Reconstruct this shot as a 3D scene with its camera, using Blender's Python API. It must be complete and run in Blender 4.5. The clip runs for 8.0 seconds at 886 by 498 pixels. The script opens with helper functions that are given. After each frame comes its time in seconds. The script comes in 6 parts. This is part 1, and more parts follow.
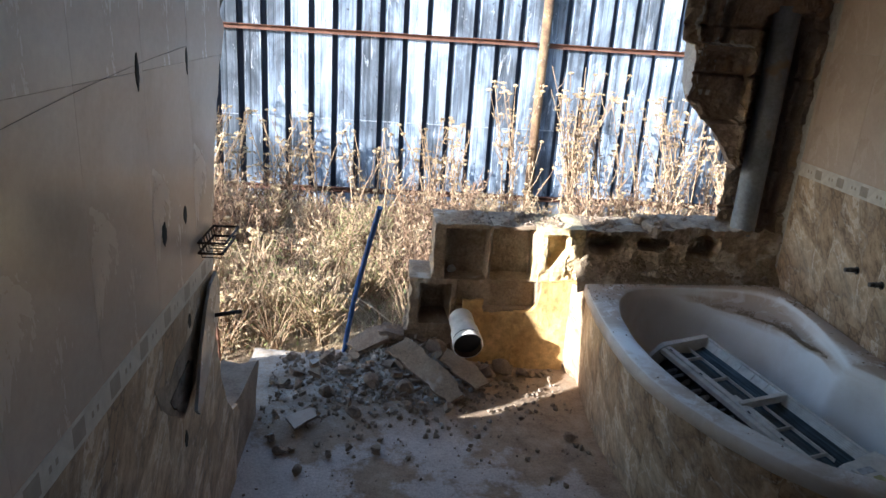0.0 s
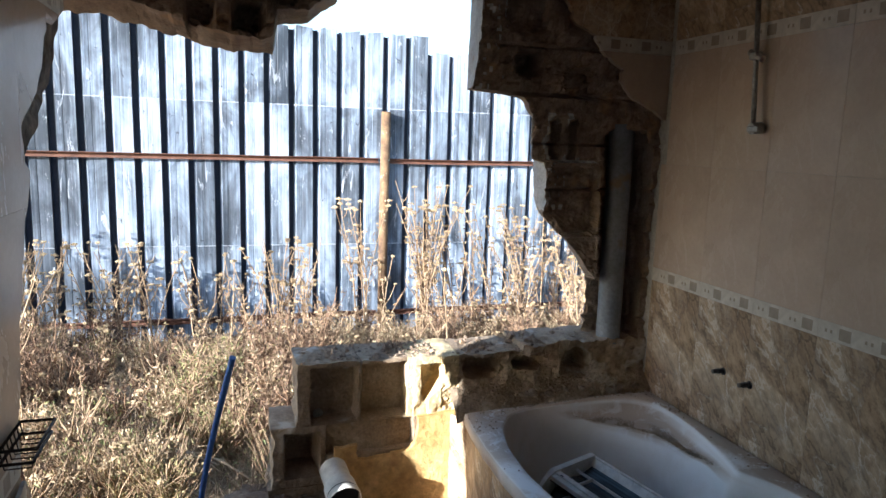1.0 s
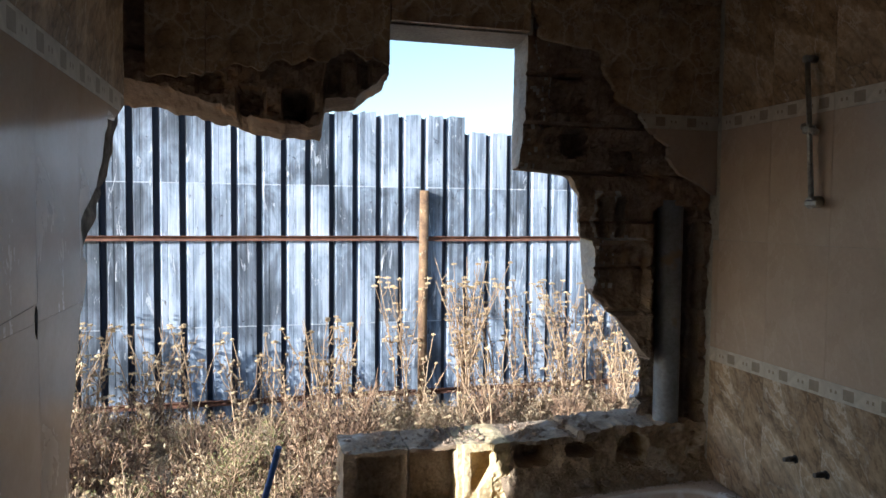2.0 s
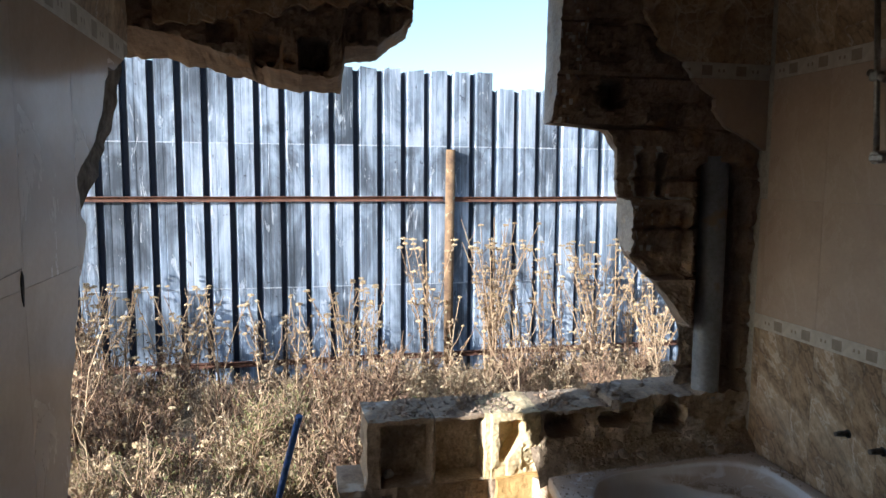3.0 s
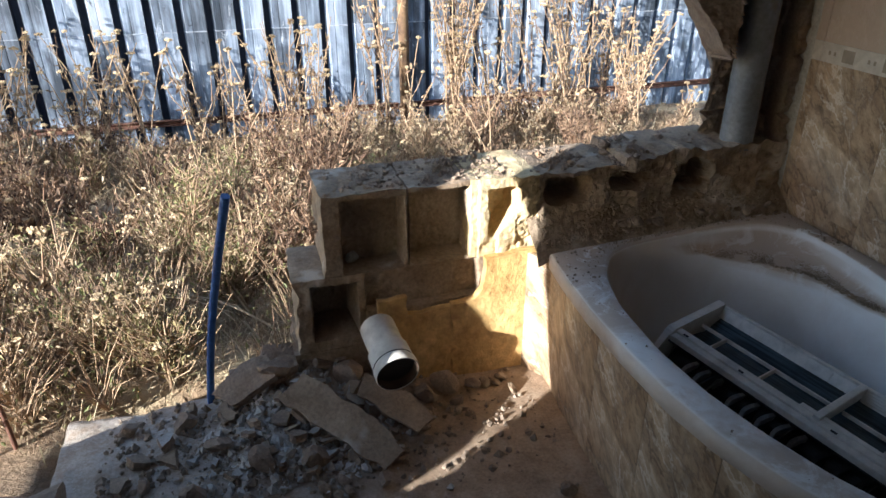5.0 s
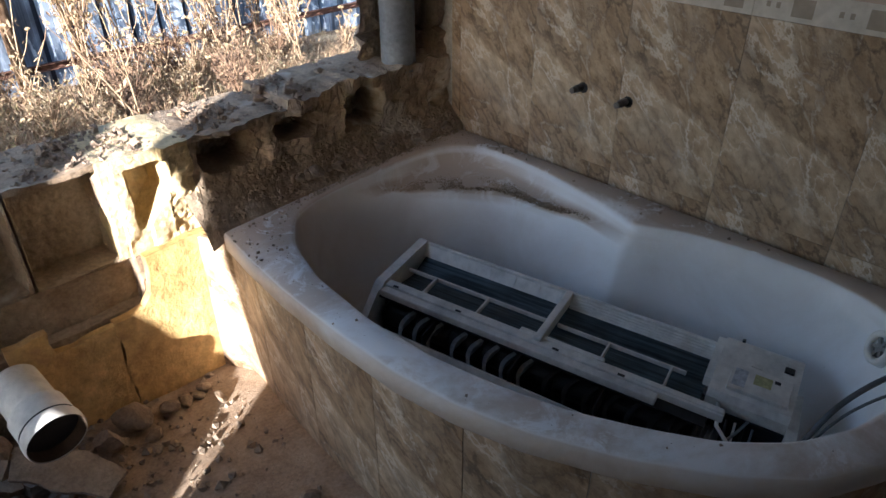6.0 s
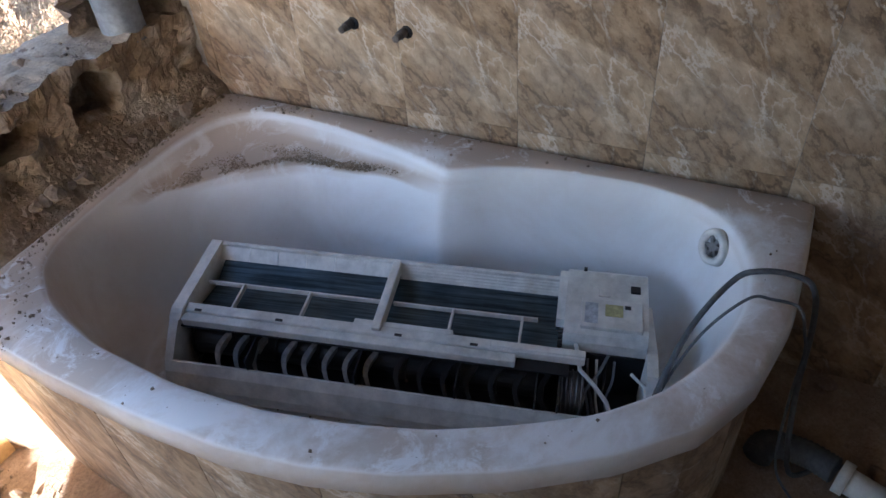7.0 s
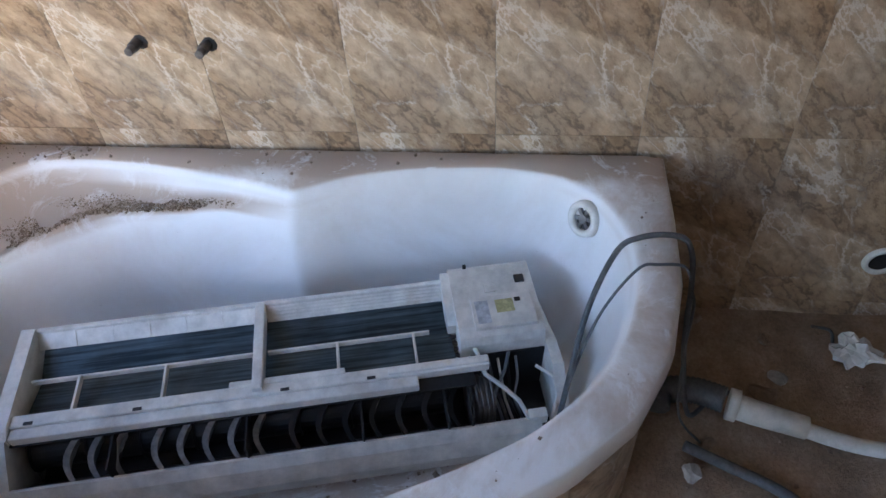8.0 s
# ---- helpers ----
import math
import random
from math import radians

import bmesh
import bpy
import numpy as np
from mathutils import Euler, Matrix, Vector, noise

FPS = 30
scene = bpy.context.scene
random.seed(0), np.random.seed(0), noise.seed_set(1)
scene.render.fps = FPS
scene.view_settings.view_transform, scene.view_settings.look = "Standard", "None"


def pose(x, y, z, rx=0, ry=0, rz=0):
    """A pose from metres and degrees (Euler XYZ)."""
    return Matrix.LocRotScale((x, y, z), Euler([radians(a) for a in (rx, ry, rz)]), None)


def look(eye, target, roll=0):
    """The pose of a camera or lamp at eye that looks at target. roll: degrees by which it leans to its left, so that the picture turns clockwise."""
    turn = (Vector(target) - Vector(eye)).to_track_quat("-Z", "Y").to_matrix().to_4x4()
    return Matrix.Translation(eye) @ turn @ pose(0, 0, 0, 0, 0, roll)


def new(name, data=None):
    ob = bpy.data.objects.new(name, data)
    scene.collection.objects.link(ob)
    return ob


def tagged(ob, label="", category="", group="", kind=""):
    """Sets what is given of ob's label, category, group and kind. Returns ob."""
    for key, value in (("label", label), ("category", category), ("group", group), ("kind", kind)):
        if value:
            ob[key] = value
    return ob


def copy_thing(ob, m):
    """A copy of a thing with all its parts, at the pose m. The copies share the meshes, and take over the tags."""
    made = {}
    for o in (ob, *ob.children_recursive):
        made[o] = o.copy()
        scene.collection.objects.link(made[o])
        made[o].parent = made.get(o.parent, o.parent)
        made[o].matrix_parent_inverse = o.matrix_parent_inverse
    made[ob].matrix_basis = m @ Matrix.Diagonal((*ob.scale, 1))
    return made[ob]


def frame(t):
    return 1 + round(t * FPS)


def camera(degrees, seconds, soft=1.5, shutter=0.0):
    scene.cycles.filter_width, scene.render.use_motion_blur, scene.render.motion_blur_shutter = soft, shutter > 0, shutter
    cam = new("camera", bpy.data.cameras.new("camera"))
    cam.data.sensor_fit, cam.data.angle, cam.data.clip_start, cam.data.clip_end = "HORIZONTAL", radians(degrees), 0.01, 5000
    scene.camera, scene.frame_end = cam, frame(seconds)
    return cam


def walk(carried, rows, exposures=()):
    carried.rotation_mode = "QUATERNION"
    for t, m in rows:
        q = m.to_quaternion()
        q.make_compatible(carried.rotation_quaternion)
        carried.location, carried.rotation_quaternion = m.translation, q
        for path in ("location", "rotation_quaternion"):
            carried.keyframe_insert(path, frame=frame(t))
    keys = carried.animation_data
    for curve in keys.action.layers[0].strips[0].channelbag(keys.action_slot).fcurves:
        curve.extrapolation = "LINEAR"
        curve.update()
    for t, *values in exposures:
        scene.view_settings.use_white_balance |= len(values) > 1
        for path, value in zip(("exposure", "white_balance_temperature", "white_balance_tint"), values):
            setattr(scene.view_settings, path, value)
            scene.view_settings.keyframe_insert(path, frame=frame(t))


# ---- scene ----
cam = camera(66.0, 8.0)
PATH = [
    (0, (-0.193, -1.653, 1.549), (-0.033, 0.237, 0.916), 3.9),
    (0.5, (-0.193, -1.541, 1.561), (0.145, 0.331, 0.945), 4.6),
    (1, (-0.235, -1.42, 1.601), (0.36, 0.463, 1.289), 1.8),
    (1.5, (-0.271, -1.384, 1.625), (0.272, 0.539, 1.533), 0.9),
    (3, (-0.238, -1.208, 1.612), (0.186, 0.735, 1.4), 0.4),
    (3.5, (-0.171, -1.072, 1.587), (0.169, 0.851, 1.152), 1.6),
    (4.1, (-0.126, -0.9, 1.542), (0.168, 0.974, 0.909), 1.5),
    (5.3, (-0.171, -0.5, 1.416), (0.473, 1.123, 0.44), -1.4),
    (5.5, (-0.122, -0.462, 1.398), (0.638, 1.087, 0.386), -2.1),
    (6, (0.048, -0.339, 1.363), (1.228, 0.88, 0.305), -0.3),
    (6.5, (0.194, -0.292, 1.371), (1.473, 0.705, 0.202), -3.4),
    (7, (0.29, -0.204, 1.361), (1.63, 0.535, 0.074), -5.1),
    (7.5, (0.364, -0.093, 1.366), (1.768, 0.422, 0.038), -5.9),
    (8, (0.403, -0.052, 1.359), (1.832, 0.162, -0.025), -4.0),
]
walk(cam, [(t, look(eye, target, roll)) for t, eye, target, roll in PATH],
     exposures=[(0.0, 2.2, 5850, 8), (1.0, 2.0, 5900, 8), (1.5, 1.65, 5900, 8), (4.1, 1.52, 5900, 8), (5.5, 1.92, 6050, 10), (6.0, 2.15, 6050, 12), (6.5, 2.65, 6050, 15), (7.0, 3.25, 5850, 16), (7.5, 3.75, 5950, 16), (8.0, 3.95, 5950, 16)])

# ---------------------------------------------------------------- light
SUN_AZ, SUN_EL = 63.0, 17.0          # from the left of the fence's normal, above the horizon
world = bpy.data.worlds.new("world")
scene.world = world
world.use_nodes = True
wn = world.node_tree.nodes
sky = wn.new("ShaderNodeTexSky")
sky.sky_type, sky.sun_disc = "NISHITA", False
sky.sun_elevation = radians(SUN_EL)
sky.sun_rotation = radians(180 + SUN_AZ)
world.node_tree.links.new(sky.outputs[0], wn["Background"].inputs[0])
wn["Background"].inputs[1].default_value = 0.11
sun = new("sun", bpy.data.lights.new("sun", "SUN"))
sun.data.energy, sun.data.angle, sun.data.color = 5.0, radians(0.5), (1.0, 0.94, 0.86)
sa, se = radians(SUN_AZ), radians(SUN_EL)
sun.matrix_world = look((-math.sin(sa) * math.cos(se) * 30, -math.cos(sa) * math.cos(se) * 30, math.sin(se) * 30), (0, 0, 0))


# ---------------------------------------------------------------- materials
def mat(name, rough=0.8, metal=0.0):
    m = bpy.data.materials.new(name)
    m.use_nodes = True
    b = m.node_tree.nodes["Principled BSDF"]
    b.inputs["Roughness"].default_value, b.inputs["Metallic"].default_value = rough, metal
    return m, m.node_tree.nodes, m.node_tree.links, b


def noise_tex(n, l, scale, detail=4, rough=0.6, coord="Object", dist=0.0, stretch=None, grain=None):
    tc = n.new("ShaderNodeTexCoord")
    t = n.new("ShaderNodeTexNoise")
    t.inputs["Scale"].default_value, t.inputs["Detail"].default_value = scale, detail
    t.inputs["Roughness"].default_value, t.inputs["Distortion"].default_value = rough, dist
    if grain:
        mp = n.new("ShaderNodeMapping")
        mp.vector_type = "TEXTURE"
        mp.inputs["Rotation"].default_value, mp.inputs["Scale"].default_value = grain
        l.new(tc.outputs[coord], mp.inputs[0])
        l.new(mp.outputs[0], t.inputs["Vector"])
    elif stretch:
        mp = n.new("ShaderNodeMapping")
        mp.inputs["Scale"].default_value = stretch
        l.new(tc.outputs[coord], mp.inputs[0])
        l.new(mp.outputs[0], t.inputs["Vector"])
    else:
        l.new(tc.outputs[coord], t.inputs["Vector"])
    return t.outputs["Fac"]


def ramp(n, l, fac, stops):
    r = n.new("ShaderNodeValToRGB")
    el = r.color_ramp.elements
    while len(el) < len(stops):
        el.new(0.5)
    for e, (p, c) in zip(el, stops):
        e.position, e.color = p, (*c, 1) if len(c) == 3 else c
    l.new(fac, r.inputs[0])
    return r.outputs[0]


def mix(n, l, fac, a, b, blend="MIX"):
    x = n.new("ShaderNodeMix")
    x.data_type, x.blend_type = "RGBA", blend
    for s, v in ((x.inputs[0], fac), (x.inputs[6], a), (x.inputs[7], b)):
        if isinstance(v, (int, float)):
            s.default_value = v
        elif isinstance(v, tuple):
            s.default_value = (*v, 1)
        else:
            l.new(v, s)
    return x.outputs[2]


def bump(n, l, b, height, strength=0.4, dist=0.01):
    k = n.new("ShaderNodeBump")
    k.inputs["Strength"].default_value, k.inputs["Distance"].default_value = strength, dist
    l.new(height, k.inputs["Height"])
    l.new(k.outputs[0], b.inputs["Normal"])


def rough_mat(name, lo, hi, scale=6.0, fine=60.0, rough=0.9, bumpy=0.5, dist=0.01, metal=0.0, coord="Object", spots=None):
    """A two-scale surface: broad stains and fine grain, with relief."""
    m, n, l, b = mat(name, rough, metal)
    big, small = noise_tex(n, l, scale, 5, coord=coord), noise_tex(n, l, fine, 6, 0.7, coord=coord)
    base = ramp(n, l, big, [(0.3, lo), (0.7, hi)])
    grain = ramp(n, l, small, [(0.25, (0.55, 0.55, 0.55)), (0.75, (1.15, 1.15, 1.15))])
    c = mix(n, l, 1.0, base, grain, "MULTIPLY")
    if spots:
        s = noise_tex(n, l, spots[0], 3, coord=coord)
        c = mix(n, l, ramp(n, l, s, [(spots[1], (0, 0, 0)), (spots[1] + 0.08, (1, 1, 1))]), c, spots[2])
    l.new(c, b.inputs["Base Color"])
    bump(n, l, b, small, bumpy, dist)
    return m


def plain(name, color, rough=0.6, metal=0.0, var=0.25, scale=12.0):
    lo, hi = tuple(v * (1 - var) for v in color), tuple(min(1, v * (1 + var)) for v in color)
    return rough_mat(name, lo, hi, scale, scale * 8, rough, 0.15, 0.003, metal)


M_CONCRETE = rough_mat("grey_block_concrete", (0.25, 0.175, 0.125), (0.43, 0.335, 0.26), 9, 90, 0.95, 0.8, 0.012, spots=(5, 0.60, (0.38, 0.25, 0.155)))
M_BLOCK = rough_mat("brown_hollow_block", (0.27, 0.19, 0.125), (0.47, 0.37, 0.27), 8, 80, 0.95, 0.7, 0.010, spots=(6, 0.60, (0.50, 0.44, 0.37)))
M_MORTAR = rough_mat("pale_mortar", (0.40, 0.37, 0.34), (0.60, 0.57, 0.53), 7, 70, 0.95, 0.6, 0.008, spots=(8, 0.62, (0.34, 0.27, 0.21)))
M_PLASTER = rough_mat("dusty_plaster", (0.38, 0.35, 0.31), (0.55, 0.52, 0.47), 5, 70, 0.9, 0.4, 0.006)
M_CEIL = rough_mat("ceiling_paint", (0.42, 0.40, 0.36), (0.55, 0.53, 0.5), 2, 40, 0.9, 0.2, 0.004)
def floor_mat():
    """Pale screed showing through in smooth patches between trodden brown dirt."""
    m, n, l, b = mat("dusty_floor", 0.9)
    where, edge_, fine, mid_ = noise_tex(n, l, 2.3, 3, 0.5, dist=0.5), noise_tex(n, l, 22, 6, 0.7), noise_tex(n, l, 110, 5, 0.75), noise_tex(n, l, 9, 6, 0.65)
    dirt = ramp(n, l, mid_, [(0.30, (0.23, 0.165, 0.115)), (0.50, (0.37, 0.27, 0.19)), (0.70, (0.48, 0.375, 0.28))])
    pale = ramp(n, l, mid_, [(0.30, (0.50, 0.435, 0.40)), (0.70, (0.66, 0.59, 0.55))])
    ad = n.new("ShaderNodeMath")
    ad.operation = "MULTIPLY_ADD"
    l.new(edge_, ad.inputs[0])
    ad.inputs[1].default_value = 0.22
    l.new(where, ad.inputs[2])
    tc = n.new("ShaderNodeTexCoord")
    sp = n.new("ShaderNodeSeparateXYZ")
    l.new(tc.outputs["Object"], sp.inputs[0])
    far_ = n.new("ShaderNodeMapRange")
    l.new(sp.outputs["X"], far_.inputs[0])
    far_.inputs[1].default_value, far_.inputs[2].default_value, far_.inputs[3].default_value, far_.inputs[4].default_value = 0.45, 0.70, 1.0, 0.0
    inner = n.new("ShaderNodeMapRange")
    l.new(sp.outputs["Y"], inner.inputs[0])
    inner.inputs[1].default_value, inner.inputs[2].default_value, inner.inputs[3].default_value, inner.inputs[4].default_value = 0.60, 0.80, 1.0, 0.0
    bare = mix(n, l, 1.0, ramp(n, l, ad.outputs[0], [(0.57, (0, 0, 0)), (0.62, (1, 1, 1))]), mix(n, l, 1.0, far_.outputs[0], inner.outputs[0], "MULTIPLY"), "MULTIPLY")
    # pale grey towards the breach: sky light in the colour, with mortar dust
    out_ = n.new("ShaderNodeMapRange")
    l.new(sp.outputs["Y"], out_.inputs[0])
    out_.inputs[1].default_value, out_.inputs[2].default_value = 0.55, 0.95
    side_ = n.new("ShaderNodeMapRange")
    l.new(sp.outputs["X"], side_.inputs[0])
    side_.inputs[1].default_value, side_.inputs[2].default_value, side_.inputs[3].default_value, side_.inputs[4].default_value = -0.15, 0.15, 1.0, 0.0
    skylit_dust = mix(n, l, 1.0, mix(n, l, 1.0, out_.outputs[0], side_.outputs[0], "MULTIPLY"), ramp(n, l, edge_, [(0.35, (0.15,) * 3), (0.6, (0.9,) * 3)]), "MULTIPLY")
    dirt = mix(n, l, skylit_dust, dirt, (0.56, 0.51, 0.46))
    c = mix(n, l, bare, dirt, pale)
    c = mix(n, l, 0.8, c, ramp(n, l, fine, [(0.28, (0.55, 0.53, 0.50)), (0.68, (1.15, 1.15, 1.15))]), "MULTIPLY")
    l.new(c, b.inputs["Base Color"])
    bump(n, l, b, mix(n, l, 0.5, mid_, fine), 0.7, 0.012)
    return m


M_FLOOR = floor_mat()
M_SOIL = rough_mat("dry_soil", (0.22, 0.145, 0.09), (0.44, 0.32, 0.205), 1.6, 22, 1.0, 1.0, 0.03, spots=(2.5, 0.55, (0.50, 0.40, 0.26)))
M_RUST = rough_mat("rusty_steel", (0.085, 0.035, 0.024), (0.20, 0.095, 0.062), 8, 80, 0.85, 0.4, 0.004)
M_POST = rough_mat("flaking_painted_post", (0.09, 0.05, 0.03), (0.27, 0.17, 0.09), 9, 60, 0.85, 0.4, 0.004, spots=(14, 0.62, (0.36, 0.34, 0.24)))
M_BLUE = plain("blue_hose_plastic", (0.04, 0.13, 0.42), 0.4)
M_GREY = rough_mat("grey_pvc", (0.15, 0.165, 0.19), (0.27, 0.29, 0.32), 4, 50, 0.5, 0.1, 0.002, spots=(6, 0.60, (0.19, 0.145, 0.11)))
M_WHITE = rough_mat("white_plastic", (0.70, 0.68, 0.63), (0.80, 0.78, 0.73), 5, 14, 0.42, 0.05, 0.002, spots=(8, 0.68, (0.48, 0.41, 0.33)))
M_BLACK = plain("black_plastic", (0.015, 0.015, 0.017), 0.5)
M_CHROME = rough_mat("tarnished_chrome", (0.35, 0.34, 0.33), (0.55, 0.54, 0.52), 20, 90, 0.35, 0.05, 0.001, 0.9)
# shade inside the waste pipe's mouth, put into a dark brown
M_PIPE_SHADE = plain("shaded_pipe_inside", (0.07, 0.045, 0.03), 0.8)
# warm plaster, lightened so its colour carries part of the sun patch
M_WARM_SUNLIT = rough_mat("sunlit_warm_plaster", (0.62, 0.47, 0.26), (0.80, 0.66, 0.42), 6, 45, 0.9, 0.6, 0.010, spots=(7, 0.66, (0.46, 0.33, 0.18)))
M_DIRT = rough_mat("brown_dirt", (0.22, 0.165, 0.12), (0.42, 0.335, 0.26), 12, 90, 1.0, 0.5, 0.004)
# the darkest tones put shade of the core's hollows into the colour
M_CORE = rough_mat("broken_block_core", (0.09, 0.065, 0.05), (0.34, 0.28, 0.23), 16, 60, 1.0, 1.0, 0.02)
M_BRASS = rough_mat("dull_tap_fitting", (0.10, 0.09, 0.09), (0.22, 0.20, 0.19), 30, 90, 0.5, 0.1, 0.001, 0.6)


def sheet_mat():
    """Galvanised sheet under thin blue-white wash: pan by pan tones, vertical brush streaks, runs and flaked spots."""
    m, n, l, b = mat("weathered_whitewashed_sheet", 0.5, 0.0)
    tc = n.new("ShaderNodeTexCoord")
    sp = n.new("ShaderNodeSeparateXYZ")
    l.new(tc.outputs["Object"], sp.inputs[0])

    def calc(op, a, c, d=0.0):
        k = n.new("ShaderNodeMath")
        k.operation = op
        for q, v in zip(k.inputs, (a, c, d)):
            if isinstance(v, (int, float)):
                q.default_value = v
            else:
                l.new(v, q)
        return k.outputs[0]

    pan = calc("FLOOR", calc("MULTIPLY_ADD", sp.outputs["X"], 1 / 0.2546, 1.619 / 0.2546 + 0.1), 0)
    tier = calc("ADD", calc("GREATER_THAN", sp.outputs["Z"], 0.422), calc("GREATER_THAN", sp.outputs["Z"], 1.932))
    wn_ = n.new("ShaderNodeTexWhiteNoise")
    wn_.noise_dimensions = "1D"
    l.new(calc("MULTIPLY_ADD", tier, 41.3, pan), wn_.inputs["W"])
    streak = noise_tex(n, l, 1.0, 7, 0.7, stretch=(30, 16, 0.35))
    patch = noise_tex(n, l, 1.5, 6, 0.62, dist=0.8, stretch=(1.6, 1, 0.8))
    fine = noise_tex(n, l, 1.0, 5, 0.75, stretch=(150, 60, 3))
    tone = calc("ADD", calc("MULTIPLY_ADD", wn_.outputs["Value"], 0.17, -0.07), calc("MULTIPLY_ADD", streak, 0.55, -0.275))
    tone = calc("ADD", tone, patch)
    c = ramp(n, l, tone, [(0.31, (0.08, 0.10, 0.13)), (0.42, (0.18, 0.215, 0.27)), (0.51, (0.31, 0.38, 0.48)), (0.59, (0.47, 0.55, 0.67)), (0.72, (0.62, 0.68, 0.76))])
    run = noise_tex(n, l, 1.0, 8, 0.7, dist=1.6, stretch=(9, 1, 2.0))
    c = mix(n, l, ramp(n, l, run, [(0.60, (0, 0, 0)), (0.625, (0.75, 0.75, 0.75))]), c, (0.72, 0.77, 0.84))
    flake = noise_tex(n, l, 1.0, 9, 0.72, dist=0.7, stretch=(13, 1, 6))
    c = mix(n, l, ramp(n, l, flake, [(0.345, (0.85, 0.85, 0.85)), (0.37, (0, 0, 0))]), c, (0.055, 0.06, 0.075))
    seam = calc("MINIMUM", calc("ABSOLUTE", calc("SUBTRACT", sp.outputs["Z"], 0.425), 0), calc("ABSOLUTE", calc("SUBTRACT", sp.outputs["Z"], 1.935), 0))
    c = mix(n, l, calc("MULTIPLY", calc("LESS_THAN", calc("MULTIPLY_ADD", run, 0.03, seam), 0.0205), 0.7), c, (0.70, 0.75, 0.82))
    c = mix(n, l, 0.6, c, ramp(n, l, fine, [(0.32, (0.55, 0.56, 0.60)), (0.66, (1.15, 1.15, 1.15))]), "MULTIPLY")
    l.new(c, b.inputs["Base Color"])
    l.new(ramp(n, l, patch, [(0.3, (0.4,) * 3), (0.7, (0.65,) * 3)]), b.inputs["Roughness"])
    bump(n, l, b, streak, 0.2, 0.006)
    return m


def marble_mat(name, dark, midc, light, vein, strong=1.0, rough=0.35):
    """Printed marble-look ceramic: every tile carries the same print of blotches, diagonal veins and flecks."""
    m, n, l, b = mat(name, rough)
    tc = n.new("ShaderNodeTexCoord")
    mp = n.new("ShaderNodeMapping")
    mp.vector_type = "TEXTURE"
    mp.inputs["Rotation"].default_value = (radians(52), 0, 0)
    mp.inputs["Scale"].default_value = (1, 1.6, 0.75)
    l.new(tc.outputs["Object"], mp.inputs[0])

    def tex(kind, scale, vec, detail=5, rgh=0.6):
        t = n.new(kind)
        t.inputs["Scale"].default_value = scale
        if kind == "ShaderNodeTexNoise":
            t.inputs["Detail"].default_value, t.inputs["Roughness"].default_value = detail, rgh
        l.new(vec, t.inputs["Vector"])
        return t

    def shifted(amount, scale, detail):
        w = tex("ShaderNodeTexNoise", scale, mp.outputs[0], detail, 0.7)
        ad = n.new("ShaderNodeMix")
        ad.data_type, ad.blend_type = "RGBA", "LINEAR_LIGHT"
        ad.inputs[0].default_value = amount
        l.new(mp.outputs[0], ad.inputs[6])
        l.new(w.outputs["Color"], ad.inputs[7])
        return ad.outputs[2]

    w1, w2 = shifted(0.075, 7, 8), shifted(0.03, 24, 6)
    soft = tex("ShaderNodeTexNoise", 5.0, w1, 8, 0.62)
    fine = tex("ShaderNodeTexNoise", 30, w2, 7, 0.72)
    c = ramp(n, l, soft.outputs["Fac"], [(0.30, tuple((a + b) / 2 for a, b in zip(dark, midc))), (0.44, midc), (0.56, light), (0.68, midc)])
    c = mix(n, l, 0.9, c, ramp(n, l, fine.outputs["Fac"], [(0.36, (0.46, 0.40, 0.34)), (0.50, (0.92, 0.91, 0.90)), (0.64, (1.22, 1.22, 1.22))]), "MULTIPLY")
    vo = tex("ShaderNodeTexVoronoi", 6.8, w1)
    vo.feature = "DISTANCE_TO_EDGE"
    cell = tex("ShaderNodeTexVoronoi", 6.8, w1)
    sep = n.new("ShaderNodeSeparateColor")
    l.new(cell.outputs["Color"], sep.inputs[0])
    c = mix(n, l, 0.14 * strong, c, ramp(n, l, sep.outputs[0], [(0.0, dark), (0.4, midc), (1.0, light)]))
    some = tex("ShaderNodeTexNoise", 9, mp.outputs[0], 2)
    gate = ramp(n, l, some.outputs["Fac"], [(0.42, (0.1,) * 3), (0.54, (1, 1, 1))])
    gate_b = ramp(n, l, some.outputs["Fac"], [(0.46, (1, 1, 1)), (0.56, (0.15,) * 3)])
    shade = mix(n, l, 1.0, ramp(n, l, vo.outputs["Distance"], [(0.0, (0.95 * strong,) * 3), (0.02, (0.42 * strong,) * 3), (0.10, (0, 0, 0))]), gate_b, "MULTIPLY")
    c = mix(n, l, shade, c, dark)
    line = mix(n, l, 1.0, ramp(n, l, vo.outputs["Distance"], [(0.0, (0.8 * strong,) * 3), (0.016, (0.5 * strong,) * 3), (0.03, (0, 0, 0))]), gate, "MULTIPLY")
    c = mix(n, l, line, c, vein)
    fl = tex("ShaderNodeTexVoronoi", 17, w2)
    fl.feature = "DISTANCE_TO_EDGE"
    gate2 = ramp(n, l, soft.outputs["Fac"], [(0.50, (0, 0, 0)), (0.57, (1, 1, 1))])
    c = mix(n, l, mix(n, l, 1.0, ramp(n, l, fl.outputs["Distance"], [(0.0, (0.55 * strong,) * 3), (0.05, (0, 0, 0))]), gate2, "MULTIPLY"), c, vein)
    gate3 = ramp(n, l, soft.outputs["Fac"], [(0.42, (1, 1, 1)), (0.50, (0, 0, 0))])
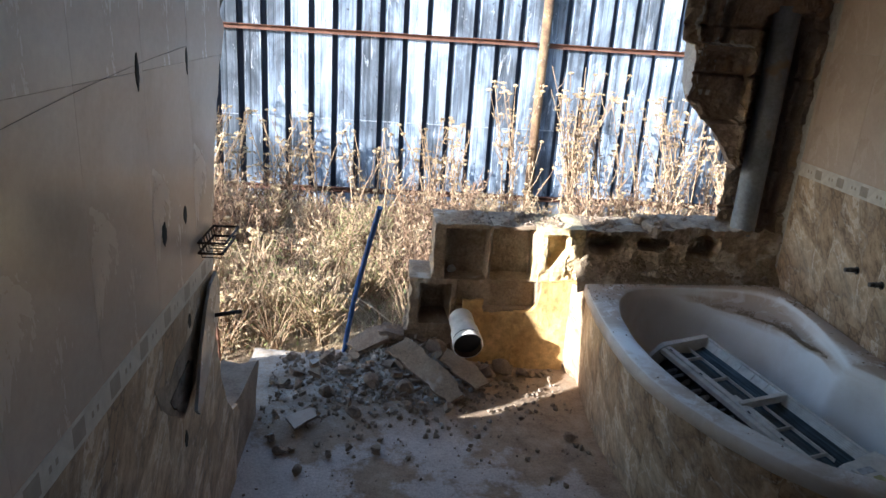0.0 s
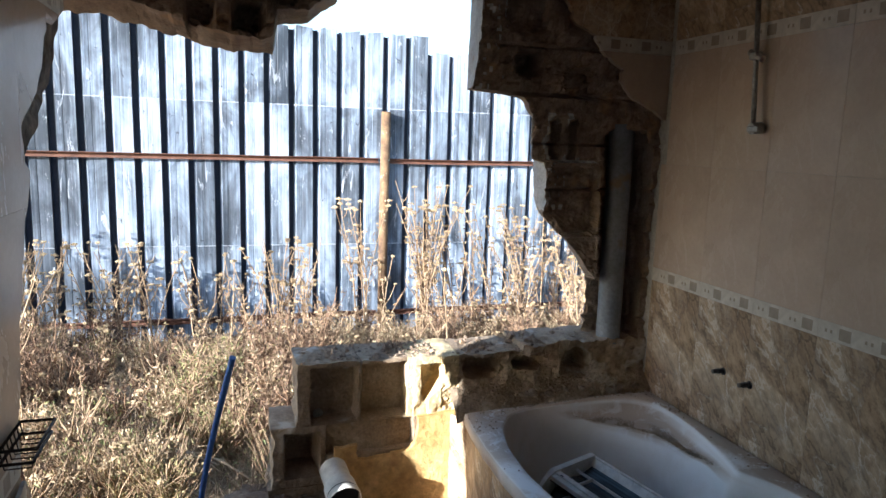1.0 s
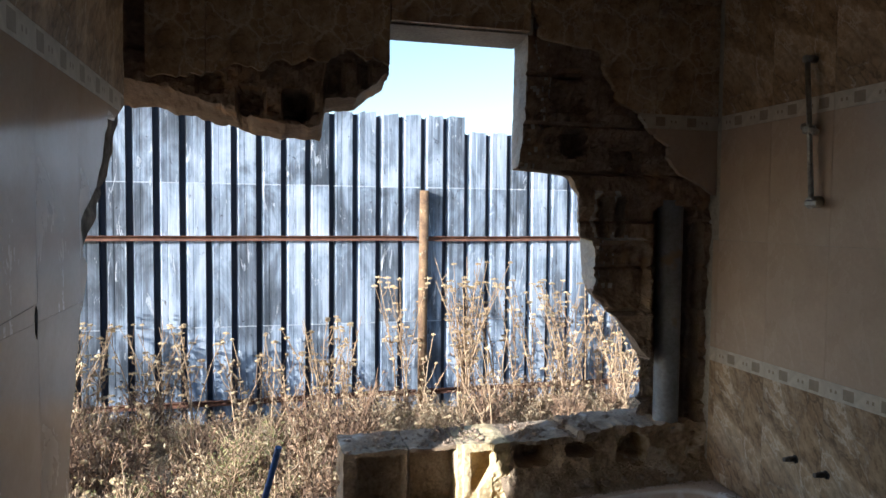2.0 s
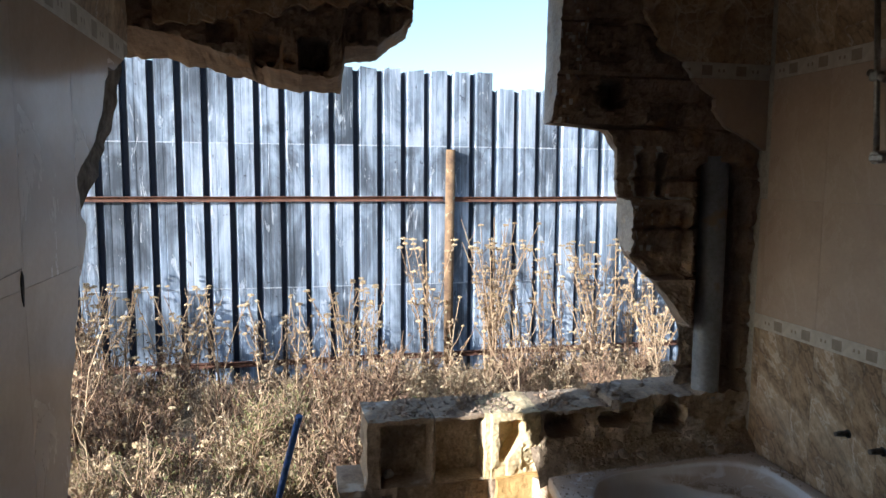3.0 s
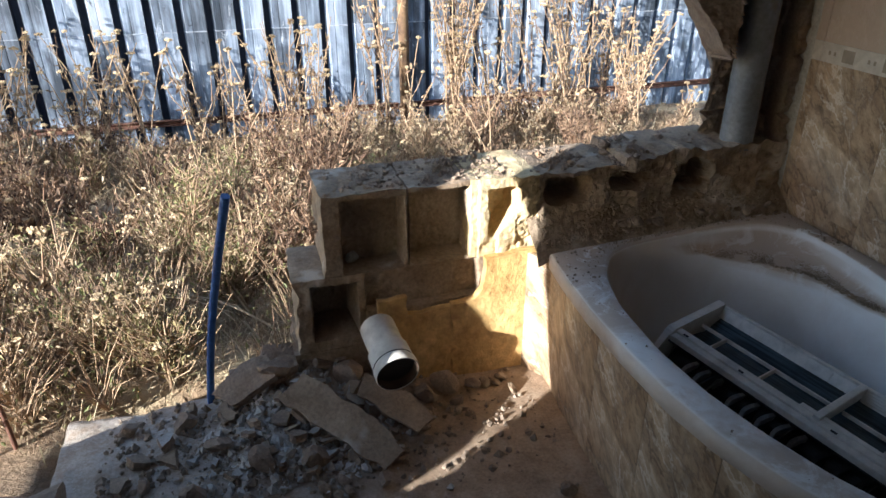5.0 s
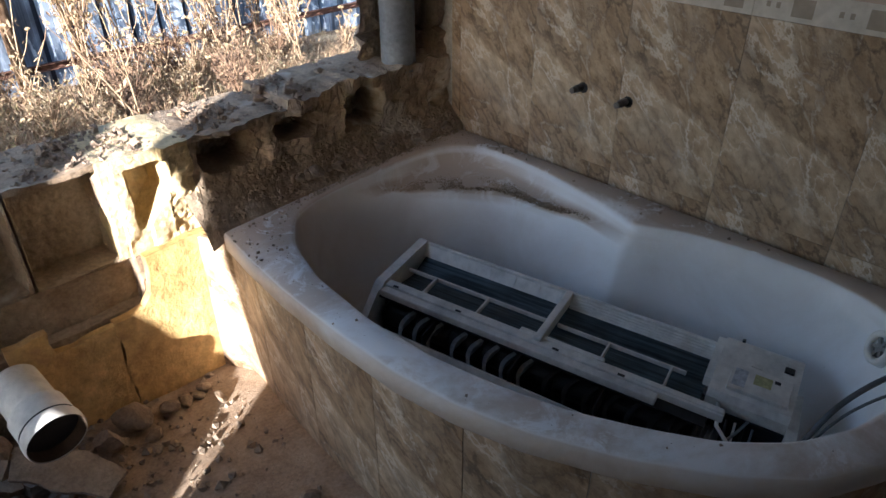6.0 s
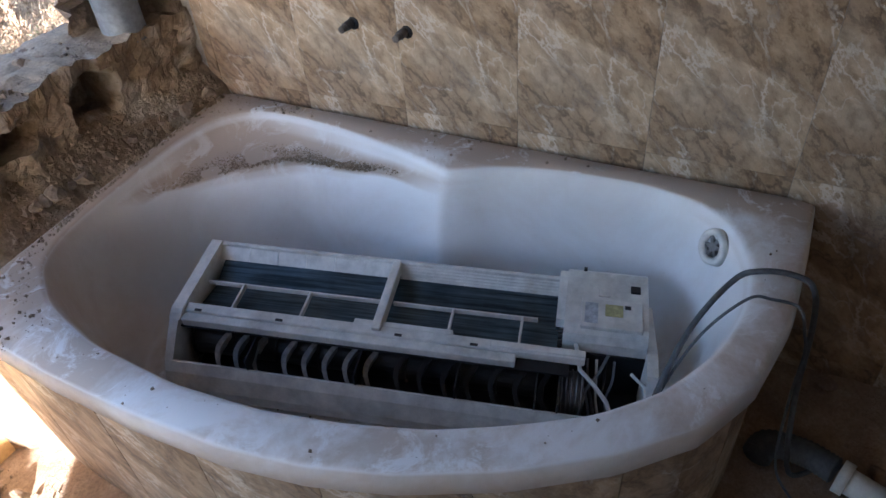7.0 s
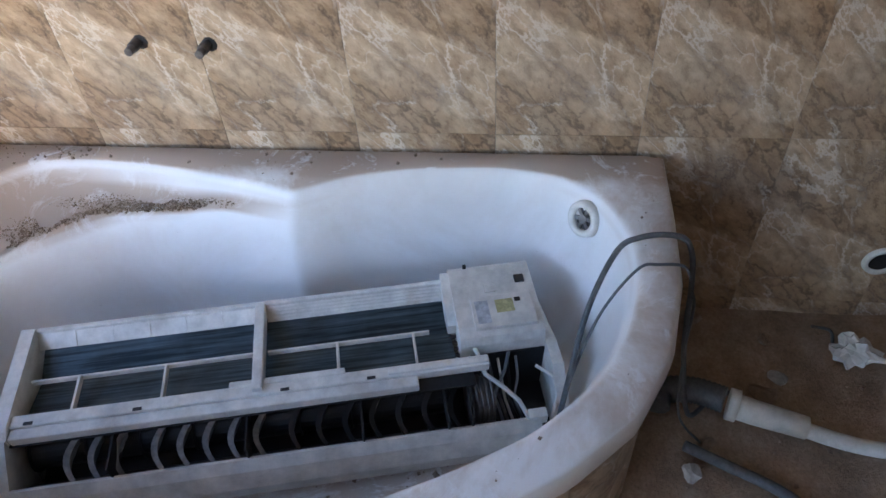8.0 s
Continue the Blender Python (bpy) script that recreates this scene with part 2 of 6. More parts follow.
    c = mix(n, l, mix(n, l, 1.0, ramp(n, l, fl.outputs["Distance"], [(0.0, (0.8 * strong,) * 3), (0.09, (0, 0, 0))]), gate3, "MULTIPLY"), c, tuple(v * 0.5 for v in dark))
    dust = noise_tex(n, l, 2.2, 6, 0.7, "Generated")
    info = n.new("ShaderNodeObjectInfo")
    r = n.new("ShaderNodeMapRange")
    l.new(info.outputs["Random"], r.inputs[0])
    r.inputs[3].default_value, r.inputs[4].default_value = 0.96, 1.04
    c = mix(n, l, ramp(n, l, dust, [(0.42, (0, 0, 0)), (0.75, (0.35, 0.35, 0.35))]), c, (0.44, 0.38, 0.31))
    hsv = n.new("ShaderNodeHueSaturation")
    l.new(c, hsv.inputs["Color"])
    l.new(r.outputs[0], hsv.inputs["Value"])
    l.new(hsv.outputs[0], b.inputs["Base Color"])
    l.new(ramp(n, l, dust, [(0.3, (rough,) * 3), (0.7, (0.7,) * 3)]), b.inputs["Roughness"])
    bump(n, l, b, soft.outputs["Fac"], 0.2, 0.003)
    return m


def band_mat():
    """Border tile: pale ground with a brown square and two small ones every 15 cm."""
    m, n, l, b = mat("printed_border_tile", 0.4)
    tc = n.new("ShaderNodeTexCoord")
    s = n.new("ShaderNodeSeparateXYZ")
    l.new(tc.outputs["Object"], s.inputs[0])

    def calc(op, a, c):
        k = n.new("ShaderNodeMath")
        k.operation = op
        for q, v in zip(k.inputs, (a, c)):
            if isinstance(v, (int, float)):
                q.default_value = v
            else:
                l.new(v, q)
        return k.outputs[0]

    along = calc("ADD", s.outputs["X"], s.outputs["Y"])
    f = calc("FRACT", calc("ADD", calc("DIVIDE", along, 0.15), 10.0), 0)
    zed = calc("ABSOLUTE", s.outputs["Z"], 0)
    big = calc("MULTIPLY", calc("LESS_THAN", calc("ABSOLUTE", calc("SUBTRACT", f, 0.3), 0), 0.15), calc("LESS_THAN", zed, 0.019))
    small = calc("MULTIPLY", calc("LESS_THAN", calc("ABSOLUTE", calc("SUBTRACT", calc("ABSOLUTE", calc("SUBTRACT", f, 0.72), 0), 0.07), 0), 0.03), calc("LESS_THAN", zed, 0.006))
    d = noise_tex(n, l, 30, 5)
    c = mix(n, l, calc("MULTIPLY", calc("MAXIMUM", big, small), 0.8), (0.60, 0.55, 0.48), (0.27, 0.21, 0.15))
    l.new(mix(n, l, 0.6, c, ramp(n, l, d, [(0.3, (0.6, 0.58, 0.55)), (0.7, (1.1, 1.1, 1.1))]), "MULTIPLY"), b.inputs["Base Color"])
    return m


def tub_mat():
    m, n, l, b = mat("dusty_white_acrylic", 0.3)
    big = noise_tex(n, l, 3.0, 7, 0.7, dist=0.4)
    smear = noise_tex(n, l, 9.0, 8, 0.75, dist=1.2)
    fine = noise_tex(n, l, 140.0, 4, 0.7)
    geo = n.new("ShaderNodeNewGeometry")
    sep = n.new("ShaderNodeSeparateXYZ")
    l.new(geo.outputs["Normal"], sep.inputs[0])
    up = ramp(n, l, sep.outputs["Z"], [(0.60, (0.06, 0.06, 0.06)), (0.95, (0.85, 0.85, 0.85))])
    dust = mix(n, l, 1.0, up, ramp(n, l, big, [(0.34, (0, 0, 0)), (0.52, (1, 1, 1))]), "MULTIPLY")
    dust = mix(n, l, 1.0, dust, ramp(n, l, smear, [(0.40, (0.2, 0.2, 0.2)), (0.49, (1, 1, 1))]), "MULTIPLY")
    tc = n.new("ShaderNodeTexCoord")
    sp = n.new("ShaderNodeSeparateXYZ")
    l.new(tc.outputs["Object"], sp.inputs[0])
    mr = n.new("ShaderNodeMapRange")
    l.new(sp.outputs["X"], mr.inputs[0])
    mr.inputs[1].default_value, mr.inputs[2].default_value = 1.50, 1.57
    mr2 = n.new("ShaderNodeMapRange")
    l.new(sp.outputs["Y"], mr2.inputs[0])
    mr2.inputs[1].default_value, mr2.inputs[2].default_value = 0.90, 1.10
    mx = n.new("ShaderNodeMath")
    mx.operation = "MAXIMUM"
    l.new(mr.outputs[0], mx.inputs[0])
    l.new(mr2.outputs[0], mx.inputs[1])
    thick = mix(n, l, 1.0, mix(n, l, 1.0, mx.outputs[0], up, "MULTIPLY"), ramp(n, l, smear, [(0.37, (0.15, 0.15, 0.15)), (0.45, (1.1, 1.1, 1.1))]), "MULTIPLY")
    mr3 = n.new("ShaderNodeMapRange")
    l.new(sp.outputs["X"], mr3.inputs[0])
    mr3.inputs[1].default_value, mr3.inputs[2].default_value, mr3.inputs[4].default_value = 1.28, 0.82, 1.0
    film = ramp(n, l, big, [(0.40, (0.0, 0.0, 0.0)), (0.70, (0.35, 0.35, 0.35))])
    film = mix(n, l, 1.0, film, mix(n, l, 1.0, mr3.outputs[0], ramp(n, l, big, [(0.36, (0.55, 0.55, 0.55)), (0.60, (1.0, 1.0, 1.0))]), "MULTIPLY"), "LIGHTEN")
    inside = ramp(n, l, sep.outputs["Z"], [(0.62, (1, 1, 1)), (0.88, (0.15, 0.15, 0.15))])
    film = mix(n, l, 1.0, film, inside, "MULTIPLY")
    dust = mix(n, l, 1.0, mix(n, l, 1.0, dust, thick, "ADD"), film, "LIGHTEN")
    up2 = ramp(n, l, sep.outputs["Z"], [(0.35, (0, 0, 0)), (0.75, (1, 1, 1))])
    mr4 = n.new("ShaderNodeMapRange")
    l.new(sp.outputs["Z"], mr4.inputs[0])
    mr4.inputs[1].default_value, mr4.inputs[2].default_value = 0.476, 0.466
    mr5 = n.new("ShaderNodeMapRange")
    l.new(sp.outputs["Z"], mr5.inputs[0])
    mr5.inputs[1].default_value, mr5.inputs[2].default_value = 0.38, 0.40
    drift = mix(n, l, 1.0, mix(n, l, 1.0, mr4.outputs[0], mr5.outputs[0], "MULTIPLY"), up2, "MULTIPLY")
    drift = mix(n, l, 1.0, drift, ramp(n, l, smear, [(0.38, (0.5, 0.5, 0.5)), (0.48, (1, 1, 1))]), "MULTIPLY")
    dust = mix(n, l, 1.0, dust, drift, "LIGHTEN")
    c = mix(n, l, dust, (0.82, 0.82, 0.82), (0.50, 0.405, 0.325))
    c = mix(n, l, ramp(n, l, fine, [(0.68, (0, 0, 0)), (0.74, (0.5, 0.5, 0.5))]), c, (0.30, 0.25, 0.2))
    l.new(c, b.inputs["Base Color"])
    l.new(ramp(n, l, dust, [(0.0, (0.28,) * 3), (0.6, (0.8,) * 3)]), b.inputs["Roughness"])
    bump(n, l, b, smear, 0.06, 0.003)
    return m


def coil_mat():
    m, n, l, b = mat("aluminium_coil_fins", 0.5, 0.5)
    f = noise_tex(n, l, 1.0, 3, grain=((0, 0, radians(-75.8)), (0.25, 0.007, 0.007)))
    g = noise_tex(n, l, 14.0, 5)
    c = mix(n, l, 1.0, ramp(n, l, f, [(0.35, (0.018, 0.030, 0.038)), (0.65, (0.085, 0.125, 0.150))]), ramp(n, l, g, [(0.3, (0.6, 0.6, 0.6)), (0.7, (1.2, 1.2, 1.2))]), "MULTIPLY")
    l.new(c, b.inputs["Base Color"])
    return m


def glaze_mat():
    """Smooth pale beige glaze with faint clouds, drifts of dust and a slow waviness."""
    m, n, l, b = mat("pale_beige_tile", 0.14)
    b.inputs["Specular IOR Level"].default_value = 0.26
    cloud, grain = noise_tex(n, l, 3.0, 5, 0.6, dist=0.5), noise_tex(n, l, 60, 4, 0.7)
    c = ramp(n, l, cloud, [(0.32, (0.46, 0.35, 0.27)), (0.68, (0.575, 0.46, 0.37))])
    c = mix(n, l, 0.25, c, ramp(n, l, grain, [(0.3, (0.7, 0.68, 0.66)), (0.7, (1.08, 1.08, 1.08))]), "MULTIPLY")
    dust = noise_tex(n, l, 1.3, 6, 0.7, "Generated", 0.4)
    c = mix(n, l, ramp(n, l, dust, [(0.45, (0, 0, 0)), (0.75, (0.4, 0.4, 0.4))]), c, (0.42, 0.33, 0.265))
    l.new(c, b.inputs["Base Color"])
    l.new(ramp(n, l, dust, [(0.35, (0.13,) * 3), (0.72, (0.40,) * 3)]), b.inputs["Roughness"])
    bump(n, l, b, noise_tex(n, l, 4.0, 2, 0.5), 0.05, 0.01)
    return m


M_SHEET = sheet_mat()
# sky-lit shade of the fence grooves, put into a near-black blue
M_GROOVE_SHADE = plain("blue_groove_shade", (0.035, 0.045, 0.075), 0.6)
M_OCHRE = rough_mat("ochre_tile_bed", (0.58, 0.35, 0.125), (0.80, 0.55, 0.25), 6, 24, 0.6, 0.7, 0.015, spots=(10, 0.63, (0.40, 0.24, 0.10)))
M_TILE_LOW = marble_mat("ochre_marbled_tile", (0.13, 0.074, 0.04), (0.36, 0.24, 0.14), (0.51, 0.38, 0.25), (0.72, 0.63, 0.52))
M_TILE_UP = glaze_mat()
M_TILE_BAND = band_mat()
M_TUB = tub_mat()
M_COIL = coil_mat()


def leaf_mat(name, cols, trans=0.25):
    m, n, l, b = mat(name, 0.75)
    geo = n.new("ShaderNodeNewGeometry")
    c = ramp(n, l, geo.outputs["Random Per Island"], [(k / (len(cols) - 1), v) for k, v in enumerate(cols)])
    l.new(c, b.inputs["Base Color"])
    clump = noise_tex(n, l, 1.7, 3, 0.6)
    c = mix(n, l, 1.0, c, ramp(n, l, clump, [(0.34, (0.52, 0.50, 0.48)), (0.64, (1.4, 1.4, 1.4))]), "MULTIPLY")
    tr = n.new("ShaderNodeBsdfTranslucent")
    l.new(c, tr.inputs[0])
    ms = n.new("ShaderNodeMixShader")
    ms.inputs[0].default_value = trans
    l.new(b.outputs[0], ms.inputs[1])
    l.new(tr.outputs[0], ms.inputs[2])
    l.new(ms.outputs[0], n["Material Output"].inputs[0])
    return m


M_STRAW = leaf_mat("dry_straw", [(0.24, 0.165, 0.10), (0.48, 0.375, 0.24), (0.64, 0.53, 0.37), (0.36, 0.265, 0.165), (0.26, 0.24, 0.12)])
M_STALK = leaf_mat("dry_stalk", [(0.20, 0.125, 0.08), (0.42, 0.30, 0.19), (0.31, 0.205, 0.125)], 0.1)
M_BROWN = leaf_mat("withered_brown_leaf", [(0.10, 0.062, 0.042), (0.25, 0.165, 0.105), (0.52, 0.40, 0.26), (0.16, 0.10, 0.065), (0.36, 0.26, 0.16)])
M_UMBER = leaf_mat("dark_withered_leaf", [(0.06, 0.035, 0.025), (0.14, 0.085, 0.055), (0.36, 0.25, 0.16), (0.09, 0.055, 0.037)])
M_REDSTALK = leaf_mat("reddish_dry_stalk", [(0.17, 0.095, 0.062), (0.34, 0.215, 0.135), (0.24, 0.145, 0.09)], 0.1)
M_GREEN = leaf_mat("green_weed_leaf", [(0.13, 0.15, 0.055), (0.24, 0.24, 0.10), (0.36, 0.33, 0.15), (0.17, 0.20, 0.09)])
M_OLIVE = leaf_mat("yellowing_weed_leaf", [(0.13, 0.12, 0.05), (0.27, 0.24, 0.11), (0.44, 0.36, 0.20), (0.19, 0.14, 0.075)])
M_HEAD = leaf_mat("dry_flower_head", [(0.42, 0.30, 0.17), (0.62, 0.50, 0.32), (0.34, 0.24, 0.14)])


# ---------------------------------------------------------------- mesh helpers
def part(name, bm, material, parent=None, label=""):
    me = bpy.data.meshes.new(name)
    bm.normal_update()
    bm.to_mesh(me)
    bm.free()
    for m in material if isinstance(material, (list, tuple)) else [material]:
        me.materials.append(m)
    ob = new(name, me)
    if parent:
        ob.parent = parent
    if label:
        tagged(ob, label)
    return ob


def empty(name, x=0, y=0, z=0):
    ob = new(name)
    ob.location = (x, y, z)
    return ob


def box_into(bm, x0, x1, y0, y1, z0, z1, m=None, bevel=0.0, mat_i=0):
    vs = [bm.verts.new((x, y, z)) for x in (x0, x1) for y in (y0, y1) for z in (z0, z1)]
    if m is not None:
        for v in vs:
            v.co = m @ v.co
    fs = [bm.faces.new([vs[i] for i in f]) for f in ((0, 1, 3, 2), (4, 6, 7, 5), (0, 4, 5, 1), (2, 3, 7, 6), (0, 2, 6, 4), (1, 5, 7, 3))]
    for f in fs:
        f.material_index = mat_i
    if bevel:
        es = {e for f in fs for e in f.edges}
        bmesh.ops.bevel(bm, geom=list(es), offset=bevel, segments=2, affect="EDGES", profile=0.5)
    return vs


def box(name, x0, x1, y0, y1, z0, z1, material, parent=None, bevel=0.0, m=None, label=""):
    bm = bmesh.new()
    box_into(bm, x0, x1, y0, y1, z0, z1, m, bevel)
    return part(name, bm, material, parent, label)


def tube_into(bm, pts, r, seg=10, cap=True, taper=None):
    pts = [Vector(p) for p in pts]
    rings = []
    for i, p in enumerate(pts):
        d = (pts[min(i + 1, len(pts) - 1)] - pts[max(i - 1, 0)]).normalized()
        a = d.orthogonal().normalized() if i == 0 else (rings_a - d * rings_a.dot(d)).normalized()
        rings_a = a
        b = d.cross(a)
        rr = r if taper is None else r * taper[i]
        rings.append([bm.verts.new(p + (a * math.cos(2 * math.pi * k / seg) + b * math.sin(2 * math.pi * k / seg)) * rr) for k in range(seg)])
    for A, B in zip(rings, rings[1:]):
        for k in range(seg):
            f = bm.faces.new((A[k], A[(k + 1) % seg], B[(k + 1) % seg], B[k]))
            f.smooth = True
    if cap:
        bm.faces.new(rings[0][::-1])
        bm.faces.new(rings[-1])
    return rings


def tube(name, pts, r, material, parent=None, seg=12, label="", taper=None):
    bm = bmesh.new()
    tube_into(bm, pts, r, seg, taper=taper)
    return part(name, bm, material, parent, label)


def spline(pts, n=8):
    out = []
    P = [Vector(p) for p in pts]
    for i in range(len(P) - 1):
        a, b, c, d = P[max(i - 1, 0)], P[i], P[i + 1], P[min(i + 2, len(P) - 1)]
        for k in range(n):
            t = k / n
            out.append(0.5 * ((2 * b) + (c - a) * t + (2 * a - 5 * b + 4 * c - d) * t * t + (3 * b - a - 3 * c + d) * t ** 3))
    return out + [P[-1]]


def ragged(poly, step=0.035, amp=0.012, seed=1, fixed=()):
    """Subdivides an outline and roughens every edge whose index is not in fixed."""
    rng = random.Random(seed)
    out = []
    for i, a in enumerate(poly):
        b = poly[(i + 1) % len(poly)]
        d = math.hypot(b[0] - a[0], b[1] - a[1])
        k = 1 if i in fixed else max(1, int(d / step))
        nx, ny = -(b[1] - a[1]) / (d or 1), (b[0] - a[0]) / (d or 1)
        for j in range(k):
            f = j / k
            o = 0 if (j == 0) else rng.uniform(-amp, amp)
            out.append((a[0] + (b[0] - a[0]) * f + nx * o, a[1] + (b[1] - a[1]) * f + ny * o))
    return out


def slab_into(bm, poly, to3, d0, d1, layers=4, amp=0.01, seed=3, mats=(0, 1, 0)):
    """Extrudes an outline from depth d0 to d1 with an uneven broken rim. to3(u, v, d) gives the place."""
    rng = random.Random(seed)
    rings = []
    for k in range(layers + 1):
        d = d0 + (d1 - d0) * k / layers
        j = 0 if k in (0, layers) else amp
        rings.append([bm.verts.new(to3(u + rng.uniform(-j, j), v + rng.uniform(-j, j), d)) for u, v in poly])
    n = len(poly)
    for A, B in zip(rings, rings[1:]):
        for i in range(n):
            f = bm.faces.new((A[i], A[(i + 1) % n], B[(i + 1) % n], B[i]))
            f.material_index = mats[1]
    f = bm.faces.new(rings[0][::-1])
    f.material_index = mats[0]
    f = bm.faces.new(rings[-1])
    f.material_index = mats[2]
    bmesh.ops.recalc_face_normals(bm, faces=bm.faces[:])


XZ = lambda u, v, d: (u, d, v)
YZ = lambda u, v, d: (d, u, v)
XY = lambda u, v, d: (u, v, d)

def lerp_table(table, q):
    """Piecewise-linear look-up in rows of (key, value)."""
    for (a, va), (b, vb) in zip(table, table[1:]):
        if a <= q <= b:
            return va + (vb - va) * (q - a) / ((b - a) or 1)
    return table[0][1] if q < table[0][0] else table[-1][1]


def nz(x, y, z, s, seed=0.0):
    return noise.noise(Vector((x * s + seed, y * s - seed, z * s + 2 * seed)))


def crumble(x, z, seed=0.0):
    return 0.010 * nz(x, 0, z, 9, seed) + 0.006 * nz(x, 0, z, 28, seed + 3) + 0.003 * nz(x, 0, z, 70, seed + 7)


def relief_block(name, spot, nu, nv, front, back, material, parent=None, label="", smooth=False):
    """A block with a relief front: spot(a, b, k) gives (x, z) of its front (k 0) or back (k 1) outline, front(x, z) its depth, back the y of its rear."""
    bm = bmesh.new()
    F = [[None] * (nv + 1) for _ in range(nu + 1)]
    for i in range(nu + 1):
        for j in range(nv + 1):
            x, z = spot(i / nu, j / nv, 0)
            F[i][j] = bm.verts.new((x, front(x, z), z))
    for i in range(nu):
        for j in range(nv):
            bm.faces.new((F[i][j], F[i + 1][j], F[i + 1][j + 1], F[i][j + 1])).smooth = smooth
    loop = [(i, 0) for i in range(nu)] + [(nu, j) for j in range(nv)] + [(i, nv) for i in range(nu, 0, -1)] + [(0, j) for j in range(nv, 0, -1)]
    rings = [[F[i][j] for i, j in loop]]
    steps = 8
    for k in range(1, steps + 1):
        ring = []
        for i, j in loop:
            x0, z0 = spot(i / nu, j / nv, 0)
            x1, z1 = spot(i / nu, j / nv, 1)
            f = k / steps
            y0 = F[i][j].co.y
            w = 0.007 * math.sin(math.pi * min(f * 1.2, 1)) + 0.003
            x, z, y = x0 + (x1 - x0) * f, z0 + (z1 - z0) * f, y0 + (back - y0) * f
            ring.append(bm.verts.new((x + w * nz(x, y, z, 22, 1.3), y, z + w * nz(x, y, z, 22, 4.1))))
        rings.append(ring)
    n = len(loop)
    for A, B in zip(rings, rings[1:]):
        for i in range(n):
            bm.faces.new((A[i], B[i], B[(i + 1) % n], A[(i + 1) % n]))
    bm.faces.new(rings[-1])
    bmesh.ops.recalc_face_normals(bm, faces=bm.faces[:])
    return part(name, bm, material, parent, label)


def lump(name, size, seed, material, parent=None, label="", flat=False, sub=2, jag=0.28):
    """An angular broken piece of masonry about its own origin."""
    rng = random.Random(seed)
    bm = bmesh.new()
    bmesh.ops.create_icosphere(bm, subdivisions=sub, radius=0.5)
    cuts = [(Vector((rng.uniform(-1, 1), rng.uniform(-1, 1), rng.uniform(-1, 1))).normalized(), rng.uniform(0.24, 0.40)) for _ in range(9)]
    for v in bm.verts:
        for d, k in cuts:
            q = v.co.dot(d)
            if q > k:
                v.co -= d * (q - k)
        v.co += v.co.normalized() * jag * 0.16 * noise.noise(v.co * 5 + Vector((seed, 0, 0)))
        v.co = Vector((v.co.x * size[0], v.co.y * size[1], v.co.z * size[2])) * 1.35
    return part(name, bm, material, parent, label)


XL, XR, YF, YB, YREAR, ZC = -0.68, 1.62, 1.24, 1.50, -2.7, 2.62

# ---------------------------------------------------------------- room shell
FILL_GAP = (-2.20, -1.30, 1.40, 2.30)      # fill-light opening added unseen in tiled wall, behind the walk: y, y, z, z


def floor_height(x, y):
    near = max(0.0, min(1.0, (y - 0.55) / 0.5)) * max(0.0, min(1.0, (0.55 - x) / 0.5))
    mound = 0.085 * math.exp(-((x + 0.10) / 0.20) ** 2 - ((y - 1.22) / 0.14) ** 2) + 0.03 * math.exp(-((x + 0.25) / 0.25) ** 2 - ((y - 0.95) / 0.18) ** 2)
    return mound * (1 + 0.35 * nz(x, y, 0, 16, 3)) + 0.006 * nz(x, y, 0, 3) + 0.004 * nz(x, y, 0, 14) + near * (0.03 + 0.02 * nz(x, y, 0, 6, 2) + 0.010 * nz(x, y, 0, 25, 5))


bm = bmesh.new()
nx, ny = 90, 160
G = [[None] * (ny + 1) for _ in range(nx + 1)]
for i in range(nx + 1):
    for j in range(ny + 1):
        x, y = XL - 0.12 + (XR + 0.12 - XL) * i / nx, YREAR + (1.42 - YREAR) * j / ny
        edge = max(0.0, (y - 1.28) / 0.14)
        G[i][j] = bm.verts.new((x, y + 0.05 * edge * nz(x, 0, 0, 5, 9), floor_height(x, y) - 0.22 * edge * edge))
for i in range(nx):
    for j in range(ny):
        bm.faces.new((G[i][j], G[i + 1][j], G[i + 1][j + 1], G[i][j + 1])).smooth = True
floor_ob = part("floor", bm, M_FLOOR)
tagged(floor_ob, "dust-covered bathroom floor strewn with broken masonry", "floor", kind="structure")

bm = bmesh.new()
for y0, y1, z0, z1 in ((YREAR - 0.2, FILL_GAP[0], -0.25, ZC), (FILL_GAP[1], YB, -0.25, ZC), (FILL_GAP[0], FILL_GAP[1], -0.25, FILL_GAP[2]), (FILL_GAP[0], FILL_GAP[1], FILL_GAP[3], ZC)):
    box_into(bm, XR + 0.002, XR + 0.2, y0, y1, z0, z1)
bmesh.ops.remove_doubles(bm, verts=bm.verts[:], dist=0.0005)
wall_right = part("wall_right", bm, M_PLASTER)
tagged(wall_right, "bathroom wall with marbled and pale tiles", "wall", kind="structure")
wall_rear = box("wall_rear", XL - 0.15, XR + 0.002, YREAR - 0.2, YREAR, -0.25, ZC, M_PLASTER)
tagged(wall_rear, "plain plastered wall closing the bathroom", "wall", kind="structure")
ceiling = box("ceiling", -1.0, XR + 0.2, YREAR - 0.2, YB, ZC, ZC + 0.2, M_CEIL)
tagged(ceiling, "plain plastered ceiling in deep shade", "ceiling", kind="structure")

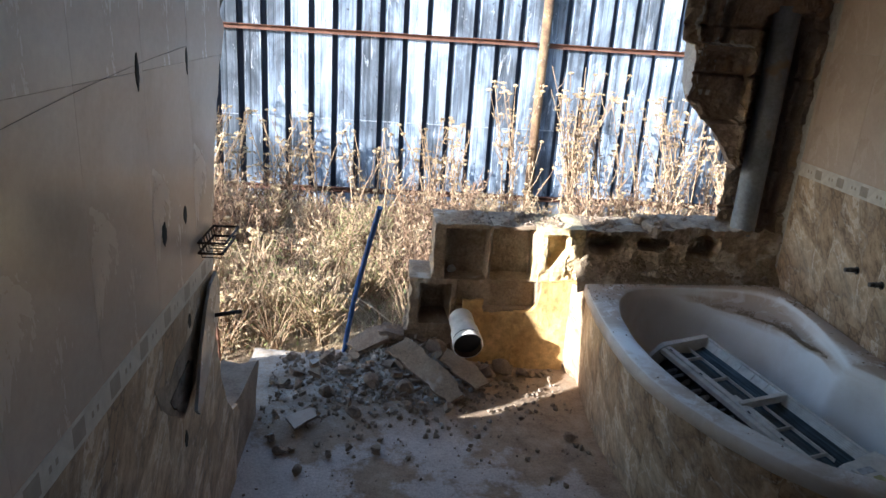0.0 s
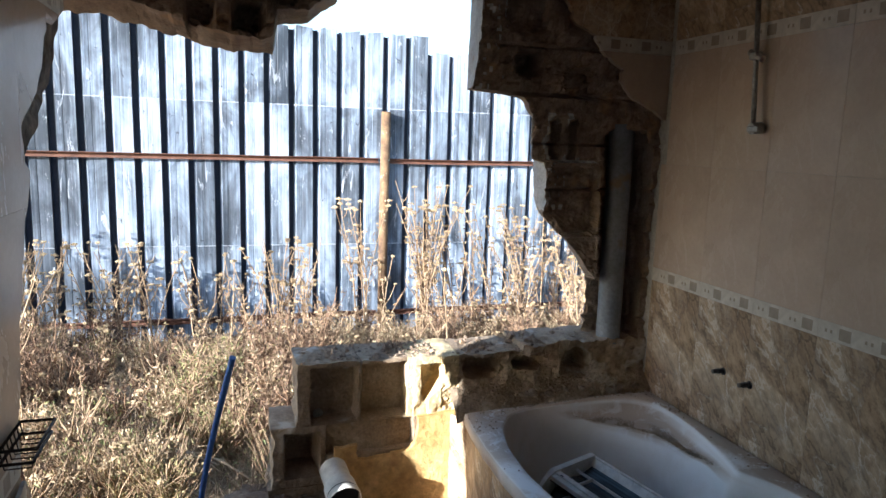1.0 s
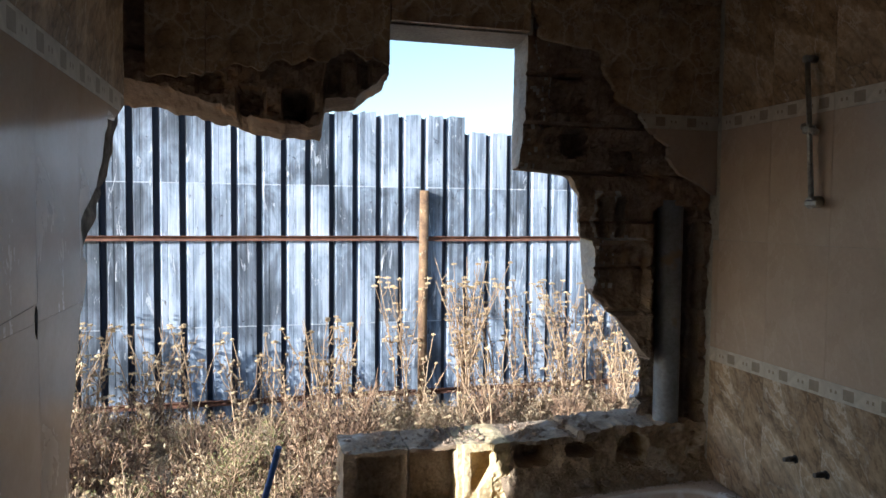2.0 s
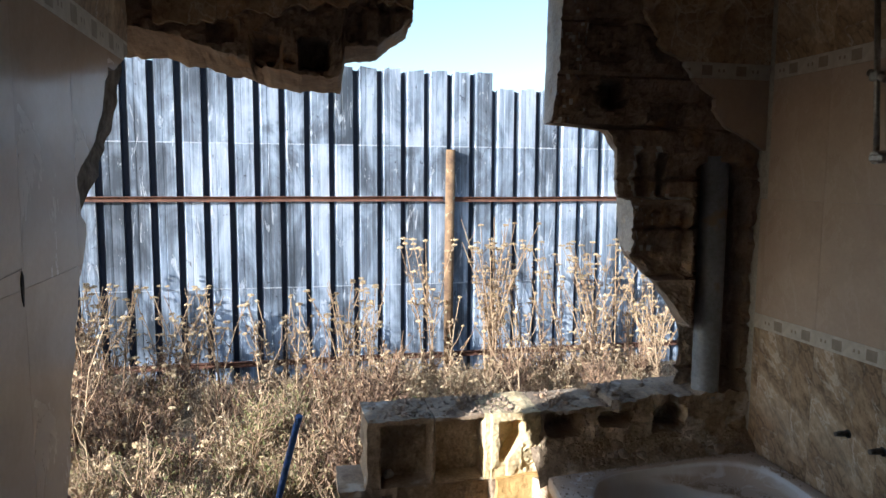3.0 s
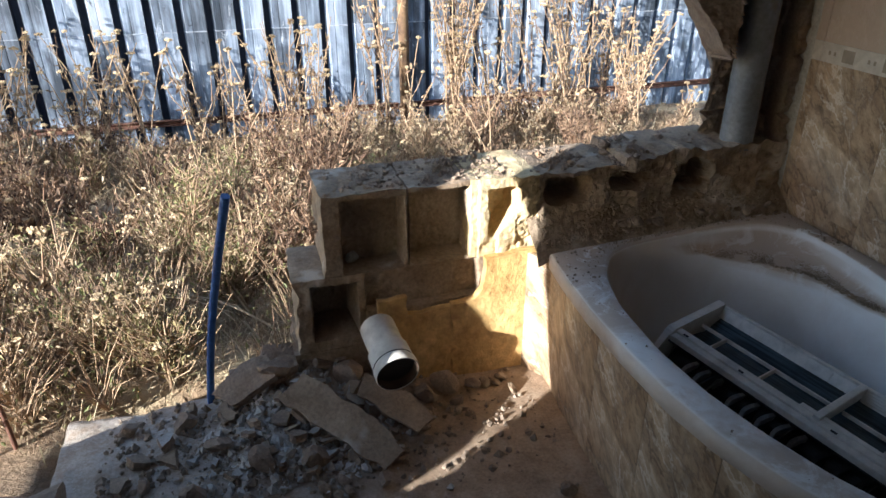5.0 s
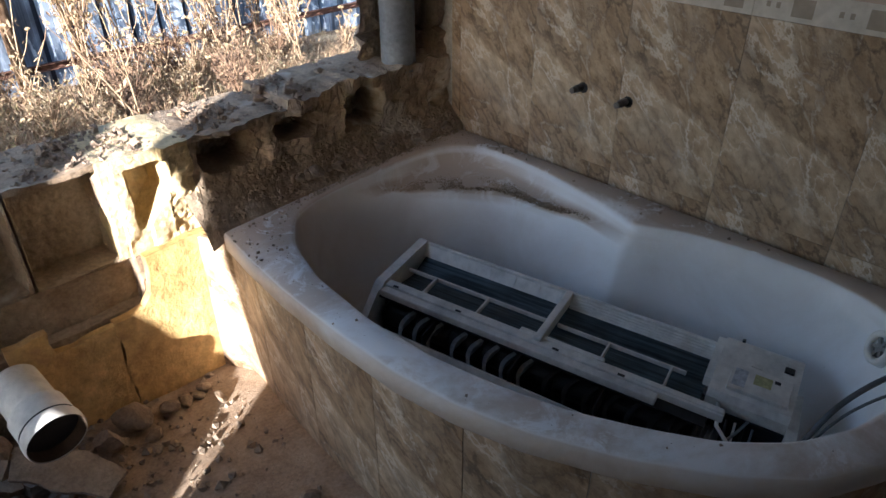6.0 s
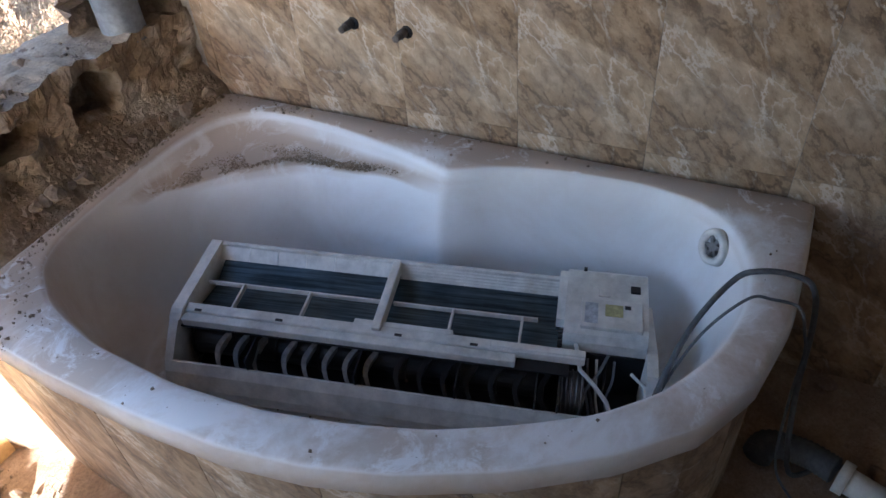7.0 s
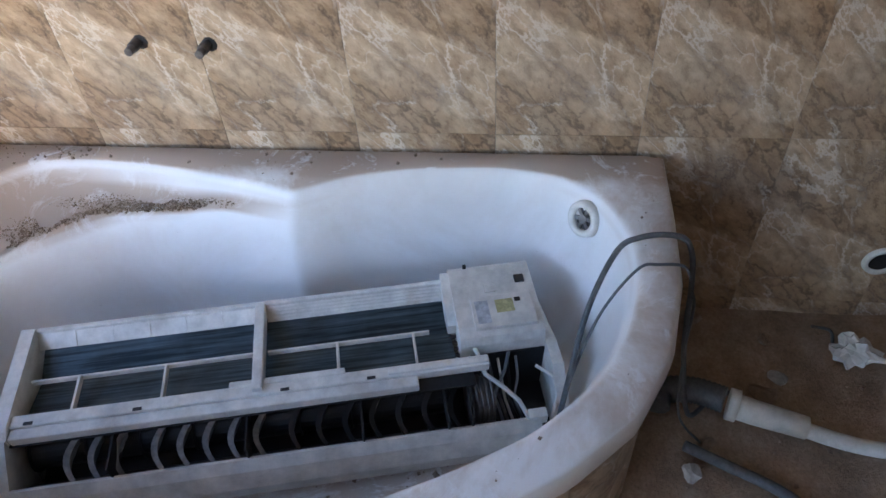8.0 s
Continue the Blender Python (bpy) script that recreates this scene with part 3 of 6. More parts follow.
LEFT_EDGE = [(0.0, 0.78), (0.10, 0.79), (0.19, 0.86), (0.225, 0.85), (0.245, 0.52), (0.29, 0.36), (0.36, 0.27), (0.55, 0.20), (0.70, 0.15), (1.10, 0.22), (1.38, 0.33), (1.52, 0.43), (1.555, 0.50), (1.60, 0.59), (1.65, 0.67), (1.70, 0.75), (1.77, 0.82), (1.85, 0.85), (1.93, 0.86), (1.97, 0.86), (3.0, 0.85)]


def tile_edge(z):
    """The tiles end short of the broken core behind them."""
    return left_edge(z) + 0.02 * nz(3, 0, z, 14, 5) - 0.24 * max(0.0, min(1.0, (0.22 - abs(z - 1.72)) / 0.10)) - 0.42 * max(0.0, min(1.0, (0.26 - z) / 0.04))


def left_edge(z):
    return lerp_table(LEFT_EDGE, z) + (0.02 * nz(0, 0, z, 9, 2) + 0.012 * nz(0, 0, z, 30, 6) if z < 2.05 else 0)


def strip_wall(name, x0, x1, grow, material):
    """The side wall up to its broken edge; grow sets that edge back or forth."""
    bm = bmesh.new()
    nzs = 150
    rows = []
    for j in range(nzs + 1):
        z = ZC * j / nzs
        e = left_edge(z) + grow + 0.06 * max(0.0, 1 - abs(z - 1.70) / 0.24) ** 0.7 + 0.035 * nz(4, 0, z, 16, 1) * (1 if 1.45 < z < 1.97 else 0)
        mid = e + (0.03 * nz(1, 0, z, 12, 8) - 0.02 if z < 2.05 else 0)
        back = 0.035 * max(0.0, 1 - abs(z - 1.70) / 0.26) * (1 + 0.6 * nz(7, 0, z, 22, 4))
        rows.append([bm.verts.new(p) for p in ((x0, YREAR, z), (x0 - back, e, z), ((x0 + x1) / 2, mid, z), (x1, e + (0.03 * nz(2, 0, z, 8, 3) if z < 2.05 else 0) - 0.10 * max(0.0, min(1.0, (z - 0.22) / 0.06, (0.85 - z) / 0.15)), z), (x1, YREAR, z))])
    for A, B in zip(rows, rows[1:]):
        for k in range(5):
            bm.faces.new((A[k], A[(k + 1) % 5], B[(k + 1) % 5], B[k]))
    bm.faces.new(rows[0])
    bm.faces.new(rows[-1][::-1])
    bmesh.ops.recalc_face_normals(bm, faces=bm.faces[:])
    for f in bm.faces:
        f.normal_update()
        f.material_index = 1 if f.calc_center_median().z < 0.62 else 0
    return part(name, bm, material)


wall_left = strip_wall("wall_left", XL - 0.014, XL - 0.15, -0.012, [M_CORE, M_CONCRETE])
tagged(wall_left, "tiled bathroom wall with a broken-away edge", "wall", kind="structure")

# ---------------------------------------------------------------- knocked-through outer wall
wall_outer = empty("wall_outer", 0, 1.24, 0)
tagged(wall_outer, "knocked-through hollow block wall with ragged hole", "wall", kind="structure")
wall_outer.matrix_basis = Matrix.Identity(4)

R_FRONT = [(0.64, 1.36), (0.98, 1.36), (1.21, 1.17), (1.31, 1.07), (1.50, 1.06), (1.53, 1.05), (1.535, 1.00), (1.72, 0.99), (1.80, 0.93), (1.815, 0.72), (1.95, 0.745), (2.30, 0.75), (ZC, 0.75)]
R_BACK = [(0.64, 1.48), (0.92, 1.46), (1.17, 1.286), (1.28, 1.15), (1.31, 1.135), (1.53, 1.11), (1.535, 1.102), (1.72, 1.095), (1.815, 1.02), (1.82, 0.775), (2.3, 0.783), (ZC, 0.783)]
R_TILE = [(0.6, 1.66), (1.70, 1.66), (1.74, 1.58), (1.80, 1.45), (1.83, 1.40), (1.93, 1.38), (1.98, 1.30), (2.06, 1.24), (2.10, 1.14), (2.30, 1.06), (2.34, 0.78), (ZC, 0.76)]


def dent(x, z, cx, cz, rx, rz, deep, p=4):
    """A hollow with steep sides about (cx, cz)."""
    q = (abs((x - cx) / rx) ** p + abs((z - cz) / rz) ** p) + 0.25 * nz(x, 0, z, 20, 3)
    return deep * max(0.0, min(1.0, (1.12 - q) / 0.3))


def right_front(x, z):
    bx, bz = math.floor(x / 0.205 + 0.5 * (math.floor(z / 0.2) % 2)), math.floor(z / 0.2)
    y = 1.262 + 2.4 * crumble(x, z, 2) + 0.05 * max(0.0, nz(bx * 1.7, 0, bz * 2.3, 1.0, 5)) + (0.02 if abs((z / 0.2) % 1.0) < 0.06 else 0.0)
    y += dent(x, z, 0.97, 1.93, 0.06, 0.055, 0.13) + dent(x, z, 1.20, 1.86, 0.07, 0.06, 0.05) + dent(x, z, 0.95, 2.14, 0.09, 0.09, 0.04)
    y += dent(x, z, 1.20, 1.36, 0.13, 0.155, 0.05, 6) + dent(x, z, 1.10, 1.62, 0.025, 0.09, 0.05) + dent(x, z, 1.18, 1.62, 0.022, 0.09, 0.06)
    y += dent(x, z, 1.455, 1.17, 0.105, 0.50, 0.12, 8) + dent(x, z, 1.56, 1.15, 0.028, 0.46, 0.07, 8)
    return min(y, 1.46)


def right_spot(a, b, k):
    z = 0.64 + (ZC - 0.64) * b
    e = lerp_table(R_BACK if k else R_FRONT, z)
    e += 0.012 * nz(0, k, z, 12, 5) + 0.006 * nz(0, k, z, 40, 8) if z < 1.83 else 0
    return e + (XR + 0.008 - e) * a, z


right_part = relief_block("wall_right_part", right_spot, 80, 170, right_front, YB, [M_CONCRETE, M_MORTAR], wall_outer)
for p in right_part.data.polygons:
    x, y, z = p.center
    e = lerp_table(R_FRONT, z)
    reveal = abs(p.normal.x) > 0.5 and x < e + 0.12
    streaky = (1.535 < z < 1.73 and (abs(x - 1.075 - 0.02 * nz(0, 0, z, 9)) < 0.016 or abs(x - 1.165 - 0.03 * nz(2, 0, z, 7)) < 0.012)) or (abs(z - 1.532 - 0.01 * nz(x, 0, 0, 12)) < 0.008 and 1.1 < x < 1.3)
    p.material_index = 1 if (reveal and (z > 1.815 or 1.31 < z < 1.53)) or streaky else 0

L_FRONT = [(XL, 2.09), (-0.55, 2.05), (-0.40, 2.01), (-0.24, 1.96), (-0.07, 1.955), (-0.055, 2.06), (0.06, 2.07), (0.15, 2.14), (0.17, 2.16)]
L_BACK = [(XL, 2.03), (-0.55, 2.0), (-0.40, 1.965), (-0.235, 1.925), (-0.055, 1.93), (-0.045, 2.045), (0.08, 2.055), (0.18, 2.14), (0.2, 2.15)]
L_TILE = [(XL, 2.10), (-0.45, 2.13), (-0.38, 2.165), (-0.30, 2.15), (-0.22, 2.18), (-0.12, 2.195), (-0.05, 2.185), (0.02, 2.24), (0.10, 2.215), (0.17, 2.20)]


def left_front(x, z):
    y = 1.262 + 2.4 * crumble(x, z, 5) + (0.018 if abs((z / 0.2) % 1.0) < 0.06 else 0.0)
    for cx, cz, rx, rz, d in ((-0.33, 2.04, 0.05, 0.05, 0.12), (-0.16, 2.03, 0.055, 0.055, 0.14), (-0.47, 2.10, 0.05, 0.04, 0.05), (-0.02, 2.14, 0.035, 0.06, 0.06), (0.09, 2.16, 0.03, 0.05, 0.05)):
        y += dent(x, z, cx, cz, rx, rz, d)
    return min(y, 1.46)


def left_spot(a, b, k):
    x = -0.95 + (0.185 + 0.012 * k + 0.95) * a
    zb = lerp_table(L_BACK if k else L_FRONT, x) + 0.014 * nz(x, k, 0, 14, 7) + 0.008 * nz(x, k, 0, 40, 2)
    return x, zb + (ZC - zb) * b


relief_block("wall_hanging_part", left_spot, 90, 50, left_front, YB, M_CONCRETE, wall_outer)
# hidden block added to keep sun off the hanging part
box("wall_return", -0.95, -0.82, 0.80, 1.262, 1.97, ZC, M_CONCRETE, wall_outer)
box("lintel", 0.186, 0.775, 1.262, YB, 2.355, ZC, M_PLASTER, wall_outer)

# low remains: single hollow blocks with their knocked-open cells
wall_stub = empty("wall_stub")
tagged(wall_stub, "low remains of a hollow concrete block wall", "wall", kind="structure")
STUB_LEFT = [(-0.1, -0.13), (0.2, -0.10), (0.43, -0.085), (0.44, 0.02), (0.70, 0.015)]


def cell(x, z, x0, x1, z0, z1, deep, soft=0.008):
    q = min(x - x0, x1 - x, z - z0, z1 - z) + 0.007 * nz(x, 0, z, 18, 4)
    return deep * max(0.0, min(1.0, q / soft + 0.5))


def stub_front(x, z):
    y = 1.262 + crumble(x, z, 1) * (0.35 if z > 0.662 else 1.0)
    if x > 0.50:
        y += 0.4 * crumble(x, z, 9) - 0.006
    if x > 0.62 and z > 0.40:
        y += 2.2 * crumble(x, z, 12) + 0.022 * nz(x, 0, z, 14, 6)
    y += cell(x, z, 0.070, 0.258, 0.437, 0.668, 0.085) + cell(x, z, 0.283, 0.468, 0.44, 0.672, 0.085)
    y += cell(x, z, 0.535, 0.545 + 0.085 * max(0.0, min(1, (z - 0.50) / 0.09)), 0.505, 0.655, 0.10, 0.012)
    y += dent(x, z, 0.805, 0.628, 0.082, 0.048, 0.13, 3) + dent(x, z, 1.02, 0.640, 0.075, 0.030, 0.12, 3) + dent(x, z, 1.255, 0.62, 0.075, 0.06, 0.13)
    y += cell(x, z, -0.032, 0.098, 0.215, 0.395, 0.15, 0.016)
    if z < 0.43 and 0.13 < x < 0.50:
        y += 0.02 - (0.03 if z < 0.30 else 0.0)
    if 0.56 < x < 0.92 and z < 0.655:
        y += 0.45 * crumble(x, z, 21) - 0.012 * max(0.0, min(1.0, (0.60 - z) / 0.06))
    return min(y, 1.47)


def stub_block(x0, x1, z0, z1, left=False, top=False, m=M_BLOCK):
    def spot(a, b, k):
        z = z0 + (z1 - z0) * b
        lo = x0 if not left else x0 + 0.022 * nz(k, 0, z, 15, 3)
        x = lo + (x1 - lo) * a
        if top and b == 1:
            z += 0.009 * nz(x, k, 0, 7, 2) + (0.004 if x < 0.93 else 0.016) * nz(x, k, 0, 25, 4) + (0.02 if x > 1.0 else 0.0)
        return x, z
    return relief_block("hollow_block", spot, max(12, int((x1 - x0) / (0.005 if z0 > 0.1 and x1 < 1.2 else 0.009))), max(10, int((z1 - z0) / (0.005 if z0 > 0.1 and x1 < 1.2 else 0.009))), stub_front, YB, m, wall_stub)


stub_block(0.015, 0.270, 0.432, 0.694, True, True)
stub_block(0.276, 0.47, 0.432, 0.694, False, True)
# the block in the sun patch takes the lightened plaster
stub_block(0.4705, 0.70, 0.432, 0.694, False, True, M_WARM_SUNLIT)
stub_block(0.7005, 0.93, 0.432, 0.694, False, True)
stub_block(0.9305, 1.11, 0.432, 0.694, False, True)
stub_block(1.112, XR + 0.008, 0.432, 0.70, False, True)
stub_block(-0.085, 0.128, 0.17, 0.430, True)
stub_block(0.130, 0.56, 0.17, 0.430)
stub_block(0.562, XR + 0.008, 0.17, 0.430)
stub_block(-0.10, 0.40, -0.3, 0.168, True)
stub_block(0.402, XR + 0.008, -0.3, 0.168)

# unseen added walls, split by a leaning slit: they throw the shade over the breach
SLIT_A = [(-0.3, -0.083), (0.468, -0.063), (0.667, 0.02), (0.877, 0.084), (1.137, 0.134), (1.228, 0.188), (1.326, 0.249), (1.444, 0.314), (2.319, 0.554), (2.6, 0.604)]
SLIT_B = [(-0.3, 0.047), (0.571, 0.067), (0.628, 0.151), (0.716, 0.264), (0.923, 0.365), (1.282, 0.434), (1.378, 0.604), (2.313, 0.755), (2.6, 0.805)]


def sun_blocker(first):
    def spot(a, b, k):
        z = -0.3 + 2.45 * b
        if first:
            y0, y1 = -1.8, lerp_table(SLIT_A, z) + 0.012 * nz(0, 0, z, 12, 2)
        else:
            y0, y1 = lerp_table(SLIT_B, z) + 0.012 * nz(0, 0, z, 12, 2), max(0.93 + 0.05 * nz(3, k, z, 3, 1), lerp_table(SLIT_B, z) + 0.05)
        y = y0 + (y1 - y0) * a
        return y, z + (0.10 * nz(y, k, 0, 4, 3) if b == 1 else 0)
    ob = relief_block("wall_remnant", spot, 24, 60, lambda x, z: 0.0, 0.08, M_CONCRETE)
    for v in ob.data.vertices:
        x, y, z = v.co
        v.co = (-1.34 + y, x, z)
    tagged(ob, "unseen upright block wall added outside to shape the sun", "wall", kind="structure")


sun_blocker(True)
sun_blocker(False)


# ---------------------------------------------------------------- outside ground and fence
FY = 6.15


def ground_height(x, y):
    s = max(0.0, min(1.0, (y - 1.6) / 4.3))
    return -0.08 - 0.52 * s + 0.05 * nz(x, y, 0, 0.9) + 0.02 * nz(x, y, 0, 4) - (0.25 if (y < 1.45 and x > XL - 0.1) else 0)


bm = bmesh.new()
axis = lambda a, b, fine0, fine1, step: sorted(set([round(v, 3) for v in np.arange(fine0, fine1, step)] + [a, a * 0.5, a * 0.25, a * 0.1, b * 0.1, b * 0.25, b * 0.5, b]))
xs = [v for v in axis(-400.0, 400.0, -6, 7, 0.12)]
ys = [v for v in axis(-400.0, 400.0, -4, 8, 0.12)]
P = [[bm.verts.new((x, y, ground_height(x, y))) for y in ys] for x in xs]
for i in range(len(xs) - 1):
    for j in range(len(ys) - 1):
        bm.faces.new((P[i][j], P[i + 1][j], P[i + 1][j + 1], P[i][j + 1])).smooth = True
ground = part("ground", bm, M_SOIL)
tagged(ground, "dry weedy sloping ground behind the house", "ground", kind="structure")

fence = empty("sheet_metal_fence", 0, FY, -0.6)
tagged(fence, "tall weathered whitewashed corrugated sheet fence on rusty frame", "fence", kind="structure")
fence.matrix_basis = Matrix.Identity(4)
PITCH, RIB0 = 0.2546, -1.619


def fence_sheet(k0, ribs, top, seed):
    """One profiled sheet: flat pans with narrow recessed grooves, slightly buckled."""
    rng = random.Random(seed)
    bm = bmesh.new()
    prof = []
    for r in range(ribs):
        x = RIB0 + (k0 + r) * PITCH
        prof += [(x - 0.036, 0.0), (x - 0.032, 0.065), (x + 0.018, 0.065), (x + 0.046, 0.0), (x + 0.10, 0.003), (x + 0.105, 0.007), (x + 0.11, 0.003)]
    prof.append((RIB0 + (k0 + ribs) * PITCH - 0.035, 0.0))
    zs = sorted([-0.75 + (top + 0.75) * j / 10 for j in range(11)] + [0.42, 0.424, 1.93, 1.934])
    off = rng.uniform(-0.006, 0.0)
    rows = []
    for z in zs:
        rows.append([bm.verts.new((x, FY + off + d + 0.006 * nz(x, 0, z, 1.3, seed) - (0.005 if 0.422 < z < 1.932 else 0.0), z + (0.012 * rng.uniform(-1, 1) if z == zs[-1] else 0) - (0.02 if z == zs[-1] and d > 0.02 else 0))) for x, d in prof])
    for A, B in zip(rows, rows[1:]):
        for i in range(len(prof) - 1):
            # each groove's left side and floor get the painted shade colour
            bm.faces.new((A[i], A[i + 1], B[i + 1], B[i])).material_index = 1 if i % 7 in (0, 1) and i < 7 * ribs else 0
    bmesh.ops.solidify(bm, geom=bm.faces[:], thickness=-0.0015)
    return part("sheet", bm, [M_SHEET, M_GROOVE_SHADE], fence)


for q in range(-4, 7):
    k0 = q * 4 + 2
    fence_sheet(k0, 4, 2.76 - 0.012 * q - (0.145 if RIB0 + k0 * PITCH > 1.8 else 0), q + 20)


def channel(x0, x1, z, h=0.055, d=0.045, y=FY - 0.05):
    """A rolled channel rail, open towards the viewer."""
    bm = bmesh.new()
    prof = [(0, -h / 2), (-d, -h / 2), (-d, -h / 2 + 0.006), (-0.008, -h / 2 + 0.008), (-0.008, h / 2 - 0.008), (-d, h / 2 - 0.006), (-d, h / 2), (0, h / 2)]
    rows = []
    n = 24
    for i in range(n + 1):
        x = x0 + (x1 - x0) * i / n
        rows.append([bm.verts.new((x, y + 0.045 + a, z + b + 0.006 * nz(x, 0, z, 1.1))) for a, b in prof])
    for A, B in zip(rows, rows[1:]):
        for k in range(8):
            bm.faces.new((A[k], B[k], B[(k + 1) % 8], A[(k + 1) % 8]))
    bm.faces.new(rows[0])
    bm.faces.new(rows[-1][::-1])
    bmesh.ops.recalc_face_normals(bm, faces=bm.faces[:])
    return part("rail", bm, M_RUST, fence)


for x0, x1 in ((-6.0, -2.80), (-2.68, 1.36), (1.48, 5.6)):
    channel(x0, x1, 1.364)
    channel(x0, x1, -0.378)
for px in (-2.74, 1.42, 5.66):
    tube("post", [(px, FY - 0.07, -0.8), (px, FY - 0.07, 0.5), (px + 0.01, FY - 0.07, 1.90)], 0.052, M_RUST if px < -2 else M_POST, fence, 14)


# ---------------------------------------------------------------- tiles
def tile_mesh(w, h, t=0.008, name="tile"):
    bm = bmesh.new()
    box_into(bm, 0, t, -w / 2, w / 2, -h / 2, h / 2)
    bmesh.ops.bevel(bm, geom=bm.edges[:], offset=0.0006, segments=1, affect="EDGES")
    me = bpy.data.meshes.new(name)
    bm.to_mesh(me)
    bm.free()
    return me


ROWS = ((0.046, 0.525, M_TILE_LOW), (0.525, 1.0, M_TILE_LOW), (1.0, 1.06, M_TILE_BAND), (1.06, 1.53, M_TILE_UP), (1.53, 2.0, M_TILE_UP), (2.0, 2.06, M_TILE_BAND), (2.06, 2.53, M_TILE_LOW), (2.53, ZC, M_TILE_LOW), (-0.02, 0.046, M_TILE_LOW))
TW = 0.30
for z0, z1, m in ROWS:
    me = tile_mesh(TW - 0.0007, z1 - z0 - 0.0007, 0.0065)
    me.materials.append(m)
    for c in range(-9, 4):
        y0, y1 = c * TW, (c + 1) * TW
        if y0 < FILL_GAP[1] and z1 > FILL_GAP[2] - 0.05 and z0 < FILL_GAP[3] + 0.05:
            continue
        tile = new("tile" if m is not M_TILE_BAND else "border_tile", me)
        tile.parent = wall_right
        tile.location = (XR, (y0 + y1) / 2, (z0 + z1) / 2)
    cut = tile_mesh(0.036, z1 - z0 - 0.002)
    if z1 < 1.7:
        cut.materials.append(m)
        edge_tile = new("tile", cut)
        edge_tile.parent = wall_right
        edge_tile.location = (XR, 1.219, (z0 + z1) / 2)


def cut_tile(name, y0, y1, z0, z1, m, parent):
    """A tile on the side wall, broken off along the wall's edge."""
    k = max(2, int((z1 - z0) / 0.02))
    zs = [z0 + 0.0003 + (z1 - z0 - 0.0006) * j / k for j in range(k + 1)]
    pts = [(min(y1 - 0.0003, tile_edge(z)), z) for z in zs if tile_edge(z) > y0 + 0.004]
    if len(pts) < 2:
        return
    cy, cz = (y0 + y1) / 2, (z0 + z1) / 2
    bm = bmesh.new()
    A = [(y0 + 0.0003, z) for y, z in pts]
    fr = [[bm.verts.new((d, y - cy, z - cz)) for y, z in pts] for d in (0.0, -0.012)]
    fl = [[bm.verts.new((d, y - cy, z - cz)) for y, z in A] for d in (0.0, -0.012)]
    for j in range(len(pts) - 1):
        for q in ((fl[0][j], fr[0][j], fr[0][j + 1], fl[0][j + 1]), (fr[0][j], fr[1][j], fr[1][j + 1], fr[0][j + 1]), (fl[1][j], fl[0][j], fl[0][j + 1], fl[1][j + 1])):
            bm.faces.new(q)
    bm.faces.new((fl[0][0], fl[1][0], fr[1][0], fr[0][0]))
    bm.faces.new((fl[0][-1], fr[0][-1], fr[1][-1], fl[1][-1]))
    ob = part(name, bm, m, parent)
    ob.location = (XL, cy, cz)


LROWS = ((-0.07, 0.395, M_TILE_LOW), (0.395, 0.852, M_TILE_LOW), (0.852, 0.907, M_TILE_BAND), (0.907, 1.42, M_TILE_UP), (1.42, 1.915, M_TILE_UP), (1.915, 1.97, M_TILE_BAND), (1.97, 2.45, M_TILE_LOW), (2.45, ZC, M_TILE_LOW))
for z0, z1, m in LROWS:
    for c in range(-9, 5):
        cut_tile("tile" if m is not M_TILE_BAND else "border_tile", c * TW + 0.04, min((c + 1) * TW + 0.04, 1.238), max(z0, 0.01), z1, m, wall_left)


def face_tile(name, poly, y0, y1, m, parent, seed, fixed=()):
    """A broken tile on the outer wall's room side."""
    pts = ragged(poly, 0.03, 0.007, seed, fixed)
    cx, cz = sum(p[0] for p in poly) / len(poly), sum(p[1] for p in poly) / len(poly)
    bm = bmesh.new()
    slab_into(bm, [(u - cx, v - cz) for u, v in pts], XZ, y0, y1, 2, 0.002, seed, (0, 0, 0))
    ob = part(name, bm, m, parent)
    ob.location = (cx, 0, cz)
    return ob


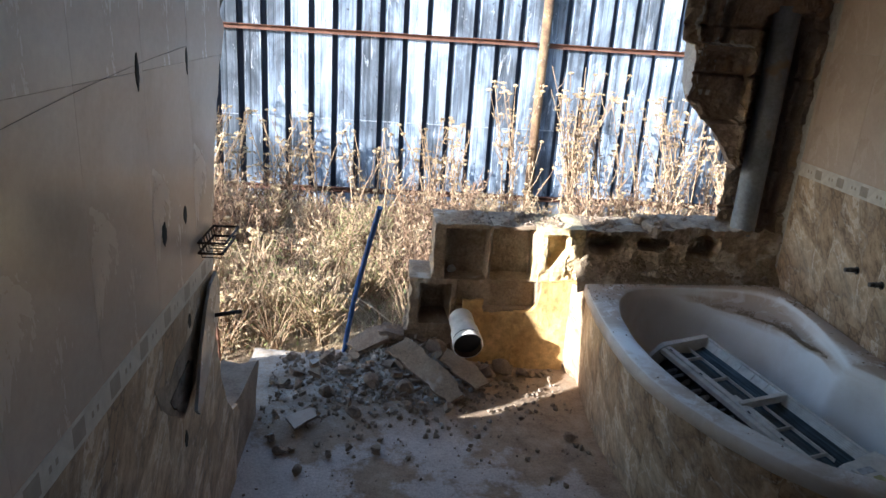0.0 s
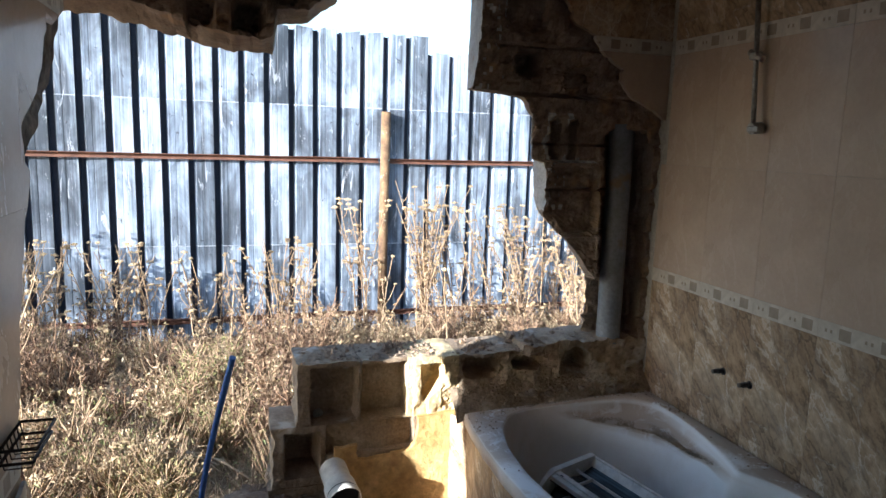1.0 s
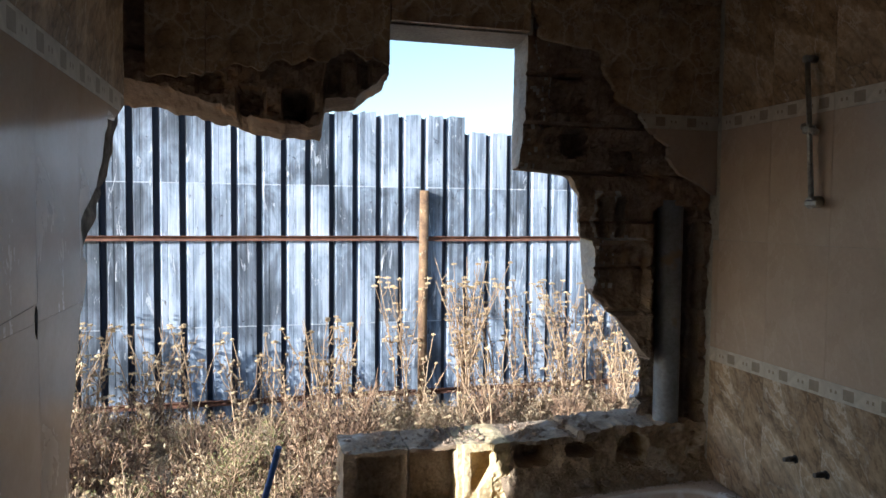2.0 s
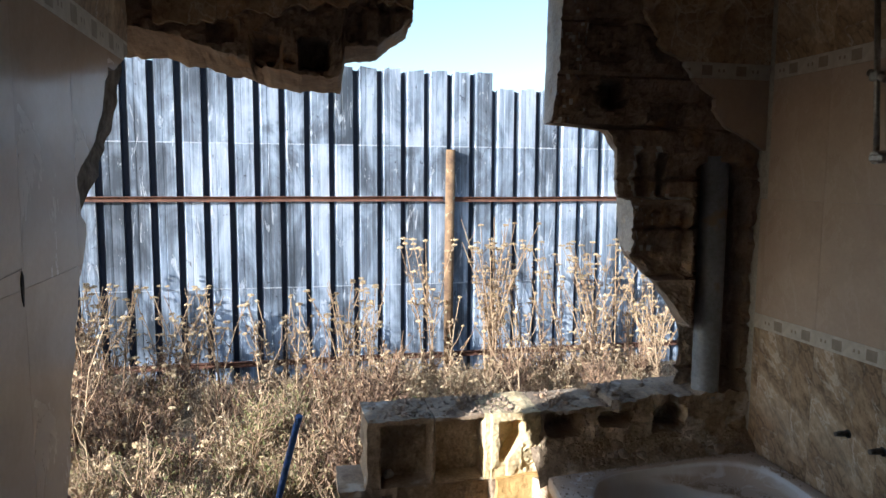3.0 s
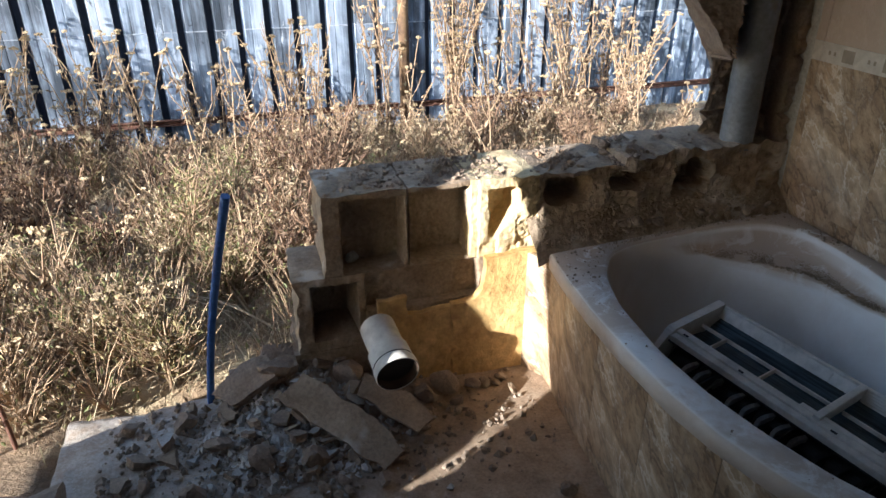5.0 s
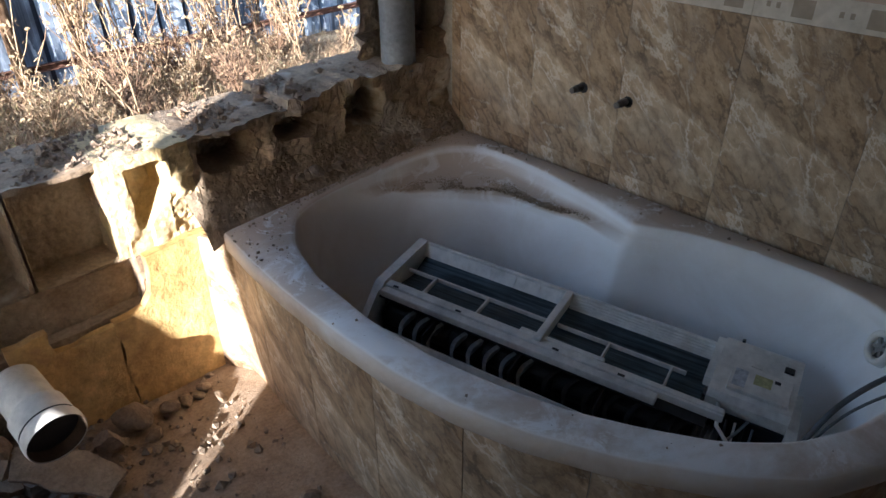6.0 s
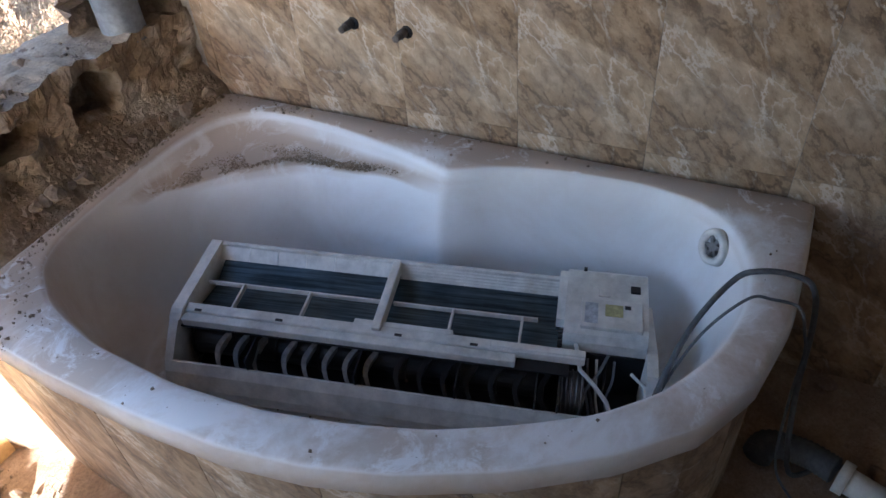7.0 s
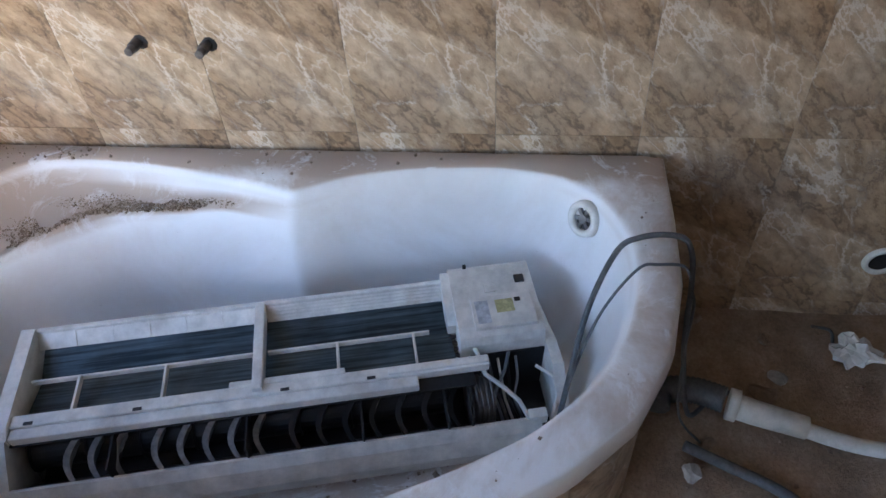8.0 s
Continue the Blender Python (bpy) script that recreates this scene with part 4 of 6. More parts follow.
def place_cut(x0, x1, z0, z1, m, rowwise, limit):
    """A tile on the outer wall, broken off along limit: row by row on its left, or column by column from below."""
    k = max(4, int(((z1 - z0) if rowwise else (x1 - x0)) / 0.012))
    near, far = [], []
    for q in range(k + 1):
        if rowwise:
            z = z0 + 0.001 + (z1 - z0 - 0.002) * q / k
            e = max(x0 + 0.001, limit(z) + 0.03 * nz(x1, 0, z, 15, 3) + 0.015 * nz(x1, 0, z, 45, 6))
            if e < x1 - 0.004:
                near.append((e, z))
                far.append((x1 - 0.001, z))
        else:
            x = x0 + 0.001 + (x1 - x0 - 0.002) * q / k
            e = max(z0 + 0.001, limit(x) + 0.03 * nz(x, 0, z1, 15, 3) + 0.015 * nz(x, 0, z1, 45, 6))
            if e < z1 - 0.004:
                near.append((x, e))
                far.append((x, z1 - 0.001))
    if len(near) < 2:
        return
    cx, cz = (x0 + x1) / 2, (z0 + z1) / 2
    bm = bmesh.new()
    A = [[bm.verts.new((u - cx, d, v - cz)) for u, v in row] for row, d in ((near, 1.225), (far, 1.225), (near, 1.25), (far, 1.25))]
    for q in range(len(near) - 1):
        bm.faces.new((A[0][q], A[1][q], A[1][q + 1], A[0][q + 1]))
        bm.faces.new((A[0][q], A[0][q + 1], A[2][q + 1], A[2][q]))
        bm.faces.new((A[1][q], A[3][q], A[3][q + 1], A[1][q + 1]))
    for q in (0, -1):
        bm.faces.new((A[0][q], A[2][q], A[3][q], A[1][q]))
    bmesh.ops.recalc_face_normals(bm, faces=bm.faces[:])
    ob = part("tile" if m is not M_TILE_BAND else "border_tile", bm, m, wall_outer)
    ob.location = (cx, 0, cz)


for z0, z1, m in ROWS[3:8]:
    for c in range(8):
        x1 = XR - c * TW
        x0 = max(XL, x1 - TW)
        if x1 <= XL:
            continue
        if x1 > 0.80:
            place_cut(max(x0, 0.752), x1, z0, z1, m, True, lambda z: lerp_table(R_TILE, z))
        if x0 < 0.18:
            place_cut(x0, min(x1, 0.183), z0, z1, m, False, lambda x: lerp_table(L_TILE, x))
        if x0 < 0.75 and x1 > 0.19 and z1 > 2.36:
            place_cut(max(x0, 0.188), min(x1, 0.75), max(z0, 2.36), z1, m, False, lambda x: 2.0)
face_tile("tile", [(0.155, 0.0), (0.3995, 0.0), (0.3995, 0.285), (0.30, 0.275), (0.258, 0.28), (0.255, 0.345), (0.16, 0.34)], 1.222, 1.245, M_OCHRE, wall_stub, 3, (0,))
face_tile("tile", [(0.4005, 0.0), (0.80, 0.0), (0.80, 0.45), (0.60, 0.445), (0.515, 0.44), (0.505, 0.33), (0.48, 0.30), (0.4005, 0.29)], 1.222, 1.25, M_OCHRE, wall_stub, 4, (0, 1))

# ---------------------------------------------------------------- bathtub
OUTER = [(0.685, 1.125), (0.665, 0.98), (0.650, 0.80), (0.645, 0.60), (0.652, 0.42), (0.675, 0.28), (0.715, 0.15), (0.785, 0.0), (0.875, -0.14), (0.97, -0.24), (1.09, -0.305), (1.25, -0.342), (1.43, -0.352), (1.612, -0.355), (1.612, 0.4), (1.612, 1.20), (1.15, 1.165)]
INNER = [(0.86, 1.055), (0.785, 0.944), (0.742, 0.786), (0.728, 0.576), (0.742, 0.406), (0.772, 0.268), (0.815, 0.134), (0.868, 0.027), (0.935, -0.085), (1.02, -0.172), (1.133, -0.236), (1.257, -0.265), (1.35, -0.262), (1.465, -0.218), (1.53, -0.14), (1.555, -0.017), (1.545, 0.169), (1.515, 0.293), (1.475, 0.375), (1.455, 0.41),
         (1.495, 0.547), (1.54, 0.75), (1.555, 0.93), (1.54, 1.04), (1.47, 1.115), (1.36, 1.135), (1.2, 1.125), (1.02, 1.11), (0.93, 1.09)]
BASIN = [(0.86, 1.03), (0.795, 0.93), (0.755, 0.786), (0.742, 0.576), (0.756, 0.406), (0.785, 0.268), (0.828, 0.134), (0.88, 0.035), (0.945, -0.073), (1.03, -0.158), (1.14, -0.22), (1.257, -0.247), (1.345, -0.245), (1.45, -0.205), (1.51, -0.13), (1.535, -0.017), (1.525, 0.169), (1.495, 0.293), (1.455, 0.36), (1.425, 0.42),
         (1.452, 0.55), (1.463, 0.65), (1.445, 0.844), (1.368, 0.945), (1.296, 1.028), (1.213, 1.072), (1.08, 1.09), (0.93, 1.065)]
CENTRE = (1.12, 0.42)


def polar(poly, n, closed=True, smooth=0):
    """The outline's distance from the centre at n even angles."""
    out = []
    for k in range(n):
        a = 2 * math.pi * k / n
        dx, dy = math.cos(a), math.sin(a)
        best = 0.0
        for (x0, y0), (x1, y1) in zip(poly, poly[1:] + poly[:1]):
            ex, ey = x1 - x0, y1 - y0
            den = dx * ey - dy * ex
            if abs(den) < 1e-9:
                continue
            px, py = x0 - CENTRE[0], y0 - CENTRE[1]
            t, u = (px * ey - py * ex) / den, (px * dy - py * dx) / den
            if t > 0 and -1e-6 <= u <= 1 + 1e-6:
                best = max(best, t)
        out.append(best)
    for _ in range(smooth):
        out = [0.25 * out[k - 1] + 0.5 * out[k] + 0.25 * out[(k + 1) % n] for k in range(n)]
    return out


TN = 192
RIM = 0.487
po, pi_, pb = polar(OUTER, TN), polar(INNER, TN, smooth=2), polar(BASIN, TN, smooth=2)
pi_ = [min(a, b - 0.012) for a, b in zip(pi_, po)]
pb = [min(a, b - 0.008) for a, b in zip(pb, pi_)]


def ring(bm, rad, z, shrink=0.0, scale=1.0, shift=(0, 0)):
    vs = []
    for k, r in enumerate(rad):
        a = 2 * math.pi * k / TN
        q = (r - shrink) * scale
        vs.append(bm.verts.new((CENTRE[0] + q * math.cos(a) + shift[0], CENTRE[1] + q * math.sin(a) + shift[1], z[k] if isinstance(z, list) else z)))
    return vs


def skin(bm, rings):
    for A, B in zip(rings, rings[1:]):
        for k in range(TN):
            bm.faces.new((A[k], A[(k + 1) % TN], B[(k + 1) % TN], B[k])).smooth = True


tub = empty("bathtub", 1.12, 0.42, 0.0)
tub.matrix_basis = Matrix.Identity(4)
tagged(tub, "dusty white corner bathtub behind a tiled apron", "bathtub")
bm = bmesh.new()
gap = [a - b for a, b in zip(pi_, pb)]
wide = [max(0.0, min(1.0, (g - 0.015) / 0.04)) for g in gap]
shelf_z = [RIM - 0.02 - 0.042 * max(0.0, min(1.0, (g - 0.012) / 0.07)) for g in gap]
rings = [ring(bm, po, RIM - 0.052, 0.012), ring(bm, po, RIM - 0.050, 0.0), ring(bm, po, RIM - 0.014, 0.0), ring(bm, po, RIM - 0.004, 0.004), ring(bm, po, RIM, 0.013),
         ring(bm, pi_, RIM + 0.001, -0.014), ring(bm, pi_, RIM - 0.003, -0.004), ring(bm, pi_, RIM - 0.012, 0.002), ring(bm, [a - 0.20 * g for a, g in zip(pi_, gap)], [(RIM - 0.014 + z) / 2 for z in shelf_z]),
         ring(bm, [a - 0.40 * g for a, g in zip(pi_, gap)], shelf_z), ring(bm, [b + 0.12 * g for b, g in zip(pb, gap)], [z - 0.004 - 0.035 * (1 - w) for z, w in zip(shelf_z, wide)]), ring(bm, pb, [z - 0.014 - 0.05 * (1 - w) for z, w in zip(shelf_z, wide)]),
         ring(bm, pb, 0.34, 0.016), ring(bm, pb, 0.24, 0.034), ring(bm, pb, 0.17, 0.06), ring(bm, pb, 0.135, 0.095), ring(bm, pb, 0.122, 0.15), ring(bm, pb, 0.116, 0.0, 0.4), ring(bm, pb, 0.115, 0.0, 0.02)]
skin(bm, rings)
bm.faces.new(rings[-1])
bmesh.ops.recalc_face_normals(bm, faces=bm.faces[:])
shell = part("shell", bm, M_TUB, tub)
if shell.data.polygons[TN * 4].normal.z < 0:
    shell.data.flip_normals()
# apron of single tiles under the rim
edge = []
run = [(0.625, 1.235)] + [(x, y) for x, y in OUTER[:14]]
for (x0, y0), (x1, y1) in zip(run, run[1:]):
    for q in range(6):
        edge.append((x0 + (x1 - x0) * q / 6, y0 + (y1 - y0) * q / 6))
edge.append(run[-1])
cum = [0.0]
for a, b in zip(edge, edge[1:]):
    cum.append(cum[-1] + math.hypot(b[0] - a[0], b[1] - a[1]))


def on_edge(d, inset):
    for (a, b), (c0, c1) in zip(zip(edge, edge[1:]), zip(cum, cum[1:])):
        if c0 <= d <= c1 + 1e-6:
            f = (d - c0) / ((c1 - c0) or 1)
            tx, ty = (b[0] - a[0]) / (c1 - c0), (b[1] - a[1]) / (c1 - c0)
            return a[0] + (b[0] - a[0]) * f - ty * inset, a[1] + (b[1] - a[1]) * f + tx * inset
    return edge[-1]


d = 0.0
while d < cum[-1] - 0.02:
    w = min(0.245, cum[-1] - d)
    bm = bmesh.new()
    cols = []
    mid = on_edge(d + w / 2, 0.02)
    ns = 8
    for q in range(ns + 1):
        dd = d + 0.001 + (w - 0.002) * q / ns
        x, y = on_edge(dd, 0.022)
        x2, y2 = on_edge(dd, 0.034)
        cols.append([bm.verts.new((x - mid[0], y - mid[1], 0.0 - 0.2)), bm.verts.new((x - mid[0], y - mid[1], 0.442 - 0.2)), bm.verts.new((x2 - mid[0], y2 - mid[1], 0.442 - 0.2)), bm.verts.new((x2 - mid[0], y2 - mid[1], -0.2))])
    for A, B in zip(cols, cols[1:]):
        for k in range(4):
            bm.faces.new((A[k], B[k], B[(k + 1) % 4], A[(k + 1) % 4]))
    bm.faces.new(cols[0])
    bm.faces.new(cols[-1][::-1])
    bmesh.ops.recalc_face_normals(bm, faces=bm.faces[:])
    ob = part("apron_tile", bm, M_TILE_LOW, tub)
    ob.location = (mid[0], mid[1], 0.2)
    d += w
# overflow fitting on the inner wall
ov = Matrix.Translation((1.462, -0.186, 0.432)) @ (Vector((-0.62, 0.72, 0.30))).to_track_quat("Z", "Y").to_matrix().to_4x4()


def disc_ring(name, r0, r1, z0, z1, material, parent, m, seg=32, label=""):
    bm = bmesh.new()
    prof = [(r0, z0), (r0, z1), ((r0 + r1) / 2, z1 + 0.003), (r1 - 0.003, z1), (r1, z0)]
    rr = []
    for k in range(seg):
        a = 2 * math.pi * k / seg
        rr.append([bm.verts.new(m @ Vector((r * math.cos(a), r * math.sin(a), z))) for r, z in prof])
    for k in range(seg):
        A, B = rr[k], rr[(k + 1) % seg]
        for i in range(len(prof)):
            bm.faces.new((A[i], B[i], B[(i + 1) % 5], A[(i + 1) % 5])).smooth = True
    bmesh.ops.recalc_face_normals(bm, faces=bm.faces[:])
    return part(name, bm, material, parent, label)


over = disc_ring("overflow_ring", 0.024, 0.040, -0.01, 0.008, M_WHITE, tub, ov)
bm = bmesh.new()
tube_into(bm, [ov @ Vector((0, 0, -0.012)), ov @ Vector((0, 0, -0.004))], 0.024, 20)
part("overflow_back", bm, M_BLACK, over)
bm = bmesh.new()
for k in range(3):
    box_into(bm, -0.023, 0.023, -0.004, 0.004, -0.004, 0.003, ov @ pose(0, 0, 0, 0, 0, 60 * k + 20))
tube_into(bm, [ov @ Vector((0, 0, -0.004)), ov @ Vector((0, 0, 0.005))], 0.010, 16)
part("overflow_grille", bm, M_CHROME, over)

# ---------------------------------------------------------------- air-conditioner unit lying in the tub
U = (Vector((1.42, -0.065, 0.315)) - Vector((1.175, 0.905, 0.345))).normalized()
V = Vector((-U.y, U.x, 0)) * -1
V = (V - U * V.dot(U)).normalized()
if V.x > 0:
    V = -V
V = (V + Vector((0, 0, -0.06))).normalized()
W = U.cross(V)
if W.z < 0:
    W = -W
AC = Matrix(((U.x, V.x, W.x, 1.172), (U.y, V.y, W.y, 0.908), (U.z, V.z, W.z, 0.342), (0, 0, 0, 1)))
ac = empty("air_conditioner")
tagged(ac, "gutted white indoor air-conditioner unit lying in the bathtub", "air conditioner")


def wider(u):
    """The electrics end runs a little longer than the rest."""
    return u if u <= 0.845 else 0.845 + (u - 0.845) * 1.2


def ac_box(name, u0, u1, v0, v1, w0, w1, material, bevel=0.003, parent=None, label=""):
    bm = bmesh.new()
    box_into(bm, wider(u0), wider(u1), v0, v1, w0, w1, None, bevel)
    for v in bm.verts:
        v.co = AC @ v.co
    bmesh.ops.recalc_face_normals(bm, faces=bm.faces[:])
    return part(name, bm, material, parent or ac, label)


def ac_prism(name, prof, u0, u1, material, parent=None, label="", smooth=False):
    """A profile in (v, w) run along the unit's length."""
    bm = bmesh.new()
    A = [bm.verts.new(AC @ Vector((wider(u0), v, w))) for v, w in prof]
    B = [bm.verts.new(AC @ Vector((wider(u1), v, w))) for v, w in prof]
    for k in range(len(prof)):
        bm.faces.new((A[k], B[k], B[(k + 1) % len(prof)], A[(k + 1) % len(prof)])).smooth = smooth
    bm.faces.new(A[::-1])
    bm.faces.new(B)
    bmesh.ops.recalc_face_normals(bm, faces=bm.faces[:])
    return part(name, bm, material, parent or ac, label)


# tray, back, lower panel
ac_prism("base_tray", [(0.0, -0.06), (0.006, -0.06), (0.006, -0.17), (0.25, -0.19), (0.25, -0.198), (0.0, -0.18)], 0.0, 1.0, M_WHITE)
ac_prism("lower_panel", [(0.296, -0.070), (0.303, -0.066), (0.318, -0.085), (0.330, -0.125), (0.322, -0.170), (0.29, -0.198), (0.24, -0.198), (0.24, -0.190), (0.285, -0.188), (0.313, -0.165), (0.320, -0.125), (0.309, -0.090)], 0.0, 0.955, M_WHITE, smooth=False)
# sides
side = [(0.0, 0.0), (0.02, 0.008), (0.225, 0.002), (0.262, -0.03), (0.300, -0.066), (0.330, -0.125), (0.322, -0.170), (0.29, -0.198), (0.0, -0.185)]
ac_prism("side_cover", side, -0.004, 0.016, M_WHITE)
ac_prism("side_cover", [(0.17, -0.01), (0.225, -0.01), (0.262, -0.04), (0.300, -0.07), (0.330, -0.125), (0.322, -0.170), (0.29, -0.198), (0.0, -0.185), (0.0, -0.06)], 0.985, 1.003, M_WHITE)
ac_prism("side_bar", [(0.0, 0.012), (0.215, 0.006), (0.235, -0.006), (0.235, -0.022), (0.0, -0.02)], -0.006, 0.020, M_WHITE)
# coil under the frame
ac_prism("coil", [(0.02, -0.022), (0.095, -0.045), (0.185, -0.028), (0.185, -0.09), (0.095, -0.10), (0.02, -0.08)], 0.03, 0.835, M_COIL, label="blue-grey finned heat-exchanger coil")
bm = bmesh.new()
for k in range(5):
    for a in range(2):
        v, w = 0.03 + 0.03 * k, -0.045 - 0.02 * a
        pts = [AC @ Vector((0.83 + 0.022 * math.sin(math.pi * q / 6), v + 0.022 * q / 6, w)) for q in range(7)]
        tube_into(bm, pts, 0.004, 6)
tagged(part("coil_bends", bm, M_BRASS, ac), kind="stuff")
# frame bars
ac_box("back_bar", 0.02, 0.85, -0.004, 0.006, -0.03, 0.008, M_WHITE)
for u0, u1, slats in ((0.02, 0.448, 0), (0.468, 0.835, 4)):
    panel = ac_prism("louvre_panel", [(0.003, 0.003), (0.028, -0.024), (0.025, -0.029), (0.0, -0.004)], u0, u1, M_WHITE)
    count = 6 if u0 < 0.1 else 5
    for k in range(1, count):
        u = u0 + (u1 - u0) * k / count
        ac_prism("louvre_rib", [(0.003, 0.0065), (0.028, -0.0205), (0.028, -0.024), (0.003, 0.003)], u, u + 0.0022, M_WHITE, panel)
    for k in range(slats):
        f = 0.2 + 0.19 * k
        v, w = 0.003 + 0.025 * f, 0.003 - 0.027 * f
        ac_prism("louvre_slat", [(v, w + 0.0035), (v + 0.003, w + 0.001), (v + 0.002, w - 0.002), (v - 0.001, w)], u0 + 0.004, u1 - 0.004, M_WHITE, panel)
ac_box("cross_bar", 0.448, 0.468, 0.0, 0.205, -0.020, 0.010, M_WHITE)
ac_box("thin_bar", 0.03, 0.445, 0.108, 0.1125, -0.022, -0.010, M_WHITE, 0.001)
ac_box("thin_bar", 0.472, 0.79, 0.108, 0.1125, -0.022, -0.010, M_WHITE, 0.001)
for u in (0.118, 0.278, 0.605, 0.755):
    ac_box("filter_rib", u, u + 0.005, 0.112, 0.190, -0.020, -0.006, M_WHITE, 0.001)
rail = ac_box("front_rail", 0.02, 0.885, 0.188, 0.212, -0.022, 0.0, M_WHITE)
ac_box("front_lip", 0.02, 0.755, 0.212, 0.234, -0.030, -0.006, M_WHITE)
ac_box("rail_patch", 0.405, 0.62, 0.178, 0.192, -0.018, 0.003, M_WHITE)
ac_box("rail_end", 0.70, 0.885, 0.192, 0.208, -0.01, 0.004, M_WHITE)
for u in (0.045, 0.235, 0.50, 0.66):
    ac_box("clip_slot", u, u + 0.016, 0.205, 0.211, -0.006, 0.0012, M_BLACK, 0.0, rail)
# fan opening: dark hollow, blower wheel and guide vanes
ac_prism("air_duct", [(0.200, -0.030), (0.205, -0.034), (0.150, -0.11), (0.17, -0.16), (0.24, -0.178), (0.300, -0.085), (0.298, -0.07), (0.236, -0.172), (0.165, -0.150), (0.146, -0.108)], 0.016, 0.86, M_BLACK, label="black blower duct")
ac_prism("duct_roof", [(0.198, -0.022), (0.236, -0.026), (0.236, -0.030), (0.198, -0.034)], 0.016, 0.86, M_BLACK)
bm = bmesh.new()
c0 = Vector((0, 0.205, -0.098))
for ring_u in range(9):
    u = 0.03 + ring_u * 0.098
    tube_into(bm, [AC @ Vector((u, 0.205, -0.098)), AC @ Vector((u + 0.003, 0.205, -0.098))], 0.042, 20)
for k in range(22):
    a = 2 * math.pi * k / 22
    box_into(bm, 0.03, 0.815, -0.006, 0.006, 0.034, 0.0355, AC @ Matrix.Translation(c0) @ pose(0, 0, 0, math.degrees(a), 0, 0) @ pose(0, 0, 0, 0, 0, 0))
tagged(part("blower_wheel", bm, M_BLACK, ac), kind="stuff")
M_VANE = plain("dusty_grey_vane", (0.30, 0.30, 0.30), 0.6)
vp = []
for q in range(9):
    f = q / 8
    vp.append((0.016 * math.sin(math.pi * f), 0.222 + 0.072 * f, -0.046 - 0.03 * f))
vane_u = [0.115 + 0.043 * k for k in range(3)] + [0.27 + 0.046 * k for k in range(5)] + [0.52 + 0.05 * k for k in range(7)]
for n_, u in enumerate(vane_u):
    bm = bmesh.new()
    L = [bm.verts.new(AC @ Vector((u - a * 1.0, v, w))) for a, v, w in vp]
    R = [bm.verts.new(AC @ Vector((u - a * 1.0 + 0.010, v, w - 0.004))) for a, v, w in vp]
    D = [bm.verts.new(AC @ Vector((u - a * 1.0 + 0.004, v, w - 0.030))) for a, v, w in vp]
    for k in range(8):
        bm.faces.new((L[k], R[k], R[k + 1], L[k + 1]))
        bm.faces.new((L[k], L[k + 1], D[k + 1], D[k]))
        bm.faces.new((R[k], D[k], D[k + 1], R[k + 1]))
    bm.faces.new((L[0], D[0], R[0]))
    bm.faces.new((L[8], R[8], D[8]))
    bmesh.ops.recalc_face_normals(bm, faces=bm.faces[:])
    part("guide_vane", bm, M_VANE if n_ < 8 else M_BLACK, ac)
for u in (0.19, 0.43, 0.64, 0.80, 0.845):
    ac_box("duct_rib", u, u + 0.003, 0.222, 0.300, -0.085, -0.036, M_BLACK, 0.0)
# electronics box
ebox = ac_prism("electrics_box", [(-0.020, 0.010), (-0.016, 0.022), (-0.006, 0.029), (0.14, 0.024), (0.160, 0.016), (0.167, -0.002), (0.167, -0.075), (-0.020, -0.10)], 0.845, 0.985, M_WHITE)
ac_prism("box_flank", [(-0.004, 0.026), (0.06, 0.016), (0.11, -0.004), (0.11, -0.03), (-0.004, -0.05)], 0.828, 0.848, M_WHITE)
cover = ac_box("cover_plate", 0.872, 0.975, 0.072, 0.150, 0.020, 0.031, M_WHITE, 0.002, ebox)
M_LABEL = plain("label_paper", (0.55, 0.58, 0.62), 0.6)
M_YELLOW = plain("yellow_label", (0.66, 0.62, 0.30), 0.6)
ac_box("label", 0.878, 0.900, 0.085, 0.140, 0.0312, 0.0318, M_LABEL, 0.0, ebox)
ac_box("warning_label", 0.912, 0.942, 0.086, 0.118, 0.0312, 0.0318, M_YELLOW, 0.0, ebox)
ac_box("dark_label", 0.945, 0.955, 0.085, 0.095, 0.0312, 0.0318, M_BLACK, 0.0, ebox)
ac_box("connector", 0.955, 0.972, 0.025, 0.045, 0.020, 0.031, M_BLACK, 0.002, ebox)
ac_box("socket", 0.90, 0.92, 0.04, 0.062, 0.020, 0.029, M_WHITE, 0.002, ebox)
ac_box("pin", 0.872, 0.878, -0.014, -0.006, -0.01, 0.035, M_BLACK, 0.001)
# dark motor bay with wires
ac_prism("motor_bay", [(0.168, -0.03), (0.172, -0.03), (0.172, -0.15), (0.30, -0.16), (0.30, -0.165), (0.168, -0.16)], 0.86, 0.985, M_BLACK)
bm = bmesh.new()
tube_into(bm, [AC @ Vector((0.845, 0.235, -0.085)), AC @ Vector((0.895, 0.235, -0.085))], 0.045, 20)
for k in range(5):
    tube_into(bm, [AC @ Vector((0.85 + 0.01 * k, 0.235, -0.085)), AC @ Vector((0.854 + 0.01 * k, 0.235, -0.085))], 0.049, 20)
tagged(part("fan_motor", bm, M_BRASS, ac), kind="stuff")
tube("wire", [AC @ Vector(p) for p in ((0.872, 0.165, -0.01), (0.878, 0.185, -0.016), (0.885, 0.215, -0.03), (0.915, 0.245, -0.036), (0.94, 0.27, -0.05), (0.955, 0.30, -0.07))], 0.0045, M_WHITE, ac, 8)
